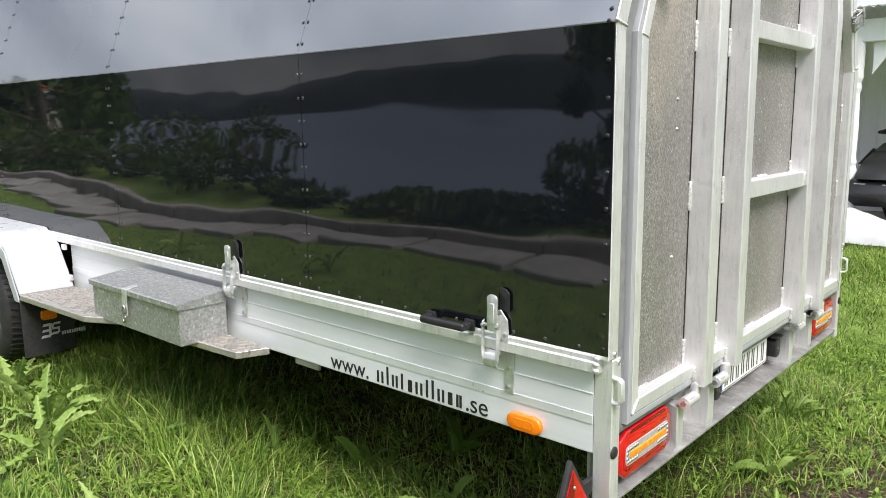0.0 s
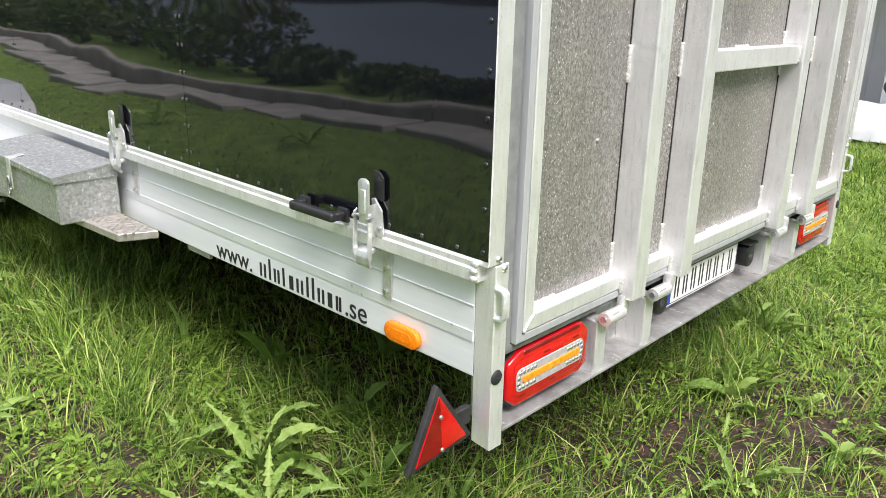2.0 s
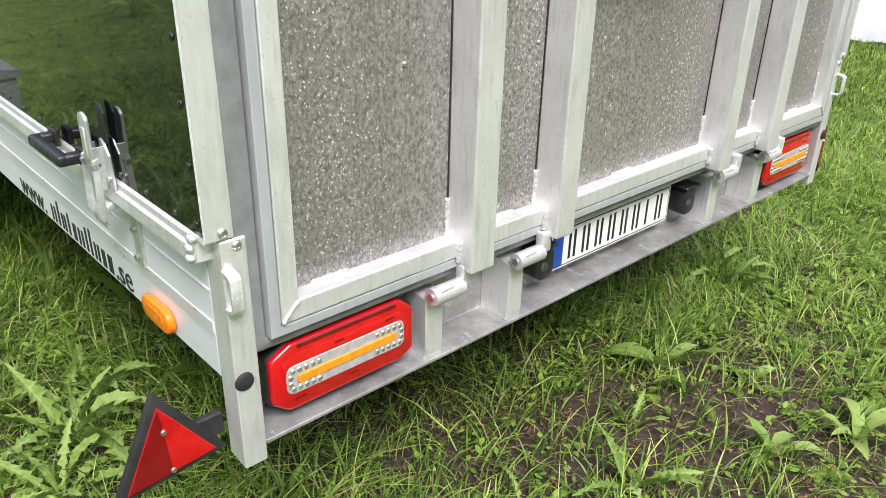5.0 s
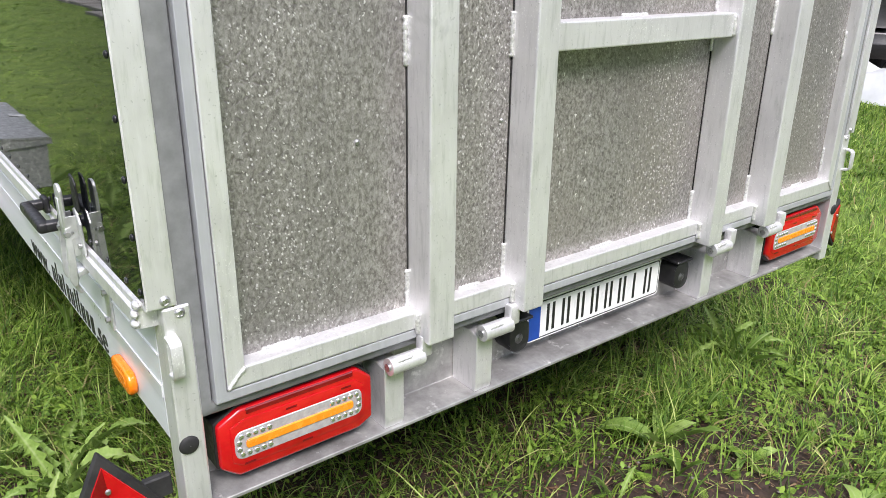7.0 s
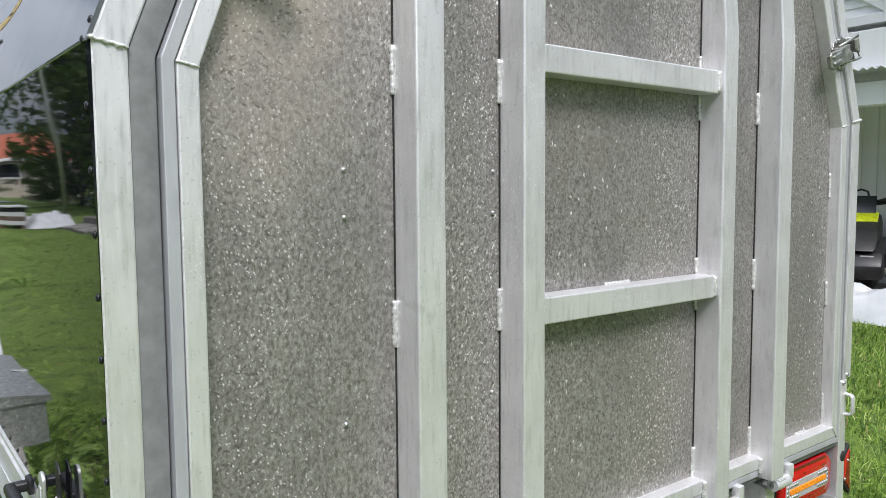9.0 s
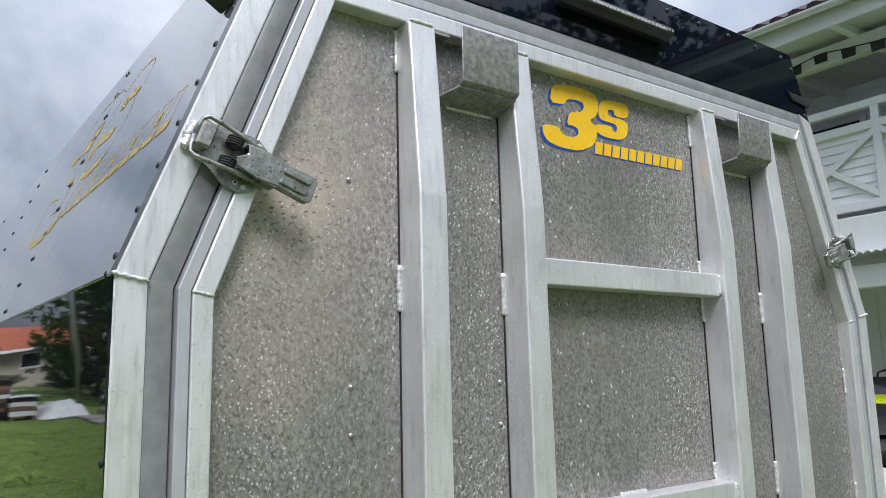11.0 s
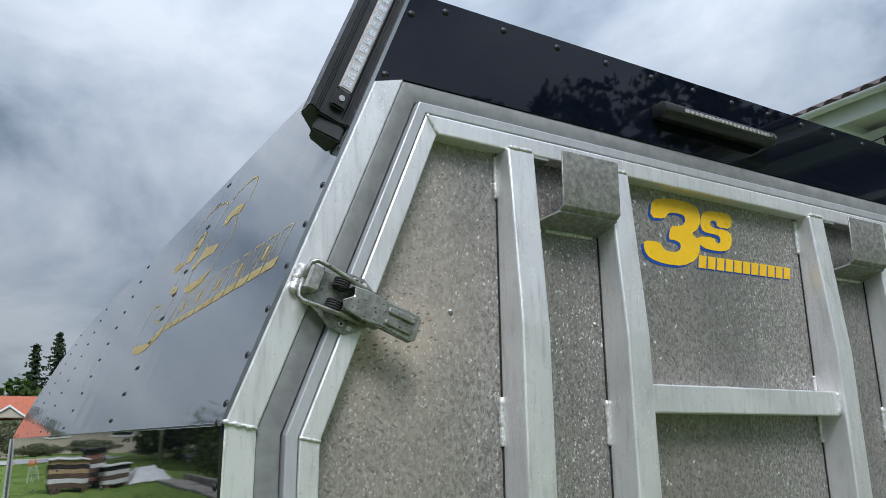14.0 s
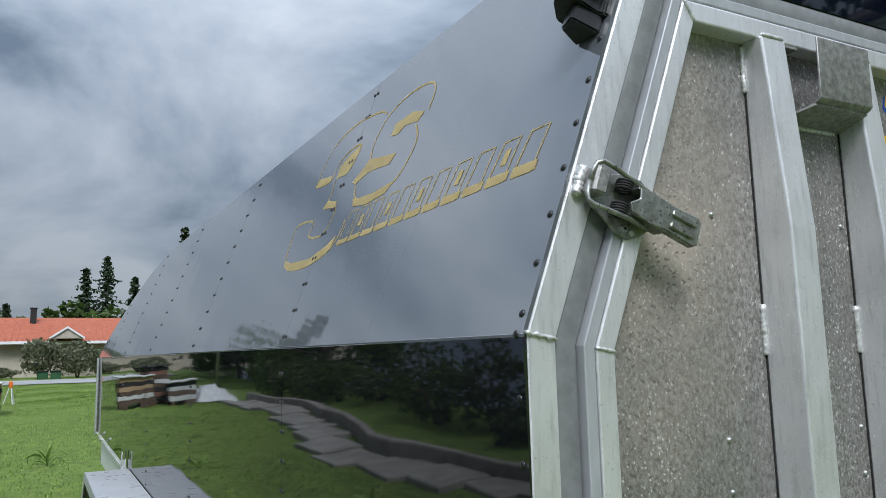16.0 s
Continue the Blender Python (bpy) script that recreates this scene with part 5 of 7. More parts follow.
def make_hood_latch(side):
    """A big pressed toggle latch across the door's edge."""
    def pt(u, v, h):
        # u along the lever, v across it, h out from the door
        a = radians(-20)
        y = 0.1226 + u * math.cos(a) - v * math.sin(a)
        z = 1.9846 + u * math.sin(a) + v * math.cos(a)
        return (0.013 + h, y if side == 0 else W - y, z)

    def slab(poly, h0, h1, bevel=0.0015):
        bm = bmesh.new()
        lo, hi = [bm.verts.new(pt(u, v, h0)) for u, v in poly], [bm.verts.new(pt(u, v, h1)) for u, v in poly]
        n = len(poly)
        bm.faces.new(lo)
        bm.faces.new(hi)
        for i in range(n):
            bm.faces.new((lo[i], lo[(i + 1) % n], hi[(i + 1) % n], hi[i]))
        bmesh.ops.recalc_face_normals(bm, faces=bm.faces[:])
        bmesh.ops.bevel(bm, geom=bm.edges[:], offset=bevel, segments=1, affect="EDGES")
        return bm

    old = M["zinc_old"]
    base = tpart("door_latch", slab([(0.002, -0.030), (0.026, -0.036), (0.056, -0.052), (0.086, -0.053), (0.106, -0.040), (0.122, -0.022), (0.122, 0.022), (0.106, 0.040), (0.086, 0.050), (0.056, 0.048), (0.026, 0.034), (0.002, 0.030)], 0.000, 0.0035, 0.001), old, label="worn zinc toggle latch on the door's edge")
    tpart("keeper", slab([(-0.013, -0.017), (0.013, -0.014), (0.013, 0.028), (-0.013, 0.030)], -0.012, 0.026, 0.004), M["stop"], base, "welded keeper block")
    for v0, v1 in ((-0.020, 0.004), (0.0, 0.030)):
        weld_bead(pt(-0.020, v0, -0.008), pt(-0.018, v1, -0.008), base, 0.010)
    outline_l = [(0.053, -0.008), (0.060, -0.021), (0.096, -0.026), (0.132, -0.022), (0.190, -0.025), (0.198, -0.019), (0.198, 0.019), (0.190, 0.025), (0.132, 0.022), (0.096, 0.026), (0.066, 0.022), (0.070, 0.006)]
    lever = tpart("lever", slab(outline_l, 0.029, 0.033, 0.0016), old, base, "pressed lever with two ribs")
    for v in (-0.010, 0.010):
        tpart("rib", slab([(0.134, v - 0.004), (0.137, v - 0.006), (0.183, v - 0.006), (0.187, v - 0.003), (0.187, v + 0.003), (0.183, v + 0.006), (0.137, v + 0.006), (0.134, v + 0.004)], 0.032, 0.037, 0.0022), old, lever)
    tpart("lip", slab([(0.194, -0.019), (0.1985, -0.019), (0.1985, 0.019), (0.194, 0.019)], 0.020, 0.032, 0.001), old, lever, "turned-down tip")
    for s in (-1, 1):
        tpart("flange", slab([(0.064, s * 0.0215 - 0.0015), (0.132, s * 0.0235 - 0.0015), (0.132, s * 0.0235 + 0.0015), (0.064, s * 0.0215 + 0.0015)], 0.004, 0.031, 0.0006), old, lever)
        tpart("flange", slab([(0.134, s * 0.0225 - 0.0012), (0.191, s * 0.0238 - 0.0012), (0.191, s * 0.0238 + 0.0012), (0.134, s * 0.0225 + 0.0012)], 0.020, 0.031, 0.0005), old, lever)
        # the wire bow round the keeper
        tpart("wire", tube(bmesh.new(), [pt(0.108, s * 0.0275, 0.018), pt(0.060, s * 0.0300, 0.024), pt(0.020, s * 0.0345, 0.026), pt(-0.006, s * 0.0360, 0.024), pt(-0.014, s * 0.031, 0.020), pt(-0.016, s * 0.018, 0.016), pt(-0.016, 0.0, 0.015)], 0.0042, 8), old, base, "bent steel wire", smooth=180)
        # coil spring, turn by turn
        for k in range(4):
            v = s * (0.013 + 0.0042 * k)
            ring = [pt(0.047 + 0.0125 * math.cos(a), v, 0.016 + 0.0125 * math.sin(a)) for a in np.linspace(0, math.tau, 17)]
            tpart("spring", tube(bmesh.new(), ring, 0.0021, 6), M["rubber"], base, "dark coil spring", 180)
        tpart("bolt", rodded(pt(0.073, s * 0.0395, 0.003), pt(0.073, s * 0.0395, 0.0085), 0.0068, 0.0050, 12), M["screw"], base, smooth=40)
        tpart("bolt_socket", rodded(pt(0.073, s * 0.0395, 0.0085), pt(0.073, s * 0.0395, 0.0088), 0.0024, 0.0024, 8), M["rubber"], base)
        tpart("hole", rodded(pt(0.090, s * 0.0400, 0.0034), pt(0.090, s * 0.0400, 0.0039), 0.0048, 0.0048, 12), M["alu"], base)
    tpart("pivot", rodded(pt(0.098, -0.029, 0.017), pt(0.098, 0.029, 0.017), 0.006, sides=12), M["screw"], base, smooth=40)


make_hood_latch(0)
make_hood_latch(1)


def make_light_bars():
    # a short bar in the middle of the fascia
    y0, y1, z = 0.965, 1.360, 2.484
    bar = tpart("light_bar", prismed([(-0.004, z - 0.016), (0.024, z - 0.020), (0.044, z - 0.010), (0.044, z + 0.010), (0.030, z + 0.018), (-0.004, z + 0.015)], "y", y0, y1, 0.003, 2), M["black"], label="black LED light bar", smooth=35)
    tpart("bar_lens", prismed([(0.044, z - 0.005), (0.0465, z - 0.0045), (0.0465, z + 0.0045), (0.044, z + 0.005)], "y", y0 + 0.06, y1 - 0.03, 0.0008), M["clear"], bar, "clear lens strip")
    for k in range(22):
        y = y0 + 0.072 + k * 0.0148
        tpart("led", boxed(0.0466, 0.0472, y, y + 0.008, z - 0.0032, z + 0.0032), M["led"], bar)
    # long bars down the leaning corners
    n = Vector((0, -math.cos(math.atan(SL)), math.sin(math.atan(SL))))
    t = Vector((0, math.sin(math.atan(SL)), math.cos(math.atan(SL))))
    for side in (0,):
        def pt(x, a, b):
            p = Vector((x, SL * (2.285 - KNEE), 2.285)) + t * a + n * b
            return (p.x, p.y if side == 0 else W - p.y, p.z)

        def slab(poly, a0, a1, bevel=0.003):
            bm = bmesh.new()
            lo, hi = [bm.verts.new(pt(x, a0, b)) for x, b in poly], [bm.verts.new(pt(x, a1, b)) for x, b in poly]
            m = len(poly)
            bm.faces.new(lo)
            bm.faces.new(hi)
            for i in range(m):
                bm.faces.new((lo[i], lo[(i + 1) % m], hi[(i + 1) % m], hi[i]))
            bmesh.ops.recalc_face_normals(bm, faces=bm.faces[:])
            bmesh.ops.bevel(bm, geom=bm.edges[:], offset=bevel, segments=2, affect="EDGES")
            return bm
        body = tpart("light_bar", slab([(-0.095, -0.002), (-0.012, -0.002), (-0.012, 0.012), (-0.020, 0.016), (-0.020, 0.066), (-0.012, 0.070), (-0.012, 0.084), (-0.060, 0.084), (-0.095, 0.050)], 0.0, 0.365), M["black"], label="long black LED light bar on the leaning corner", smooth=35)
        tpart("bar_lens", slab([(-0.020, 0.024), (-0.009, 0.024), (-0.009, 0.050), (-0.020, 0.050)], 0.062, 0.345, 0.003), M["clear"], body, "clear lens strip")
        for k in range(13):
            if side:
                break
            a = 0.06 + k * 0.0212
            tpart("led", slab([(-0.009, 0.029), (-0.0084, 0.029), (-0.0084, 0.045), (-0.009, 0.045)], a + 0.008, a + 0.021, 0.0002), M["led"], body)
        if side:
            continue
        tpart("end_block", slab([(-0.020, 0.022), (-0.008, 0.022), (-0.008, 0.052), (-0.020, 0.052)], 0.022, 0.062, 0.004), M["black"], body)
        tpart("screw", rodded(pt(-0.008, 0.042, 0.037), pt(-0.006, 0.042, 0.037), 0.006, sides=10), M["screw"], body)
        tpart("bracket", slab([(-0.085, 0.004), (-0.022, 0.004), (-0.030, 0.060), (-0.070, 0.050)], -0.030, 0.004, 0.003), M["black"], body)


make_light_bars()
# the drip strip ends in a dark cap at the fascia's far corner
tpart("strip_end", prismed([(1.990, 2.470), (2.020, 2.440), (2.110, 2.432), (2.135, 2.445), (2.125, 2.462), (2.030, 2.464)], "x", -0.004, 0.004, 0.002), M["black"], label="dark end cap of the drip strip")


def make_prints():
    """The maker's mark as plain coloured shapes: on the door in yellow over blue, on the flank as gold outlines."""
    def lean(pts, y0, z0):
        return [(y0 + u + 0.10 * v, z0 + v) for u, v in pts]

    def soft(pts, passes=2):
        """Round a polygon by cutting its corners."""
        for _ in range(passes):
            pts = [tuple(a[i] * f + b[i] * (1 - f) for i in (0, 1)) for a, b in zip(pts, pts[1:] + pts[:1]) for f in (0.78, 0.22)]
        return pts

    def shape(pts, x0, x1, mat, label=""):
        return tpart("print_shape", prismed(pts, "x", x0, x1), mat, DOOR, label)
    X = SHEET_X
    y0, z0 = 0.925, 2.125
    for dy, dz, xa, xb, mat in ((-0.008, -0.006, X, X + 0.0008, M["blue"]), (0.0, 0.0, X, X + 0.0014, M["yellow"])):
        # a tall mark of three stacked strokes on a right-hand stem, then a smaller one with strokes on both sides
        for poly in (
            [(0.040, 0.150), (0.095, 0.161), (0.160, 0.161), (0.196, 0.150), (0.199, 0.120), (0.187, 0.098), (0.161, 0.083), (0.188, 0.071), (0.188, 0.046), (0.170, 0.020), (0.126, 0.000), (0.065, -0.002), (0.018, 0.006), (0.002, 0.024), (0.004, 0.047), (0.055, 0.049), (0.066, 0.031), (0.103, 0.029), (0.122, 0.041), (0.122, 0.055), (0.105, 0.060), (0.083, 0.059), (0.094, 0.092), (0.132, 0.098), (0.147, 0.112), (0.143, 0.126), (0.116, 0.128), (0.088, 0.123), (0.077, 0.107), (0.029, 0.105)],
            [(0.222, 0.150), (0.300, 0.154), (0.314, 0.142), (0.306, 0.114), (0.257, 0.112), (0.255, 0.127), (0.238, 0.127), (0.230, 0.117), (0.238, 0.108), (0.291, 0.109), (0.308, 0.096), (0.300, 0.066), (0.275, 0.052), (0.212, 0.050), (0.186, 0.060), (0.182, 0.079), (0.242, 0.084), (0.246, 0.070), (0.261, 0.072), (0.265, 0.084), (0.256, 0.092), (0.205, 0.093), (0.196, 0.107), (0.202, 0.134)],
        ):
            shape(soft([(y0 + u + dy, z0 + v + dz) for u, v in poly], 1), xa, xb, mat, "yellow mark with a blue shadow" if mat is M["yellow"] else "")
        for k in range(11):
            a, b = 0.176 + k * 0.0316, 0.002 + k * 0.0005
            shape([(y0 + a + u + dy * 0.5, z0 + b + v + dz * 0.5) for u, v in ((0.0, 0.0), (0.026, 0.0), (0.032, 0.031), (0.006, 0.031))], xa, xb, mat)

    # gold outlines on the leaning flank: a large two-bowled mark, a leaf-shaped one and a row of slanted outlines
    def on_flank(x, s, out=0.0):
        return sheared((x, -0.0034 + SL * s - out, KNEE + s + SL * out))

    def line(pts, w, parent):
        """A flat foil line w wide along pts."""
        bm = bmesh.new()
        P = [Vector(p) for p in pts]
        rows = []
        for i, p in enumerate(P):
            d = (P[min(i + 1, len(P) - 1)] - P[max(i - 1, 0)]).normalized()
            n = Vector((-d.y, d.x)) * w / 2
            rows.append([bm.verts.new(on_flank(q.x, q.y, 0.0006)) for q in (p + n, p - n)])
        for a, b in zip(rows, rows[1:]):
            bm.faces.new((a[0], a[1], b[1], b[0]))
        bmesh.ops.solidify(bm, geom=bm.faces[:], thickness=0.0004)
        return part("print_line", bm, M["gold"], parent, "thin gold outline")

    def blob(poly, parent):
        bm = bmesh.new()
        bm.faces.new([bm.verts.new(on_flank(x, s, 0.0007)) for x, s in poly])
        bmesh.ops.solidify(bm, geom=bm.faces[:], thickness=0.0004)
        return part("print_shape", bm, M["gold"], parent, "gold stroke")

    def arc(cx, cs, rx, rs, a0, a1, n=18, slant=0.9):
        out = []
        for i in range(n + 1):
            a = radians(a0 + (a1 - a0) * i / n)
            s = cs + rs * math.sin(a)
            out.append((cx + rx * math.cos(a) + slant * (s - cs), s))
        return out
    def smooth(pts, closed=False, n=6):
        """A rounded run through a few points."""
        P = [Vector(p) for p in pts]
        m, out = len(P), []
        for i in range(m if closed else m - 1):
            a, b, c, d = (P[(i + k) % m] if closed else P[min(max(i + k, 0), m - 1)] for k in (-1, 0, 1, 2))
            for k in range(n):
                t = k / n
                out.append(0.5 * ((2 * b) + (c - a) * t + (2 * a - 5 * b + 4 * c - d) * t * t + (3 * b - a - 3 * c + d) * t ** 3))
        out.append(P[0] if closed else P[-1])
        return out
    p0, p1 = UPPER[0], UPPER[1]
    thin = 0.0055
    # large double bowl across the seam, and the looped mark beside it
    line(smooth([(-1.022, 0.662), (-1.10, 0.690), (-1.305, 0.710), (-1.455, 0.680), (-1.505, 0.608), (-1.512, 0.540)]), thin, p1)
    line(smooth([(-1.507, 0.538), (-1.360, 0.529), (-1.321, 0.585), (-1.252, 0.610), (-1.162, 0.604), (-1.166, 0.562), (-1.202, 0.523), (-1.294, 0.522), (-1.285, 0.466), (-1.313, 0.428)]), thin, p1)
    line(smooth([(-1.313, 0.428), (-1.185, 0.408), (-1.195, 0.350), (-1.250, 0.330), (-1.360, 0.345), (-1.372, 0.395), (-1.547, 0.408), (-1.556, 0.334), (-1.525, 0.270)]), thin, p1)
    line(smooth([(-1.525, 0.270), (-1.439, 0.246), (-1.267, 0.240), (-1.115, 0.262), (-1.054, 0.302), (-1.046, 0.350)]), thin, p1)
    line(smooth([(-0.695, 0.572), (-0.698, 0.626), (-0.735, 0.660), (-0.820, 0.675), (-0.917, 0.672), (-1.002, 0.641), (-1.038, 0.575), (-1.018, 0.519)]), thin, p0)
    line(smooth([(-0.750, 0.548), (-0.706, 0.496), (-0.721, 0.438), (-0.764, 0.398), (-0.856, 0.384), (-0.962, 0.390), (-1.038, 0.414), (-1.074, 0.466)]), thin, p0)
    # the filled feet of its strokes
    blob([(-1.507, 0.538), (-1.490, 0.566), (-1.360, 0.546), (-1.352, 0.529)], p1)
    blob([(-1.294, 0.526), (-1.300, 0.563), (-1.243, 0.588), (-1.162, 0.604), (-1.160, 0.570), (-1.200, 0.524)], p1)
    blob([(-1.313, 0.428), (-1.293, 0.450), (-1.197, 0.430), (-1.188, 0.408)], p1)
    blob([(-1.541, 0.288), (-1.453, 0.270), (-1.265, 0.262), (-1.136, 0.284), (-1.073, 0.309), (-1.098, 0.264), (-1.264, 0.238), (-1.437, 0.244), (-1.511, 0.262)], p1)
    blob([(-0.912, 0.560), (-0.908, 0.595), (-0.800, 0.598), (-0.720, 0.575), (-0.744, 0.555), (-0.829, 0.568), (-0.864, 0.553)], p0)
    blob([(-1.110, 0.470), (-1.055, 0.499), (-1.027, 0.521), (-0.904, 0.500), (-0.822, 0.490), (-0.846, 0.464), (-0.931, 0.472), (-1.000, 0.476), (-1.074, 0.458)], p0)
    blob([(-1.047, 0.411), (-1.015, 0.400), (-0.884, 0.394), (-0.768, 0.400), (-0.799, 0.374), (-0.923, 0.368), (-1.023, 0.381)], p0)
    # a row of slanted outlines, filled towards the foot
    for k in range(11):
        a, b, h = -1.040 + k * 0.0865, 0.274, 0.090 - 0.0008 * k
        line([(a, b), (a + 0.026, b + h), (a + 0.080, b + h), (a + 0.060, b), (a, b)], 0.0042, p0)
        blob([(a - 0.004, b), (a + 0.072, b), (a + 0.075, b + 0.012 + 0.0006 * k), (a, b + 0.012 + 0.0006 * k)], p0)
        if k % 2:
            blob([(a + 0.032, b + 0.034), (a + 0.052, b + 0.034), (a + 0.058, b + 0.064), (a + 0.040, b + 0.064)], p0)


make_prints()
# ---- surroundings ----


def waves(x, y):
    """Smooth patchiness from 0 to 1."""
    return np.clip(0.5 + 0.22 * np.sin(x * 1.9 + 1.3 * np.sin(y * 1.1)) + 0.22 * np.sin(y * 2.3 + 1.7 * np.sin(x * 0.7)) + 0.16 * np.sin(x * 6.1 + 2.0 * np.sin(y * 4.3)) * np.sin(y * 5.3 + 1.4 * np.sin(x * 3.7)), 0, 1)


def stuff_mesh(name, V, faces_per, label, category, material):
    """Many small pieces, each with the same faces, as one sheet of stuff."""
    n, m = V.shape[0], V.shape[1]
    base = np.arange(n)[:, None, None] * m
    quads = (base + np.array(faces_per)[None]).reshape(-1, len(faces_per[0]))
    mesh = bpy.data.meshes.new(name)
    mesh.vertices.add(n * m)
    mesh.vertices.foreach_set("co", V.reshape(-1))
    mesh.loops.add(quads.size)
    mesh.loops.foreach_set("vertex_index", quads.reshape(-1).astype(np.int32))
    mesh.polygons.add(len(quads))
    mesh.polygons.foreach_set("loop_start", np.arange(0, quads.size, quads.shape[1], dtype=np.int32))
    mesh.update(calc_edges=True)
    mesh.materials.append(material)
    return tagged(new(name, mesh), label, category, "", "stuff")


def grass_field(name, count, x0, x1, y0, y1, tall, wide, seed, keep=None, label="", lean=0.6, even=False):
    """Arching, tapered blades, gathered in tufts, in one sheet of stuff."""
    rng = np.random.default_rng(seed)
    x, y = rng.uniform(x0, x1, count), rng.uniform(y0, y1, count)
    patch = waves(x, y)
    clump = 0.5 + 0.32 * np.sin(x * 31 + 2.2 * np.sin(y * 23)) * np.sin(y * 37 + 1.8 * np.sin(x * 19)) + 0.25 * np.sin(x * 13 + 2.6 * np.sin(y * 9)) * np.sin(y * 14 + 2.1 * np.sin(x * 8))
    clump = np.clip(clump, 0, 1)
    ok = rng.uniform(0, 1, count) < (0.8 if even else (0.55 + 0.45 * patch) * (0.04 + 1.25 * clump ** 1.4))
    if keep is not None:
        ok &= keep(x, y)
    x, y, patch = x[ok], y[ok], patch[ok]
    n = len(x)
    h = tall * rng.uniform(0.35, 1.25, n) * (0.62 + 0.58 * patch)
    w = wide * rng.uniform(0.5, 1.3, n)
    comb = 2.0 * np.sin(x * 2.1 + y) + 1.5 * np.cos(y * 2.7 - x * 0.6)
    a = comb + rng.normal(size=n) * 1.5
    b = a + math.pi / 2 + rng.normal(size=n) * 0.5
    bend = h * rng.uniform(0.15, 1.15, n) * lean
    z = ground_height(x, y) - 0.006
    V = np.empty((n, 9, 3))
    r = np.minimum(bend / np.maximum(h, 1e-4), 1.15)
    for i, (f, ww) in enumerate(((0.0, 0.7), (0.0, -0.7), (0.3, 1.0), (0.3, -1.0), (0.58, 0.9), (0.58, -0.9), (0.82, 0.55), (0.82, -0.55), (1.0, 0.0))):
        side = w * ww * 0.5
        V[:, i, 0] = x + np.cos(a) * bend * f ** 1.8 + np.cos(b) * side
        V[:, i, 1] = y + np.sin(a) * bend * f ** 1.8 + np.sin(b) * side
        V[:, i, 2] = z + h * (f - 0.45 * r * f ** 2.4)
    return stuff_mesh(name, V, ((0, 1, 3), (0, 3, 2), (2, 3, 5), (2, 5, 4), (4, 5, 7), (4, 7, 6), (6, 7, 8)), label, "grass", M["blade"])


def off_soil(x, y):
    """Thin the blades in the shade under the deck and over worn earth behind the trailer."""
    rng = np.random.default_rng(5)
    u = rng.uniform(0, 1, len(x))
    under = np.clip((y - 0.05) / 0.5, 0, 1) * np.clip((2.3 - y) / 0.3, 0, 1) * np.clip((0.02 - x) / 0.25, 0, 1)
    worn = 1.35 * np.exp(-((x - 0.26) / 0.34) ** 2 - ((y - 1.50) / 0.32) ** 2) + 1.0 * np.exp(-((x - 0.04) / 0.20) ** 2 - ((y - 0.95) / 0.45) ** 2) + 0.6 * np.exp(-((x - 0.55) / 0.3) ** 2 - ((y - 1.05) / 0.2) ** 2) + 0.7 * np.exp(-((x + 0.15) / 0.3) ** 2 - ((y + 0.05) / 0.25) ** 2)
    speck = 0.5 + 0.5 * np.sin(x * 23 + 3 * np.sin(y * 17)) * np.sin(y * 19 + 2 * np.sin(x * 13))
    edge = np.minimum(np.minimum(x + 4.4, 2.2 - x), np.minimum(y + 2.4, 4.4 - y))
    lost = np.maximum(np.clip(1.0 - edge / 1.3, 0, 1), 0.20 * under)
    lost = np.maximum(lost, np.clip(worn * 0.85 * (0.30 + speck), 0, 0.90))
    return u > lost


def make_earth():
    """Dark crumbly earth under the grass round the trailer."""
    xs, ys = np.linspace(-3.6, 1.9, 90), np.linspace(-1.9, 3.6, 90)
    verts = []
    for x in xs:
        for y in ys:
            e = 2.45 - math.hypot(x + 0.85, y - 0.85) + 0.9 * noise.noise(Vector((x * 1.1, y * 1.1, 3)))
            verts.append((x, y, ground_height(x, y) + min(max(e * 0.08, -0.05), 0.008) + 0.012 * noise.noise(Vector((x * 5, y * 5, 0)))))
    n = len(ys)
    faces = [(i * n + j, (i + 1) * n + j, (i + 1) * n + j + 1, i * n + j + 1) for i in range(len(xs) - 1) for j in range(n - 1)]
    tagged(mesh_object("bare_soil", verts, faces, M["soil"], None, "", True), "dark crumbly earth between the grass tufts", "soil", "", "structure")


make_earth()
grass_field("lawn_grass", 400000, -4.4, 2.2, -2.4, 4.4, 0.120, 0.0048, 11, off_soil, "uncut green grass round the trailer", 1.0)
grass_field("tall_grass", 22000, -4.6, 2.6, -2.6, 4.6, 0.21, 0.0040, 21, off_soil, "long arching grass blades", 1.25)
grass_field("edge_grass", 26000, -3.2, -0.15, -0.30, 0.42, 0.24, 0.0042, 23, None, "long combed grass along the trailer's side", 1.15)
grass_field("sill_grass", 7000, -0.60, -0.02, 1.40, 2.7, 0.18, 0.0040, 24, None, "long combed grass under the rear sill", 1.25)
grass_field("mid_grass", 70000, -3.2, 3.0, 4.3, 9.0, 0.10, 0.0075, 14, None, "green lawn grass before the house", 1.1, True)
grass_field("far_grass", 230000, -30.0, 6.0, -4.2, 8.6, 0.055, 0.0085, 12, lambda x, y: ~((x > -3.4) & (x < 1.2) & (y > -1.4) & (y < 3.4)), "short green lawn grass", 1.4, True)
grass_field("distant_grass", 90000, -36.0, -24.0, -14.0, 14.0, 0.05, 0.020, 13, None, "short green lawn grass far off", 1.4, True)


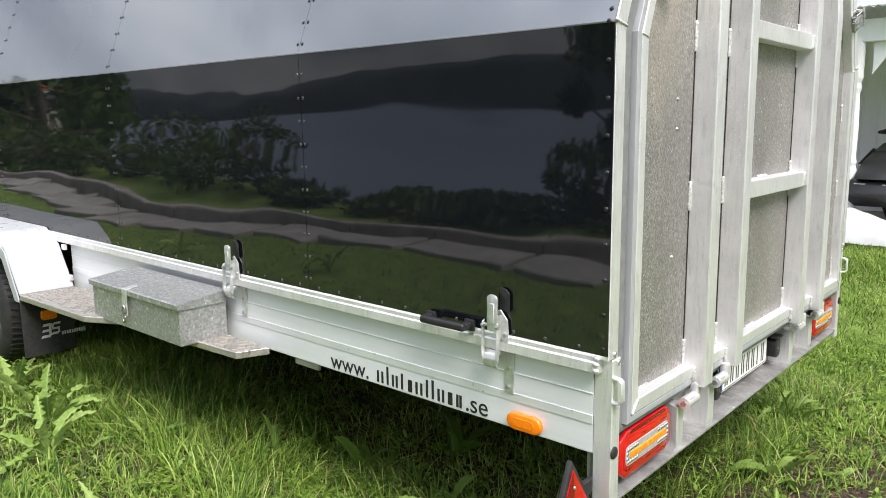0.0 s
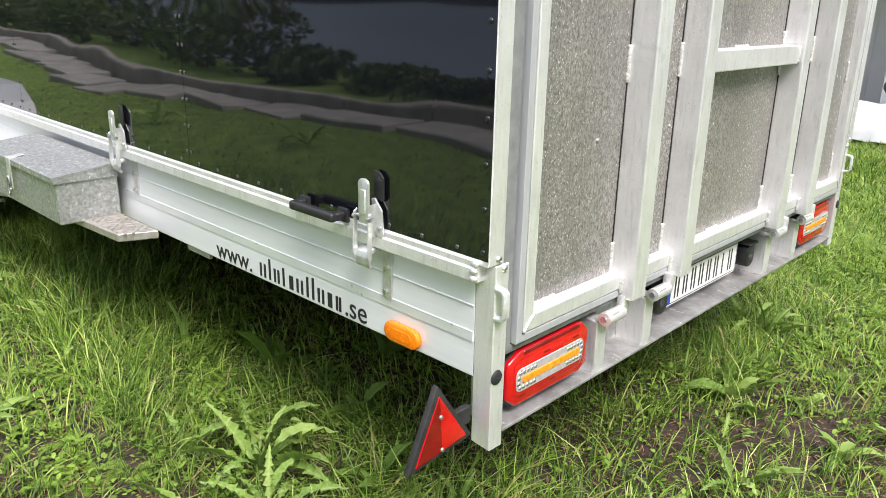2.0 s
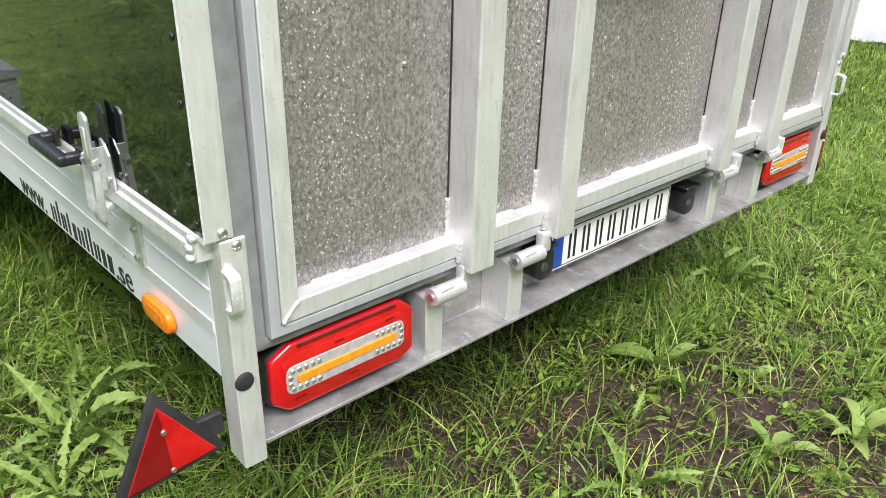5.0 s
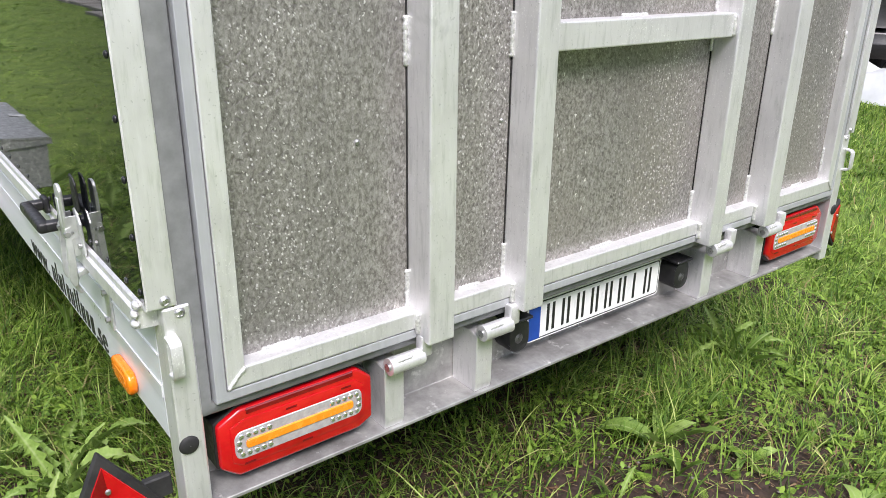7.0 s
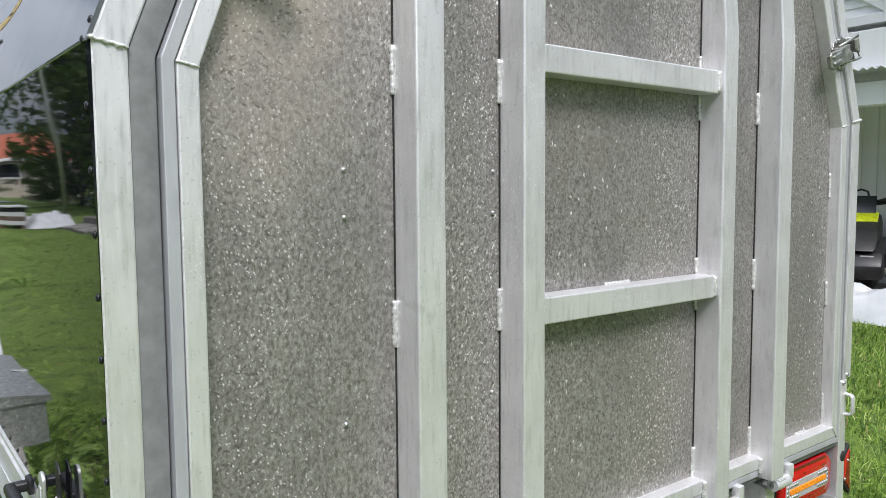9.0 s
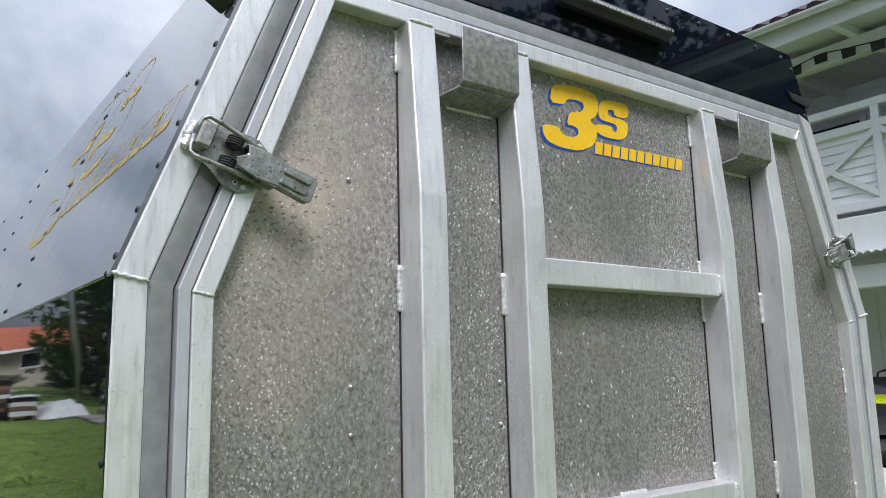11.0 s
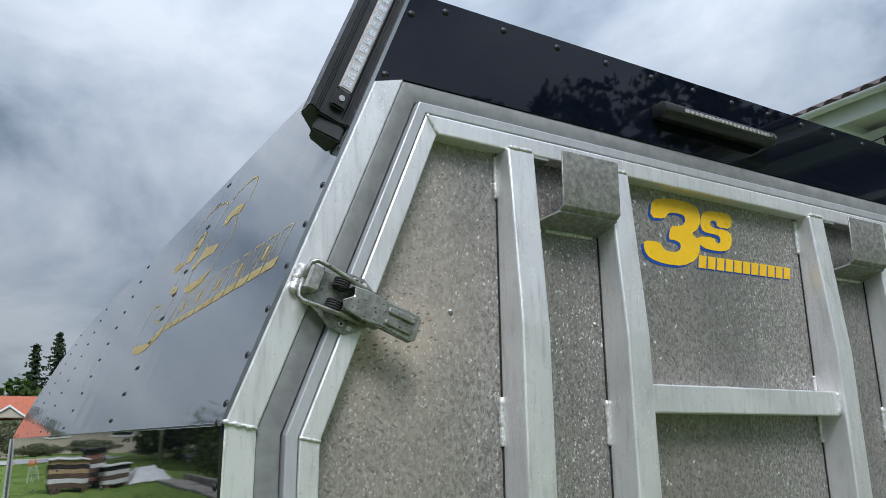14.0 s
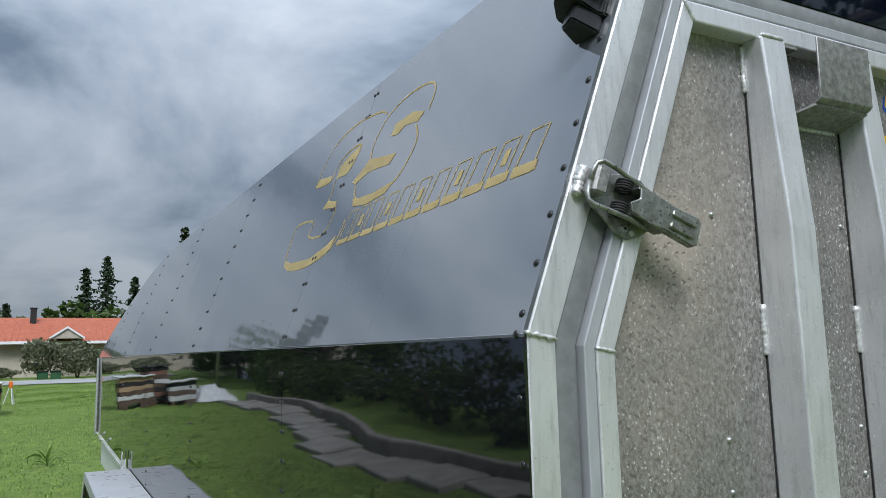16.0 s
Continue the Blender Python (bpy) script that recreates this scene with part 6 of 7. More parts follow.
def yarrow(count, seed):
    """Feathery fronds low between the blades: a bent rib with fine leaflets."""
    rng = np.random.default_rng(seed)
    n0 = count // 7
    cx, cy = rng.uniform(-4.2, 2.4, n0), rng.uniform(-2.4, 4.4, n0)
    k = rng.integers(0, n0, count)
    x, y = cx[k] + rng.normal(size=count) * 0.025, cy[k] + rng.normal(size=count) * 0.025
    ok = off_soil(x, y) & (waves(x + 3.1, y - 1.7) > 0.35)
    x, y = x[ok], y[ok]
    n = len(x)
    z = ground_height(x, y) + 0.01
    a = rng.uniform(0, math.tau, n)
    L, up = rng.uniform(0.05, 0.12, n), rng.uniform(0.35, 0.95, n)
    leaflets = 15
    V = np.empty((n, leaflets * 2, 4, 3))
    for i in range(leaflets):
        f = 0.22 + 0.78 * i / (leaflets - 1)
        px, pz = L * f * (1 - 0.15 * f), L * (up * f - 0.45 * f * f)
        reach = L * 0.17 * math.sin(math.pi * (0.12 + 0.83 * f)) + 0.002
        for j, s in enumerate((-1, 1)):
            for q, (u, v) in enumerate(((-0.0016, 0.0), (0.0016, 0.0), (0.0050, 1.0), (0.0028, 1.0))):
                lx, ly = px + u + 0.3 * reach * v, s * reach * v
                V[:, 2 * i + j, q, 0] = x + np.cos(a) * lx - np.sin(a) * ly
                V[:, 2 * i + j, q, 1] = y + np.sin(a) * lx + np.cos(a) * ly
                V[:, 2 * i + j, q, 2] = z + pz + 0.35 * reach * v
    return stuff_mesh("yarrow", V.reshape(-1, 4, 3), ((0, 1, 2, 3),), "feathery yarrow leaves between the grass", "yarrow", M["yarrow"])


yarrow(15000, 77)


def low_leaves(count, seed):
    """Small oval leaves of clover and ground cover, low between the blades."""
    rng = np.random.default_rng(seed)
    n0 = count // 14
    cx, cy = rng.uniform(-4.0, 2.2, n0), rng.uniform(-2.2, 4.2, n0)
    k = rng.integers(0, n0, count)
    x, y = cx[k] + rng.normal(size=count) * 0.035, cy[k] + rng.normal(size=count) * 0.035
    ok = off_soil(x, y)
    x, y = x[ok], y[ok]
    n = len(x)
    z = ground_height(x, y) + rng.uniform(0.02, 0.075, n)
    a, L = rng.uniform(0, math.tau, n), rng.uniform(0.004, 0.012, n)
    tilt, fold = rng.normal(size=n) * 0.4, rng.uniform(0.1, 0.5, n)
    V = np.empty((n, 6, 3))
    for i, (u, v) in enumerate(((-1, 0), (-0.3, -0.62), (-0.3, 0.62), (0.45, -0.58), (0.45, 0.58), (1.05, 0))):
        V[:, i, 0] = x + np.cos(a) * L * u - np.sin(a) * L * v
        V[:, i, 1] = y + np.sin(a) * L * u + np.cos(a) * L * v
        V[:, i, 2] = z + tilt * L * u + fold * L * abs(v)
    return stuff_mesh("ground_cover", V, ((0, 1, 2), (1, 3, 2), (2, 3, 4), (3, 5, 4)), "small oval leaves low between the grass", "clover", M["yarrow"])


low_leaves(60000, 79)


def litter(count, seed):
    """Withered stalks and leaf scraps on the bare earth."""
    rng = np.random.default_rng(seed)
    x, y = rng.uniform(-2.5, 1.6, count), rng.uniform(-1.2, 3.0, count)
    z = ground_height(x, y) + rng.uniform(0.012, 0.035, count)
    a = rng.uniform(0, math.tau, count)
    L, w = rng.uniform(0.003, 0.018, count), rng.uniform(0.0008, 0.0035, count)
    lift = rng.normal(size=count) * 0.35
    V = np.empty((count, 4, 3))
    for i, (u, v) in enumerate(((-1, -1), (1, -0.6), (1, 0.6), (-1, 1))):
        V[:, i, 0] = x + np.cos(a) * L * u - np.sin(a) * w * v
        V[:, i, 1] = y + np.sin(a) * L * u + np.cos(a) * w * v
        V[:, i, 2] = z + lift * L * u * 0.5
    return stuff_mesh("litter", V, ((0, 1, 2, 3),), "withered stalks and red-brown leaf scraps", "litter", M["litter"])


litter(26000, 78)


def pebbles():
    rng = random.Random(31)
    verts, faces = [], []
    for k in range(160):
        x, y = 0.30 + rng.gauss(0, 0.30), 1.5 + rng.gauss(0, 0.4)
        r = rng.uniform(0.002, 0.006)
        z = ground_height(x, y) + 0.012
        b = len(verts)
        for i in range(6):
            t = i * math.tau / 6
            verts.append((x + r * math.cos(t) * rng.uniform(0.7, 1.2), y + r * math.sin(t) * rng.uniform(0.7, 1.2), z))
        verts += [(x, y, z + r * 0.9), (x, y, z - r * 0.6)]
        for i in range(6):
            faces += [(b + i, b + (i + 1) % 6, b + 6), (b + (i + 1) % 6, b + i, b + 7)]
    tagged(mesh_object("pebbles", verts, faces, M["slab"], None, "", True), "small pale pebbles on the bare earth", "pebbles", "", "stuff")


pebbles()


def leaf_mesh(length, width, lobed, seed, droop):
    """One leaf with a folded midrib; its stalk at the origin, growing along x and then bending down."""
    rng = random.Random(seed)
    verts, faces = [], []
    n = 24 if lobed else 12
    for i in range(n + 1):
        f = i / n
        edge = [1.0, 1.0]
        if lobed:
            w = width * (0.16 + 0.84 * math.sin(math.pi * min(0.10 + 0.86 * f ** 0.9, 1)) ** 0.9) * (0.22 + 0.78 * min(f / 0.45, 1.0))
            edge = [(1.0 if i % 3 == 1 else 0.72 if i % 3 else 0.36) * rng.uniform(0.75, 1.15) for _ in (0, 1)]
        else:
            w = width * (math.sin(math.pi * f ** 0.75) ** 0.8 if 0 < f < 1 else 0.06)
        x = length * f * (1 - 0.22 * f * droop)
        z = length * (0.62 * f - 0.60 * droop * f * f)
        tw = 0.15 * math.sin(f * 5 + seed)
        wave = 0.05 * w * math.sin(f * 22 + seed)
        back = -0.020 * (i % 3) if lobed else 0
        verts += [(x + back, w / 2 * edge[0], z + w * (0.26 + tw) + wave), (x, 0, z), (x + back, -w / 2 * edge[1], z + w * (0.26 - tw) - wave)]
        if i:
            a = 3 * (i - 1)
            faces += [(a, a + 1, a + 4, a + 3), (a + 1, a + 2, a + 5, a + 4)]
    m = bpy.data.meshes.new("leaf")
    m.from_pydata(verts, [], faces)
    m.shade_smooth()
    return m


LEAVES = {}


def weed(x, y, size, leaves, kind, seed, name="weed", label=""):
    rng = random.Random(seed)
    z = ground_height(x, y)
    home = thing(name, label, "weed", (x, y, z), "weeds in the grass")
    for i in range(leaves):
        key = (kind, i % 4)
        if key not in LEAVES:
            LEAVES[key] = leaf_mesh(1.0, {"lobed": 0.17, "broad": 0.26, "tongue": 0.11, "plain": 0.25}[kind], kind == "lobed", i % 4 + 3, 0.55 + 0.28 * (i % 4))
            LEAVES[key].materials.append(M["weed"] if kind in ("lobed", "plain") else M["dock"])
        ob = new("leaf", LEAVES[key])
        s = size * rng.uniform(0.7, 1.15)
        ob.matrix_basis = Matrix.Translation((x, y, z)) @ pose(0, 0, 0, rng.uniform(-25, 25), rng.uniform(-42, -2) if kind != "tongue" else rng.uniform(-62, -15), 360 * i / leaves + rng.uniform(-25, 25)) @ Matrix.Scale(s, 4)
        adopt(ob, home)
    return home


DANDELION = "leafy dandelion rosette among the grass"
DOCK = "broad-leaved dock plant under the trailer's edge"
for _i, (_x, _y, _s, _n, _k) in enumerate((
        (-2.33, -0.55, 0.34, 8, "lobed"), (-2.65, -0.43, 0.42, 10, "lobed"), (-3.15, -0.42, 0.40, 9, "lobed"), (-2.15, -0.20, 0.22, 6, "lobed"), (-1.79, -0.18, 0.26, 7, "lobed"), (-1.70, 0.14, 0.24, 5, "tongue"), (-4.07, -0.09, 0.30, 7, "lobed"),
        (-0.85, 0.34, 0.24, 5, "broad"), (-1.15, 0.70, 0.30, 5, "broad"), (-0.50, 0.14, 0.24, 5, "broad"), (-0.30, 0.26, 0.18, 4, "tongue"), (-1.30, 0.30, 0.26, 5, "broad"),
        (-0.83, -0.07, 0.33, 13, "lobed"), (-0.64, -0.16, 0.26, 9, "lobed"), (-0.98, 0.02, 0.26, 8, "lobed"), (-1.06, -0.19, 0.22, 7, "lobed"), (0.23, 0.93, 0.24, 7, "lobed"), (0.41, 1.34, 0.15, 9, "plain"), (-0.02, 1.46, 0.25, 5, "plain"), (0.19, 1.62, 0.12, 4, "plain"), (0.10, 1.40, 0.15, 3, "broad"),
        (-0.22, 2.15, 0.30, 9, "lobed"), (-0.16, 2.10, 0.26, 6, "tongue"), (-0.03, 1.71, 0.22, 5, "tongue"), (0.42, 1.79, 0.15, 6, "lobed"), (0.53, 1.60, 0.20, 7, "plain"),
        (0.55, 2.30, 0.22, 6, "lobed"), (0.25, 2.75, 0.18, 6, "lobed"), (-1.6, -0.62, 0.26, 7, "lobed"), (-2.9, -0.75, 0.30, 7, "lobed"), (-0.35, -0.30, 0.16, 6, "plain"),
        (-11.1, -0.6, 0.45, 9, "lobed"), (-9.5, -1.5, 0.40, 8, "lobed"), (-0.66, -0.32, 0.28, 6, "lobed"), (0.42, 0.62, 0.20, 6, "lobed"), (-6.0, -2.4, 0.35, 8, "lobed"), (-4.2, -2.8, 0.35, 8, "lobed"))):
    weed(_x, _y, _s, _n, _k, 40 + _i, "dock" if _k == "broad" else "weed", {"broad": DOCK, "lobed": DANDELION, "tongue": "upright tuft of long narrow leaves", "plain": "plantain tuft with plain pointed leaves"}[_k])
_rng = random.Random(9)
for _i in range(34):
    # small tufts strewn over the lawn
    _x, _y = _rng.uniform(-3.6, 1.4), _rng.choice((_rng.uniform(-1.9, -0.15), _rng.uniform(0.4, 3.6)))
    if _x < 0.05 and _y > 0:
        _x = _rng.uniform(0.1, 1.4)
    weed(_x, _y, _rng.uniform(0.10, 0.22), _rng.randint(4, 7), _rng.choice(("lobed", "lobed", "plain")), 120 + _i, "weed", "small leafy weed among the grass")


# ---- trees ----


def quads_mesh(name, centres, sizes, rng, material, flat=0.0):
    """Many small leaf quads as one mesh."""
    n = len(centres)
    c = np.asarray(centres)
    u = rng.normal(size=(n, 3))
    u /= np.linalg.norm(u, axis=1)[:, None]
    v = np.cross(u, rng.normal(size=(n, 3)))
    v /= np.linalg.norm(v, axis=1)[:, None]
    s = np.asarray(sizes)[:, None]
    V = np.stack([c - u * s - v * s * 0.1, c + v * s * 0.55, c + u * s + v * s * 0.1, c - v * s * 0.55], 1)
    base = np.arange(n)[:, None] * 4
    mesh = bpy.data.meshes.new(name)
    mesh.from_pydata(V.reshape(-1, 3).tolist(), [], (base + np.array([[0, 1, 2, 3]])).tolist())
    mesh.materials.append(material)
    return mesh


def broadleaf(x, y, h, r, seed, material, leaves=3200, size=0.16, name="tree", label="leafy broad-crowned tree", thin=1.0, low=0.25):
    rng = np.random.default_rng(seed)
    z = ground_height(x, y)
    home = thing(name, label, "tree", (x, y, z))
    bm = bmesh.new()
    tube(bm, [(x + 0.12 * math.sin(i * 1.3 + seed), y + 0.10 * math.cos(i * 1.1 + seed), z - 0.1 + h * 0.8 * i / 6) for i in range(7)], [h * 0.022 * (1 - 0.13 * i) for i in range(7)], 8)
    clumps = []
    for i in range(11):
        a = i * 2.4 + seed
        f = low + (1 - low) * (i + 0.5) / 11
        rr = r * (0.35 + 0.65 * math.sin(math.pi * min(0.15 + 0.85 * (1 - (f - low) / (1 - low)), 1.0) * 0.62)) * 0.72
        p = Vector((x + rr * math.cos(a), y + rr * math.sin(a), z + h * f))
        clumps.append((p, r * rng.uniform(0.30, 0.52)))
        tube(bm, [(x, y, z + h * f * 0.72), tuple((Vector((x, y, z + h * f * 0.8)) + p) / 2), tuple(p)], [h * 0.008, h * 0.005, h * 0.002], 5)
    part("trunk", bm, M["bark"], home, smooth=180)
    pick = rng.integers(0, len(clumps), leaves)
    off = rng.normal(size=(leaves, 3))
    off /= np.linalg.norm(off, axis=1)[:, None]
    off *= (rng.uniform(0.25, 1.0, leaves) ** 0.5)[:, None]
    c = np.array([clumps[k][0] for k in pick]) + off * np.array([clumps[k][1] for k in pick])[:, None] * np.array([[1, 1, 0.8]])
    ob = new("crown", quads_mesh("crown", c, size * rng.uniform(0.5, 1.3, leaves), rng, material))
    adopt(ob, home)
    return home


def spruce(x, y, h, r, seed, material=None, label="tall dark spruce beyond the lawn"):
    rng = np.random.default_rng(seed)
    z = ground_height(x, y)
    home = thing("spruce", label, "tree", (x, y, z))
    part("trunk", rodded((x, y, z - 0.2), (x, y, z + h * 0.97), h * 0.016, 0.02, 7), M["bark"], home, smooth=180)
    c, s = [], []
    whorls = 26
    for i in range(whorls):
        f = 0.10 + 0.89 * i / (whorls - 1)
        reach = r * (1 - f) ** 0.8 * rng.uniform(0.75, 1.15) + 0.10
        for b in range(7):
            a = rng.uniform(0, math.tau)
            L = reach * rng.uniform(0.55, 1.15)
            for k in range(9):
                g = (k + 1) / 9
                c.append((x + L * g * math.cos(a) + rng.normal() * 0.10, y + L * g * math.sin(a) + rng.normal() * 0.10, z + h * f - L * 0.32 * g + 0.10 * L * g * g + rng.normal() * 0.06))
                s.append(0.24 * (1.15 - 0.5 * g) * (0.6 + h / 25))
    ob = new("crown", quads_mesh("crown", c, s, rng, material or M["spruce"]))
    adopt(ob, home)
    return home


def shrub(x, y, h, r, seed, label="rounded garden shrub", leaves=1500, material=None, size=0.075):
    rng = np.random.default_rng(seed)
    z = ground_height(x, y)
    home = thing("shrub", label, "shrub", (x, y, z))
    bm = bmesh.new()
    for i in range(6):
        a = i * 1.05 + seed
        tube(bm, [(x + 0.05 * math.cos(a), y + 0.05 * math.sin(a), z - 0.05), (x + 0.25 * r * math.cos(a), y + 0.25 * r * math.sin(a), z + 0.45 * h), (x + 0.6 * r * math.cos(a), y + 0.6 * r * math.sin(a), z + 0.8 * h)], [0.03, 0.02, 0.006], 5)
    part("stems", bm, M["bark"], home, smooth=180)
    off = rng.normal(size=(leaves, 3))
    off /= np.linalg.norm(off, axis=1)[:, None]
    bumps = 1 + 0.22 * np.sin(off[:, 0] * 5 + seed) * np.cos(off[:, 1] * 6) + 0.15 * np.sin(off[:, 2] * 7 + seed)
    off *= (rng.uniform(0.3, 1, leaves) ** 0.45 * bumps)[:, None]
    c = np.array([[x, y, z + 0.52 * h]]) + off * np.array([[r, r, 0.5 * h]])
    ob = new("crown", quads_mesh("crown", c, size * rng.uniform(0.6, 1.4, leaves), rng, material or M["shrub"]))
    adopt(ob, home)
    return home


def make_woods():
    rng = random.Random(8)
    # low wooded hills on the lake's far shore
    verts, faces = [], []
    for i in range(241):
        x = -900 + i * 6.5
        h = 21.0 + 6.0 * noise.noise(Vector((x * 0.008, 0.3, 0))) + 2.5 * noise.noise(Vector((x * 0.03, 2.0, 0))) + 1.2 * abs(noise.noise(Vector((x * 0.15, 5.0, 0))))
        verts += [(x, -338, -1.0), (x + 1.5, -350 - 6 * noise.noise(Vector((x * 0.02, 1, 0))), h * 0.6), (x, -372, h), (x, -420, -1.0)]
        if i:
            a = 4 * (i - 1)
            faces += [(a + k, a + k + 1, a + k + 5, a + k + 4) for k in range(3)]
    tagged(mesh_object("far_hills", verts, faces, M["hills"], None, "", True), "low dark wooded hills across the lake", "hills", "", "structure")
    # nearer trees that stand in the panels' mirror
    broadleaf(-23.5, -8.6, 6.5, 2.8, 31, M["birch"], 3600, 0.15, label="leafy garden tree by the retaining wall", low=0.14)
    broadleaf(-27.0, -9.6, 7.5, 3.2, 32, M["birch"], 3600, 0.17, label="leafy garden tree by the retaining wall", low=0.12)
    spruce(-29.0, -9.2, 10, 2.8, 33, None, "dark spruce behind the retaining wall")
    broadleaf(-31.0, -8.0, 7.0, 3.2, 34, M["birch"], 3000, 0.18, label="leafy garden tree by the retaining wall", low=0.12)
    spruce(-35.5, -8.6, 11, 3.0, 36, None, "dark spruce behind the retaining wall")
    broadleaf(-3.30, -6.6, 2.75, 0.80, 35, M["birch"], 5000, 0.060, label="slender young birch behind the retaining wall", low=0.06)
    # trees behind the red-roofed house
    spruce(-74, 1.77, 9.1, 2.6, 41)
    spruce(-76, 3.6, 10.5, 2.8, 42)
    spruce(-66, 9.06, 13.1, 2.2, 43)
    spruce(-74, 5.9, 8.8, 2.2, 45)
    spruce(-80, -4.7, 6.3, 1.5, 44)
    for k in range(15):
        y = -34 + k * 3.1
        broadleaf(-72 - 3 * rng.random(), y, 4.3 + 1.3 * rng.random(), 2.2, 60 + k, M["birch"], 900, 0.34, label="leafy tree behind the house", low=0.10)
    for k in range(8):
        broadleaf(-60 + k * 5, 22 + 3 * rng.random(), 7 + 2 * rng.random(), 3, 90 + k, M["birch"], 900, 0.36, label="leafy tree beyond the lawn", low=0.12)
    # trees behind the walk, mirrored in the fascia
    broadleaf(11.5, 17.5, 11.5, 3.0, 71, M["birch"], 1500, 0.20, label="airy birch across the yard", low=0.25)
    broadleaf(14.0, 12.0, 11.0, 3.2, 72, M["birch"], 2600, 0.22, label="leafy tree across the yard", low=0.2)
    broadleaf(7.5, 20.5, 12.5, 2.8, 73, M["birch"], 1200, 0.20, label="airy birch across the yard", low=0.3)
    broadleaf(9.0, 12.5, 9.5, 2.6, 77, M["birch"], 3000, 0.16, label="leafy tree across the yard", low=0.2)
    broadleaf(6.8, 14.5, 10.0, 2.2, 78, M["birch"], 1800, 0.15, label="airy birch across the yard", low=0.25)
    broadleaf(11.0, 9.0, 8.5, 2.4, 79, M["birch"], 2600, 0.16, label="leafy tree across the yard", low=0.2)
    spruce(17.0, 16.0, 13.0, 2.6, 74, None, "tall spruce across the yard")
    broadleaf(20.0, 4.0, 9.0, 3.2, 75, M["birch"], 2400, 0.22, label="leafy tree across the yard", low=0.15)
    broadleaf(19.0, -6.0, 9.0, 3.4, 76, M["birch"], 2400, 0.22, label="leafy tree across the yard", low=0.15)
    # behind the white house
    broadleaf(-10.3, 26.0, 14.8, 1.7, 51, M["birch"], 900, 0.22, label="thin half-bare birch behind the house", low=0.55)
    broadleaf(-3.0, 30.0, 10.5, 2.6, 52, M["birch"], 1600, 0.22, label="leafy tree behind the house", low=0.3)


make_woods()

# ---- garden on the near side, mirrored in the panels ----


def make_garden():
    rng = random.Random(14)
    path = thing("slab_path", "row of uneven pale concrete slabs along a low wall", "path", (-6, -4.5, 0.3), "", "structure")
    wall = thing("retaining_wall", "low weathered stone retaining wall", "wall", (-6, -5.3, 0.3), "", "structure")
    x = 5.0

    def bow(x):
        """The path swings towards the trailer half-way along."""
        f = min(max((-x) / 8.0, 0.0), 1.0) * min(max((15.0 + x) / 6.0, 0.0), 1.0)
        return 0.06 + 1.10 * f + 0.06 * math.sin(x * 0.55) + 0.04 * math.sin(x * 1.3)
    while x > -20.0:
        L = rng.uniform(0.85, 1.25)
        wob = bow(x)
        z = ground_height(x - L / 2, -4.6)
        bm = bmesh.new()
        d0, d1 = rng.uniform(-0.08, 0.08), rng.uniform(-0.08, 0.08)
        prism(bm, [(x - L + 0.03, -4.28 + wob + d0), (x - 0.03, -4.28 + wob + d1), (x - 0.02, -4.92 + wob), (x - L + 0.02, -4.92 + wob)], "z", z - 0.05, z + 0.055 + rng.uniform(-0.012, 0.02), 0.012)
        for v in bm.verts:
            v.co.z += ground_height(v.co.x, -4.6) - z + 0.10 * (v.co.x - x + L / 2) * d0
        part("slab", bm, M["slab"], path)
        bm = bmesh.new()
        h = 0.21 + rng.uniform(-0.006, 0.006)
        prism(bm, [(x - L + 0.004, -4.98 + wob), (x - 0.004, -4.98 + wob), (x - 0.006, -5.12 + wob), (x - L + 0.006, -5.12 + wob)], "z", z - 0.1, z + h, 0.03, 2)
        for v in bm.verts:
            v.co.z += ground_height(v.co.x, -5.2) - z
            v.co.y += bow(v.co.x) - wob
        part("stone", bm, M["kerb"], wall)
        x -= L
    for i in range(17):
        px = 2.0 - i * 1.45 + rng.uniform(-0.3, 0.3)
        tall = rng.uniform(0.30, 0.45) if px > -9 else rng.uniform(0.6, 1.3)
        shrub(px, -6.1 + rng.uniform(-0.3, 0.3), tall, rng.uniform(0.6, 0.9), 200 + i, "low dark shrub behind the retaining wall", 900, M["shrub"] if i % 3 else M["birch"], 0.06)
    # the lake below the garden
    verts = [(x, y, -0.80) for x in (-900, -40, 40, 700) for y in (-9.5, -60, -339)]
    faces = [(i * 3 + j, i * 3 + j + 1, i * 3 + j + 4, i * 3 + j + 3) for i in range(3) for j in range(2)]
    tagged(mesh_object("lake", verts, faces, M["water"], None, "", True), "wide grey lake below the garden", "lake", "", "structure")
    # a street lamp on the lawn's far edge
    z = ground_height(-26, -5.6)
    lamp = thing("street_lamp", "grey street lamp with a flat head", "street lamp", (-26, -5.6, z))
    part("pole", tube(bmesh.new(), [(-26, -5.6, z - 0.1), (-26, -5.6, z + 3.5), (-26.0, -5.5, z + 4.6), (-26.0, -5.1, z + 4.9)], [0.07, 0.05, 0.04, 0.035], 10), M["zinc"], lamp, smooth=180)
    part("lamp_head", boxed(-26.12, -25.88, -5.15, -4.45, z + 4.86, z + 4.95, 0.02), M["gutter"], lamp)


make_garden()


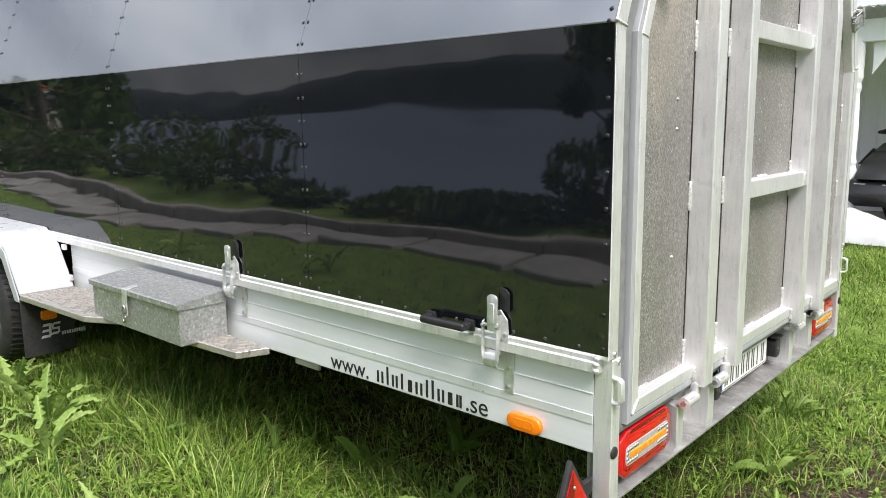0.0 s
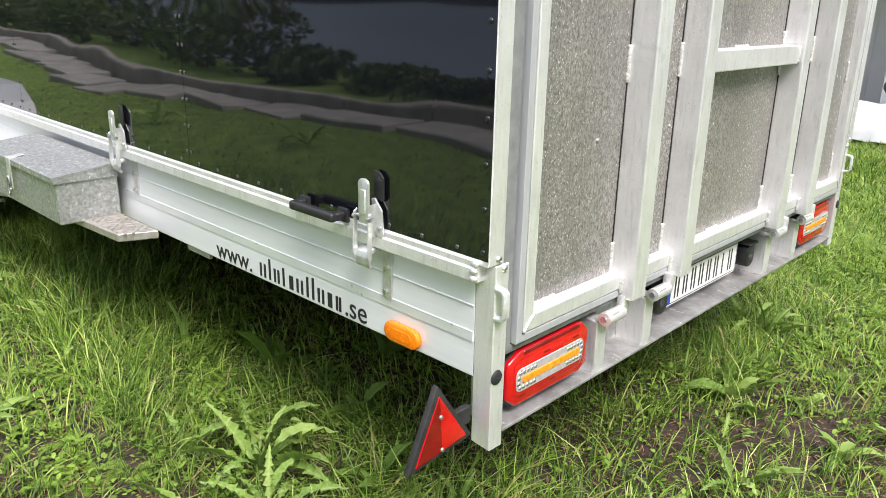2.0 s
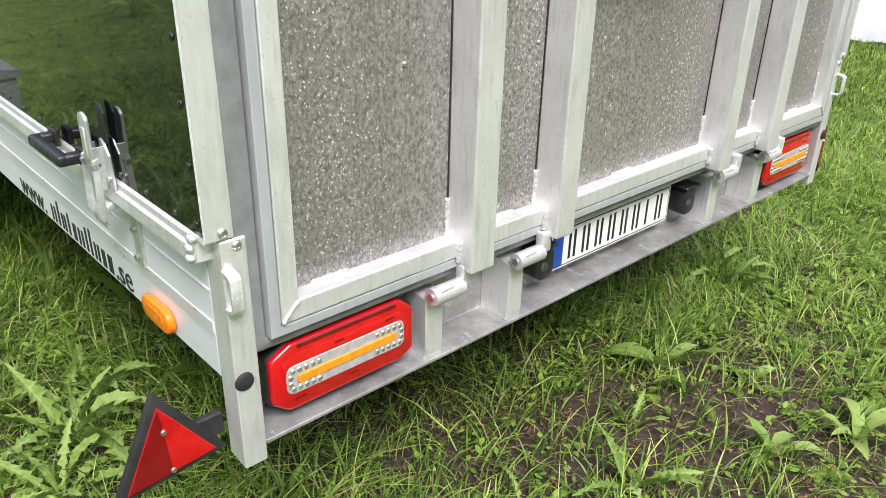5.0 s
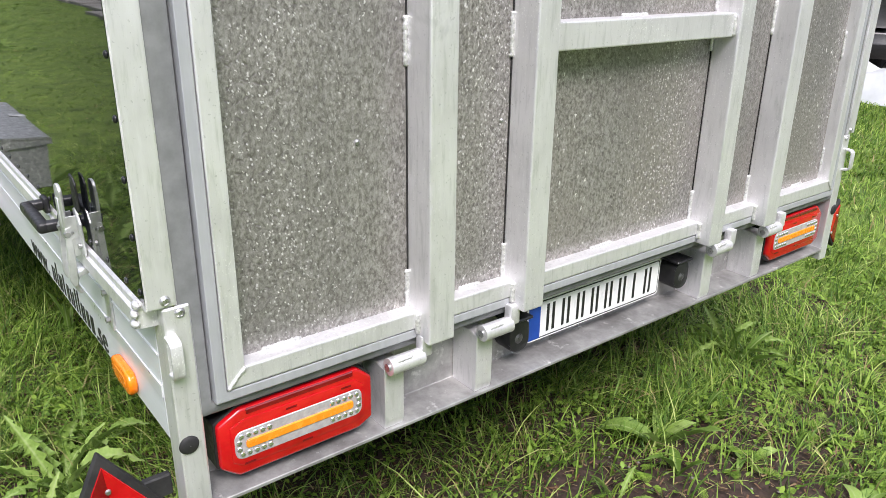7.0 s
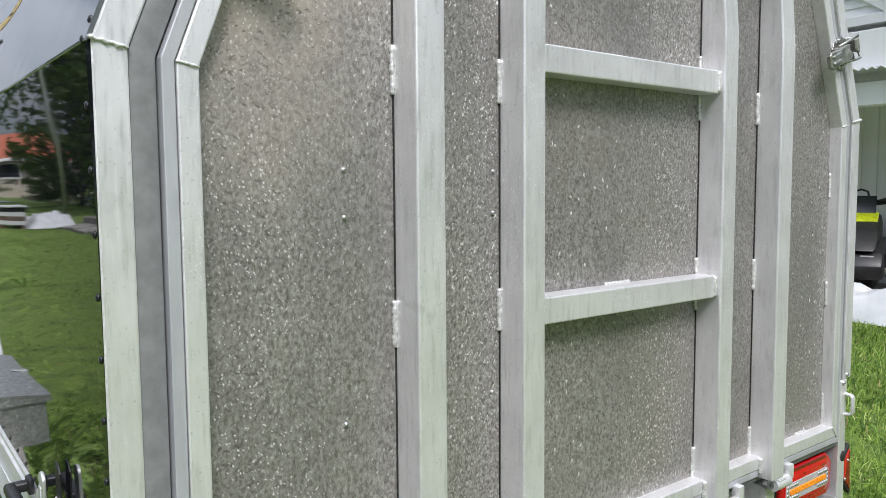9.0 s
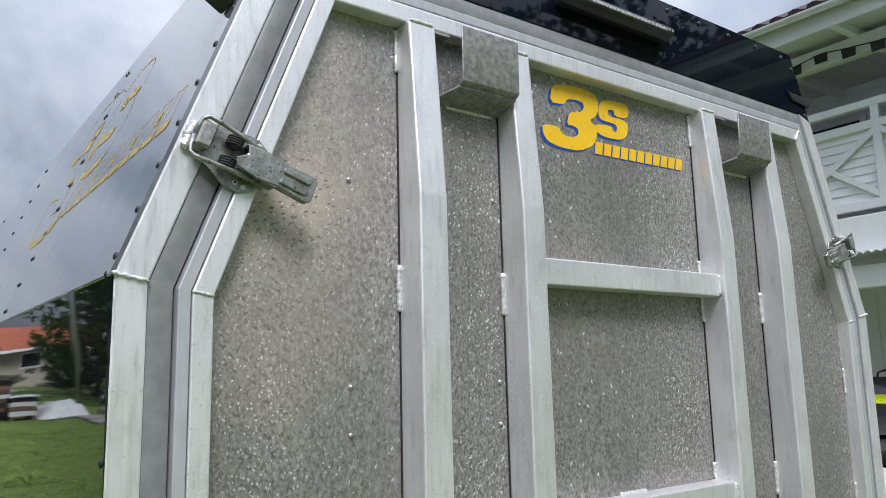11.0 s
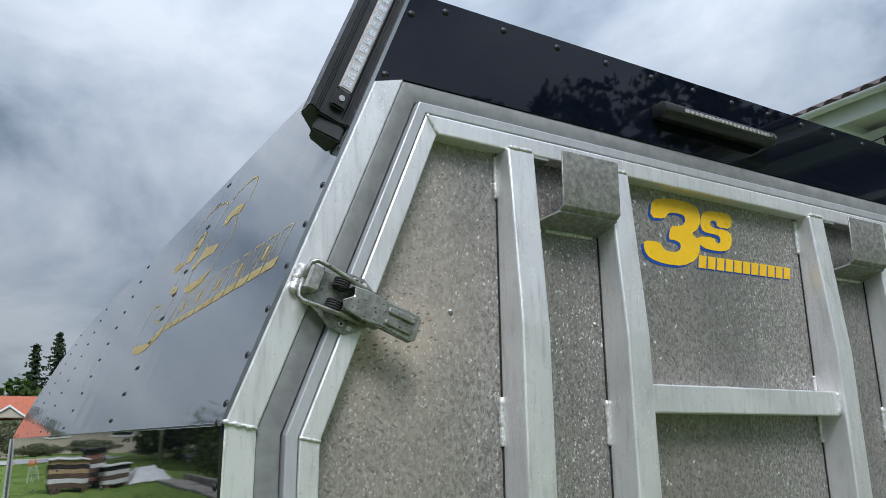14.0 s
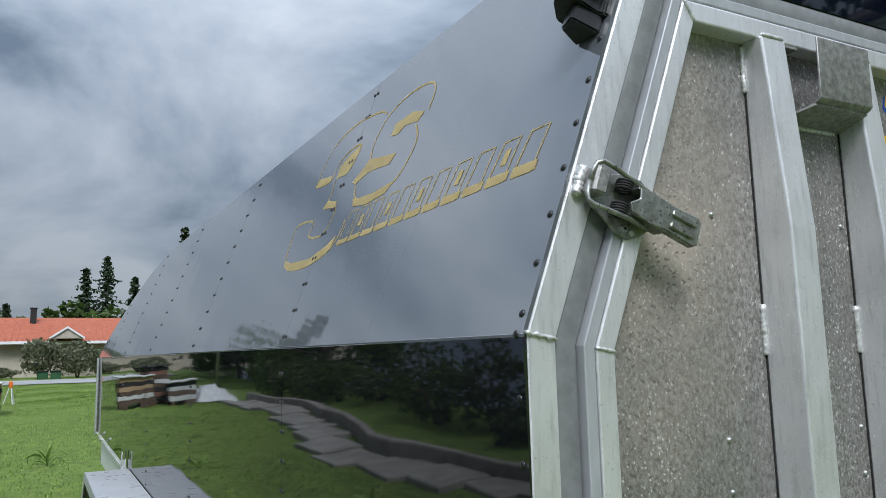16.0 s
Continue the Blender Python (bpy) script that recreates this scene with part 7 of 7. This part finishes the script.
def timber_stack(x, y, length, layers, seed, material, cover=None):
    rng = random.Random(seed)
    z = ground_height(x, y)
    home = thing("timber_stack", "stack of sawn boards on bearers", "timber", (x, y, z), "timber stacks on the lawn")
    for k in (-0.35, 0.35):
        part("bearer", boxed(x - 0.45, x + 0.45, y + k * length - 0.05, y + k * length + 0.05, z - 0.03, z + 0.10, 0.004), M["timber_dark"], home)
    for i in range(layers):
        zz = z + 0.10 + i * 0.105
        for j in range(4):
            yy = rng.uniform(-0.05, 0.05)
            part("board", boxed(x - 0.45 + j * 0.225, x - 0.45 + j * 0.225 + 0.21, y - length / 2 + yy, y + length / 2 + yy, zz, zz + 0.10, 0.006), (material, M["timber_dark"], M["rubber"], M["tarp"])[(i * 2 + seed + i // 3) % 4], home)
    if cover is not None:
        part("cover", boxed(x - 0.50, x + 0.50, y - length / 2 - 0.06, y + length / 2 + 0.06, z + 0.10 + layers * 0.105, z + 0.14 + layers * 0.105, 0.01), cover, home, "sheet laid over the stack")
    return home


timber_stack(-20.4, -2.10, 0.80, 6, 1, M["timber"], M["tarp"])
timber_stack(-20.9, -2.72, 0.50, 8, 2, M["brick"], M["rubber"])
timber_stack(-20.5, -3.22, 0.55, 4, 3, M["timber_dark"], M["tarp"])


def draped(name, label, x, y, lx, ly, h, seed, material, at_z=None):
    """A crumpled sheet heaped over something low."""
    n, m = 34, 22
    z0 = ground_height(x, y) if at_z is None else at_z
    verts, faces = [], []
    for i in range(n + 1):
        for j in range(m + 1):
            u, v = i / n * 2 - 1, j / m * 2 - 1
            e = max(0.0, 1 - max(abs(u), abs(v)) ** 3)
            p = Vector((u * 3.1 + seed, v * 2.7, seed * 0.7))
            fold = noise.noise(p) * 0.45 + 0.22 * noise.noise(p * 2.7) + 0.12 * math.sin(9 * (u + 0.5 * v) + seed)
            z = z0 + 0.02 + h * e * (0.62 + 0.55 * fold) + 0.03 * abs(noise.noise(p * 5))
            verts.append((x + u * lx / 2 * (1 + 0.08 * noise.noise(p * 1.3)), y + v * ly / 2 * (1 + 0.12 * noise.noise(p * 1.7 + Vector((4, 0, 0)))), max(z, z0 + 0.012)))
            if i and j:
                a = i * (m + 1) + j
                faces.append((a, a - 1, a - m - 2, a - m - 1))
    ob = mesh_object(name, verts, faces, material, None, "", True)
    return tagged(ob, label, "tarpaulin")


draped("tarpaulin", "crumpled white tarpaulin heaped on the grass", -2.7, 8.88, 4.2, 0.9, 0.55, 2.0, M["tarp"])
draped("tarpaulin", "grey-white tarpaulin over a low heap", -20.6, -4.05, 1.5, 1.05, 0.55, 5.0, M["tarp"])


def make_tripod():
    x, y = -24.0, -1.62
    z = ground_height(x, y)
    t = thing("tripod", "orange surveying tripod with pale legs", "tripod", (x, y, z))
    for k in range(3):
        a = k * math.tau / 3 + 0.4
        part("leg", rodded((x + 0.17 * math.cos(a), y + 0.17 * math.sin(a), z), (x + 0.04 * math.cos(a), y + 0.04 * math.sin(a), z + 0.46), 0.016, 0.012, 8), M["gutter"], t)
    part("head", boxed(x - 0.05, x + 0.05, y - 0.05, y + 0.05, z + 0.45, z + 0.64, 0.02), M["orange"], t, "orange head")


make_tripod()

# ---- red-roofed bungalow beyond the lawn ----


def make_bungalow():
    x0, x1, y0, y1, g = -57.0, -48.0, -20.0, 9.0, 1.15
    home = thing("bungalow", "cream bungalow with an orange tiled roof", "house", ((x0 + x1) / 2, (y0 + y1) / 2, g))
    part("wall", boxed(x0, x1, y0, y1, g - 0.2, 3.25, 0.0), M["render_wall"], home)
    ridge = 4.55
    bm = bmesh.new()
    xm = (x0 + x1) / 2
    prism(bm, [(x1 + 0.6, 2.98), (x1 + 0.6, 3.10), (xm, ridge + 0.12), (x0 - 0.6, 3.10), (x0 - 0.6, 2.98), (xm, ridge)], "y", y0 - 0.5, y1 + 0.5)
    roof = part("roof", bm, M["tile_orange"], home, "orange tiled roof")
    # tile courses as ribs down the slope
    bm = bmesh.new()
    prism(bm, [(0, 0.0), (0.0, 0.05), (-5.10, 0.05 + 1.54), (-5.10, 1.54)], "y", 0, 0.10)
    rib = mesh_of(bm, "tile_rib", M["tile_orange"])
    n = int((y1 - y0 + 1) / 0.30)
    pieces("tile_rib", rib, [Matrix.Translation((x1 + 0.6, y0 - 0.5 + k * 0.30, 3.09)) for k in range(n)], roof)
    part("fascia", boxed(x1 + 0.58, x1 + 0.66, y0 - 0.5, y1 + 0.5, 2.92, 3.08, 0.01), M["wood_white"], home, "white eaves board")
    # small white gable over the entrance
    bm = bmesh.new()
    prism(bm, [(-0.75, 3.20), (0.90, 3.20), (0.075, 3.78)], "x", x1 + 0.3, x1 + 1.6)
    part("porch_gable", bm, M["render_wall"], home)
    for s in (-1, 1):
        bm = bmesh.new()
        prism(bm, [(0.075 + s * 0.90, 3.14), (0.075 + s * 0.90, 3.26), (0.075, 3.88), (0.075, 3.76)], "x", x1 + 1.58, x1 + 1.68)
        part("bargeboard", bm, M["wood_white"], home, "white bargeboard")
    for y in (-12.0, -8.0, -4.6, 4.0, 7.0):
        w = part("window", boxed(x1, x1 + 0.05, y - 0.6, y + 0.6, 1.95, 2.85, 0.01), M["wood_white"], home)
        part("pane", boxed(x1 + 0.05, x1 + 0.06, y - 0.5, y + 0.5, 2.05, 2.75), M["glass"], w)
    ch = part("chimney", boxed(xm + 1.0, xm + 1.4, -1.92, -1.58, 3.8, 5.14, 0.02), M["rubber"], home, "dark sheet-metal chimney")
    part("cap", boxed(xm + 0.96, xm + 1.44, -1.96, -1.54, 5.14, 5.22, 0.02), M["rubber"], ch)
    # beds and bins before it
    for k, (x, y, h, r) in enumerate(((-44.5, -1.2, 2.2, 1.0), (-44.0, 0.6, 1.9, 1.1), (-45, -3.4, 0.5, 1.2), (-44.8, 2.3, 1.2, 1.2), (-45, -6.0, 0.6, 1.3), (-45, -9.0, 0.7, 1.4))):
        shrub(x, y, h, r, 300 + k, "big flowering shrub before the bungalow", 1100, M["shrub_pale"], 0.11)
    for y in (-1.0, -0.42):
        z = ground_height(-42.5, y) - 0.28
        b = thing("wheelie_bin", "green wheeled rubbish bin", "bin", (-42.5, y, z))
        part("bin_body", boxed(-42.75, -42.25, y - 0.24, y + 0.24, z, z + 0.62, 0.03), M["bin"], b)
        part("lid", boxed(-42.78, -42.20, y - 0.27, y + 0.27, z + 0.62, z + 0.68, 0.02), M["rubber"], b)
    # a pale road crosses before the house
    xs = np.linspace(-40.5, -36.0, 4)
    ys = np.linspace(-60, 60, 41)
    verts = [(xx, yy, ground_height(xx, yy) + 0.03) for xx in xs for yy in ys]
    n = len(ys)
    faces = [(i * n + j, (i + 1) * n + j, (i + 1) * n + j + 1, i * n + j + 1) for i in range(len(xs) - 1) for j in range(n - 1)]
    tagged(mesh_object("road", verts, faces, M["road"], None, "", True), "pale asphalt lane", "road", "", "structure")


make_bungalow()

# ---- white wooden house with a veranda ----


def make_white_house():
    x0, x1 = -13.0, 9.0
    yf, yw = 9.35, 11.3
    home = thing("house", "white wooden house with a veranda and balcony", "house", (-2, 12, 0))
    wall = part("wall", boxed(x0, x1, yw, yw + 6.5, -0.2, 5.85), M["wood_white"], home, "white boarded wall")
    # upright boards below, level boards above
    bm = bmesh.new()
    box(bm, -0.012, 0.012, -0.022, 0.0, 0.12, 2.95)
    batten = mesh_of(bm, "batten", M["wood_white"])
    pieces("batten", batten, [Matrix.Translation((-8.0 + k * 0.22, yw, 0)) for k in range(50)], wall)
    bm = bmesh.new()
    prism(bm, [(0, 0), (-0.022, 0.0), (-0.004, 0.15), (0, 0.15)], "x", x0, x1)
    lap = mesh_of(bm, "lap_board", M["wood_white"])
    pieces("lap_board", lap, [Matrix.Translation((0, yw, 3.45 + k * 0.155)) for k in range(16)], wall)
    part("porch_floor", boxed(x0, x1, 9.0, yw, -0.15, 0.14, 0.01), M["slab"], home, "concrete porch floor")
    for x in (-9.1, -5.3, -1.58, 2.2, 6.0):
        p = part("porch_post", lathe(bmesh.new(), [(0.0, 0.14), (0.072, 0.14), (0.072, 0.85), (0.055, 0.90), (0.066, 0.95), (0.050, 1.02), (0.058, 1.40), (0.044, 1.85), (0.060, 1.92), (0.050, 1.98), (0.070, 2.05), (0.070, 2.55), (0.0, 2.55)], (x, yf, 0), "z", 16), M["wood_white"], home, "turned white porch post", 40)
        for s in (-1, 1):
            bm = bmesh.new()
            prism(bm, [(x + s * 0.06, 2.10), (x + s * 0.06, 2.5), (x + s * 0.46, 2.5), (x + s * 0.36, 2.40), (x + s * 0.20, 2.30), (x + s * 0.12, 2.18)], "y", yf - 0.02, yf + 0.02)
            part("bracket", bm, M["wood_white"], p)
        part("balcony_post", boxed(x - 0.065, x + 0.065, yf - 0.065, yf + 0.065, 3.38, 5.75, 0.008), M["wood_white"], home, "white balcony post")
    part("porch_beam", boxed(x0, x1, yf - 0.09, yf + 0.09, 2.5, 2.78, 0.01), M["wood_white"], home)
    part("balcony_floor", boxed(x0, x1, yf - 0.12, yw, 2.96, 3.10, 0.005), M["wood_shaded"], home)
    part("deck_fascia", boxed(x0, x1, yf - 0.16, yf - 0.12, 2.93, 3.38, 0.008), M["wood_white"], home, "white fascia board")
    bm = bmesh.new()
    prism(bm, [(0, 0), (0.05, 0.03), (0.10, 0.0), (0.10, -0.012), (0.05, 0.018), (0, -0.012)], "y", yf - 0.3, yw)
    sheet = mesh_of(bm, "corrugation", M["gutter"])
    pieces("corrugation", sheet, [Matrix.Translation((-9.0 + k * 0.10, 0, 2.90)) for k in range(120)], home)
    # balcony balustrade: boards, frame and crossed braces
    rail = part("balustrade", boxed(x0, x1, yf - 0.05, yf + 0.05, 4.74, 4.84, 0.008), M["wood_white"], home, "white balcony railing with crossed braces")
    part("mid_rail", boxed(x0, x1, yf - 0.045, yf + 0.045, 4.46, 4.57, 0.006), M["wood_white"], rail)
    part("bottom_rail", boxed(x0, x1, yf - 0.05, yf + 0.05, 3.46, 3.58, 0.006), M["wood_white"], rail)
    bm = bmesh.new()
    prism(bm, [(0.012, 0), (-0.012, 0.0), (0.006, 0.112), (0.012, 0.112)], "x", x0, x1)
    lap2 = mesh_of(bm, "rail_board", M["wood_white"])
    pieces("rail_board", lap2, [Matrix.Translation((0, yf + 0.012, 3.58 + k * 0.112)) for k in range(8)], rail)
    xs = [-9.1 + 1.24 * k for k in range(13)]
    for a, b in zip(xs, xs[1:]):
        for flip in (0, 1):
            za, zb = (3.60, 4.46) if flip == 0 else (4.46, 3.60)
            bm = bmesh.new()
            prism(bm, [(a, za - 0.045), (a, za + 0.045), (b, zb + 0.045), (b, zb - 0.045)], "y", yf - 0.045 - 0.004 * flip, yf - 0.012)
            part("brace", bm, M["wood_white"], rail)
        part("stile", boxed(b - 0.05, b + 0.05, yf - 0.055, yf + 0.0, 3.46, 4.74, 0.004), M["wood_white"], rail)
    # dark recess of the balcony: door and windows
    for x in (-8.0, -4.4, -0.8, 3.0):
        w = part("window", boxed(x - 0.55, x + 0.55, yw - 0.06, yw, 3.9, 5.3, 0.01), M["wood_white"], home)
        part("pane", boxed(x - 0.45, x + 0.45, yw - 0.07, yw - 0.06, 4.0, 5.2), M["glass"], w)
    # eaves: soffit boards, rafters, gutter and tiles
    ye = 8.50
    part("soffit", boxed(x0 - 0.4, x1 + 0.4, ye + 0.1, yw, 5.76, 5.80), M["wood_shaded"], home, "boarded soffit")
    bm = bmesh.new()
    box(bm, -0.05, 0.05, ye + 0.12, yw, 5.65, 5.76, 0.004)
    raft = mesh_of(bm, "rafter", M["wood_white"])
    pieces("rafter", raft, [Matrix.Translation((-12.6 + k * 1.2, 0, 0)) for k in range(19)], home)
    part("eaves_beam", boxed(x0, x1, yf - 0.09, yf + 0.09, 5.43, 5.67, 0.008), M["wood_white"], home)
    part("fascia", boxed(x0 - 0.4, x1 + 0.4, ye + 0.08, ye + 0.11, 5.61, 5.85, 0.004), M["wood_white"], home, "white eaves board")
    bm = bmesh.new()
    arc = [(ye - 0.005 + 0.065 * math.cos(radians(a)), 5.82 + 0.065 * math.sin(radians(a))) for a in range(180, 361, 20)]
    arc2 = [(ye - 0.005 + 0.058 * math.cos(radians(a)), 5.82 + 0.058 * math.sin(radians(a))) for a in range(360, 179, -20)]
    prism(bm, arc + arc2, "x", x0 - 0.4, x1 + 0.4)
    part("gutter", bm, M["gutter"], home, "white half-round gutter", 40)
    bm = bmesh.new()
    prism(bm, [(ye - 0.02, 5.89), (14.6, 8.83), (20.6, 5.9), (20.6, 5.8), (14.6, 8.71), (ye - 0.02, 5.81)], "x", x0 - 0.4, x1 + 0.4)
    roof = part("roof", bm, M["tile_dark"], home, "dark red tiled roof")
    prof = [(0, 0), (0.03, 0.035), (0.09, 0.050), (0.15, 0.035), (0.20, 0.008), (0.245, 0.0), (0.245, -0.02), (0, -0.02)]
    bm = bmesh.new()
    prism(bm, prof, "y", 0, 0.40)
    tile = mesh_of(bm, "roof_tile", M["tile_dark"])
    tilt = math.degrees(math.atan2(9.0 - 6.06, 14.6 - ye))
    for row in range(3):
        for k in range(60):
            m = Matrix.Translation((x0 + 2.0 + k * 0.245, ye - 0.07 + row * 0.33, 5.88 + row * 0.16)) @ pose(0, 0, 0, tilt, 0, 0)
            pieces("roof_tile", tile, [m], roof)
    # a downpipe and a string of small dark pennants under the eaves
    string = thing("bunting", "string of small dark pennants under the eaves", "bunting", (-3.0, 9.1, 5.5))
    pts = [(-5.5 + k * 0.35, 9.15, 5.55 - 0.10 * math.sin(math.pi * (k % 6) / 6)) for k in range(13)]
    part("cord", tube(bmesh.new(), pts, 0.008, 5), M["ink"], string)
    for k, p in enumerate(pts[1:-1]):
        bm = bmesh.new()
        prism(bm, [(p[0] - 0.09, p[2]), (p[0] + 0.09, p[2]), (p[0] + 0.08, p[2] - 0.12), (p[0] - 0.08, p[2] - 0.12)], "y", p[1] - 0.003, p[1] + 0.003)
        part("pennant", bm, M["ink"], string)


make_white_house()


def snowmobile(x, y, z, turn, accent, label):
    """A parked snowmobile: skis, tunnel, seat, cowl, screen and bars."""
    home = thing("snowmobile", label, "snowmobile", (x, y, z), "snowmobiles on the porch")
    m = Matrix.Translation((x, y, z)) @ pose(0, 0, 0, 0, 0, turn)

    def add(name, bm, material, label="", smooth=None):
        bmesh.ops.transform(bm, matrix=m, verts=bm.verts[:])
        return part(name, bm, material, home, label, False, smooth)
    add("tunnel", prismed([(0.2, 0.30), (0.2, 0.62), (-1.35, 0.62), (-1.45, 0.50), (-1.35, 0.30)], "y", -0.22, 0.22, 0.02), M["black"])
    add("track", prismed([(0.45, 0.20), (0.30, 0.04), (-1.25, 0.02), (-1.45, 0.16), (-1.35, 0.32), (0.35, 0.34)], "y", -0.19, 0.19, 0.03), M["rubber"])
    add("seat", prismed([(0.05, 0.62), (0.0, 0.88), (-0.30, 0.84), (-0.95, 0.92), (-1.15, 0.86), (-1.20, 0.62)], "y", -0.17, 0.17, 0.05, 2), M["black"], "black seat", 40)
    add("belly", prismed([(0.15, 0.30), (0.10, 0.66), (0.55, 0.78), (1.15, 0.62), (1.32, 0.45), (1.05, 0.26)], "y", -0.34, 0.34, 0.05, 2), M["black"], smooth=40)
    add("cowl", prismed([(0.05, 0.68), (0.12, 0.98), (0.42, 1.06), (0.95, 0.86), (1.25, 0.62), (0.90, 0.66), (0.50, 0.74)], "y", -0.27, 0.27, 0.05, 2), M["black"], "dark cowl", 40)
    add("hood_panel", prismed([(0.10, 0.995), (0.40, 1.075), (0.70, 0.97), (0.66, 0.93), (0.40, 1.03), (0.14, 0.96)], "y", -0.24, 0.24, 0.01), accent, "bright hood panel")
    for s in (-1, 1):
        add("side_panel", prismed([(0.15, 0.42), (0.18, 0.70), (0.60, 0.74), (1.00, 0.58), (0.85, 0.40)], "y", s * 0.345 - 0.01, s * 0.345 + 0.01, 0.008), M["black"])
        add("trim_panel", prismed([(0.10, 0.74), (0.16, 0.96), (0.42, 1.00), (0.86, 0.80), (0.60, 0.80), (0.34, 0.84)], "y", s * 0.358 - 0.006, s * 0.358 + 0.006, 0.004), accent)
        add("ski", tube(bmesh.new(), [(0.30, s * 0.48, 0.035), (1.10, s * 0.48, 0.03), (1.45, s * 0.48, 0.07), (1.62, s * 0.48, 0.22)], [0.05, 0.06, 0.05, 0.03], 8), M["black"], smooth=180)
        add("strut", rodded((0.75, s * 0.30, 0.46), (0.85, s * 0.47, 0.08), 0.025, 0.02, 8), M["zinc_old"])
        add("headlight", prismed([(1.02, 0.66), (1.12, 0.62), (1.22, 0.56), (1.10, 0.54)], "y", s * 0.17 - 0.08, s * 0.17 + 0.08, 0.01), M["clear"], "clear headlight")
    add("screen", prismed([(0.45, 1.04), (0.30, 1.28), (0.27, 1.28), (0.40, 1.04)], "y", -0.20, 0.20, 0.008), M["glass"], "dark windscreen")
    add("steering_post", rodded((0.20, 0.0, 0.95), (0.08, 0.0, 1.16), 0.03, sides=8), M["black"])
    add("handlebar", tube(bmesh.new(), [(-0.08, -0.40, 1.20), (0.02, -0.22, 1.17), (0.08, 0.0, 1.17), (0.02, 0.22, 1.17), (-0.08, 0.40, 1.20)], 0.018, 8), M["black"], smooth=180)
    for s in (-1, 1):
        add("hand_guard", tube(bmesh.new(), [(0.06, s * 0.16, 1.19), (0.12, s * 0.32, 1.22), (0.04, s * 0.45, 1.21)], [0.02, 0.04, 0.02], 8), M["rubber"], smooth=180)
    add("grab_loop", tube(bmesh.new(), [(0.06, -0.11, 1.18), (0.04, -0.08, 1.33), (0.03, 0.0, 1.36), (0.04, 0.08, 1.33), (0.06, 0.11, 1.18)], 0.014, 8), M["black"], smooth=180)


snowmobile(-3.55, 10.25, 0.14, -70, M["lime"], "black and lime snowmobile parked on the porch")
snowmobile(-1.15, 10.3, 0.14, -100, M["black"], "black snowmobile parked on the porch")
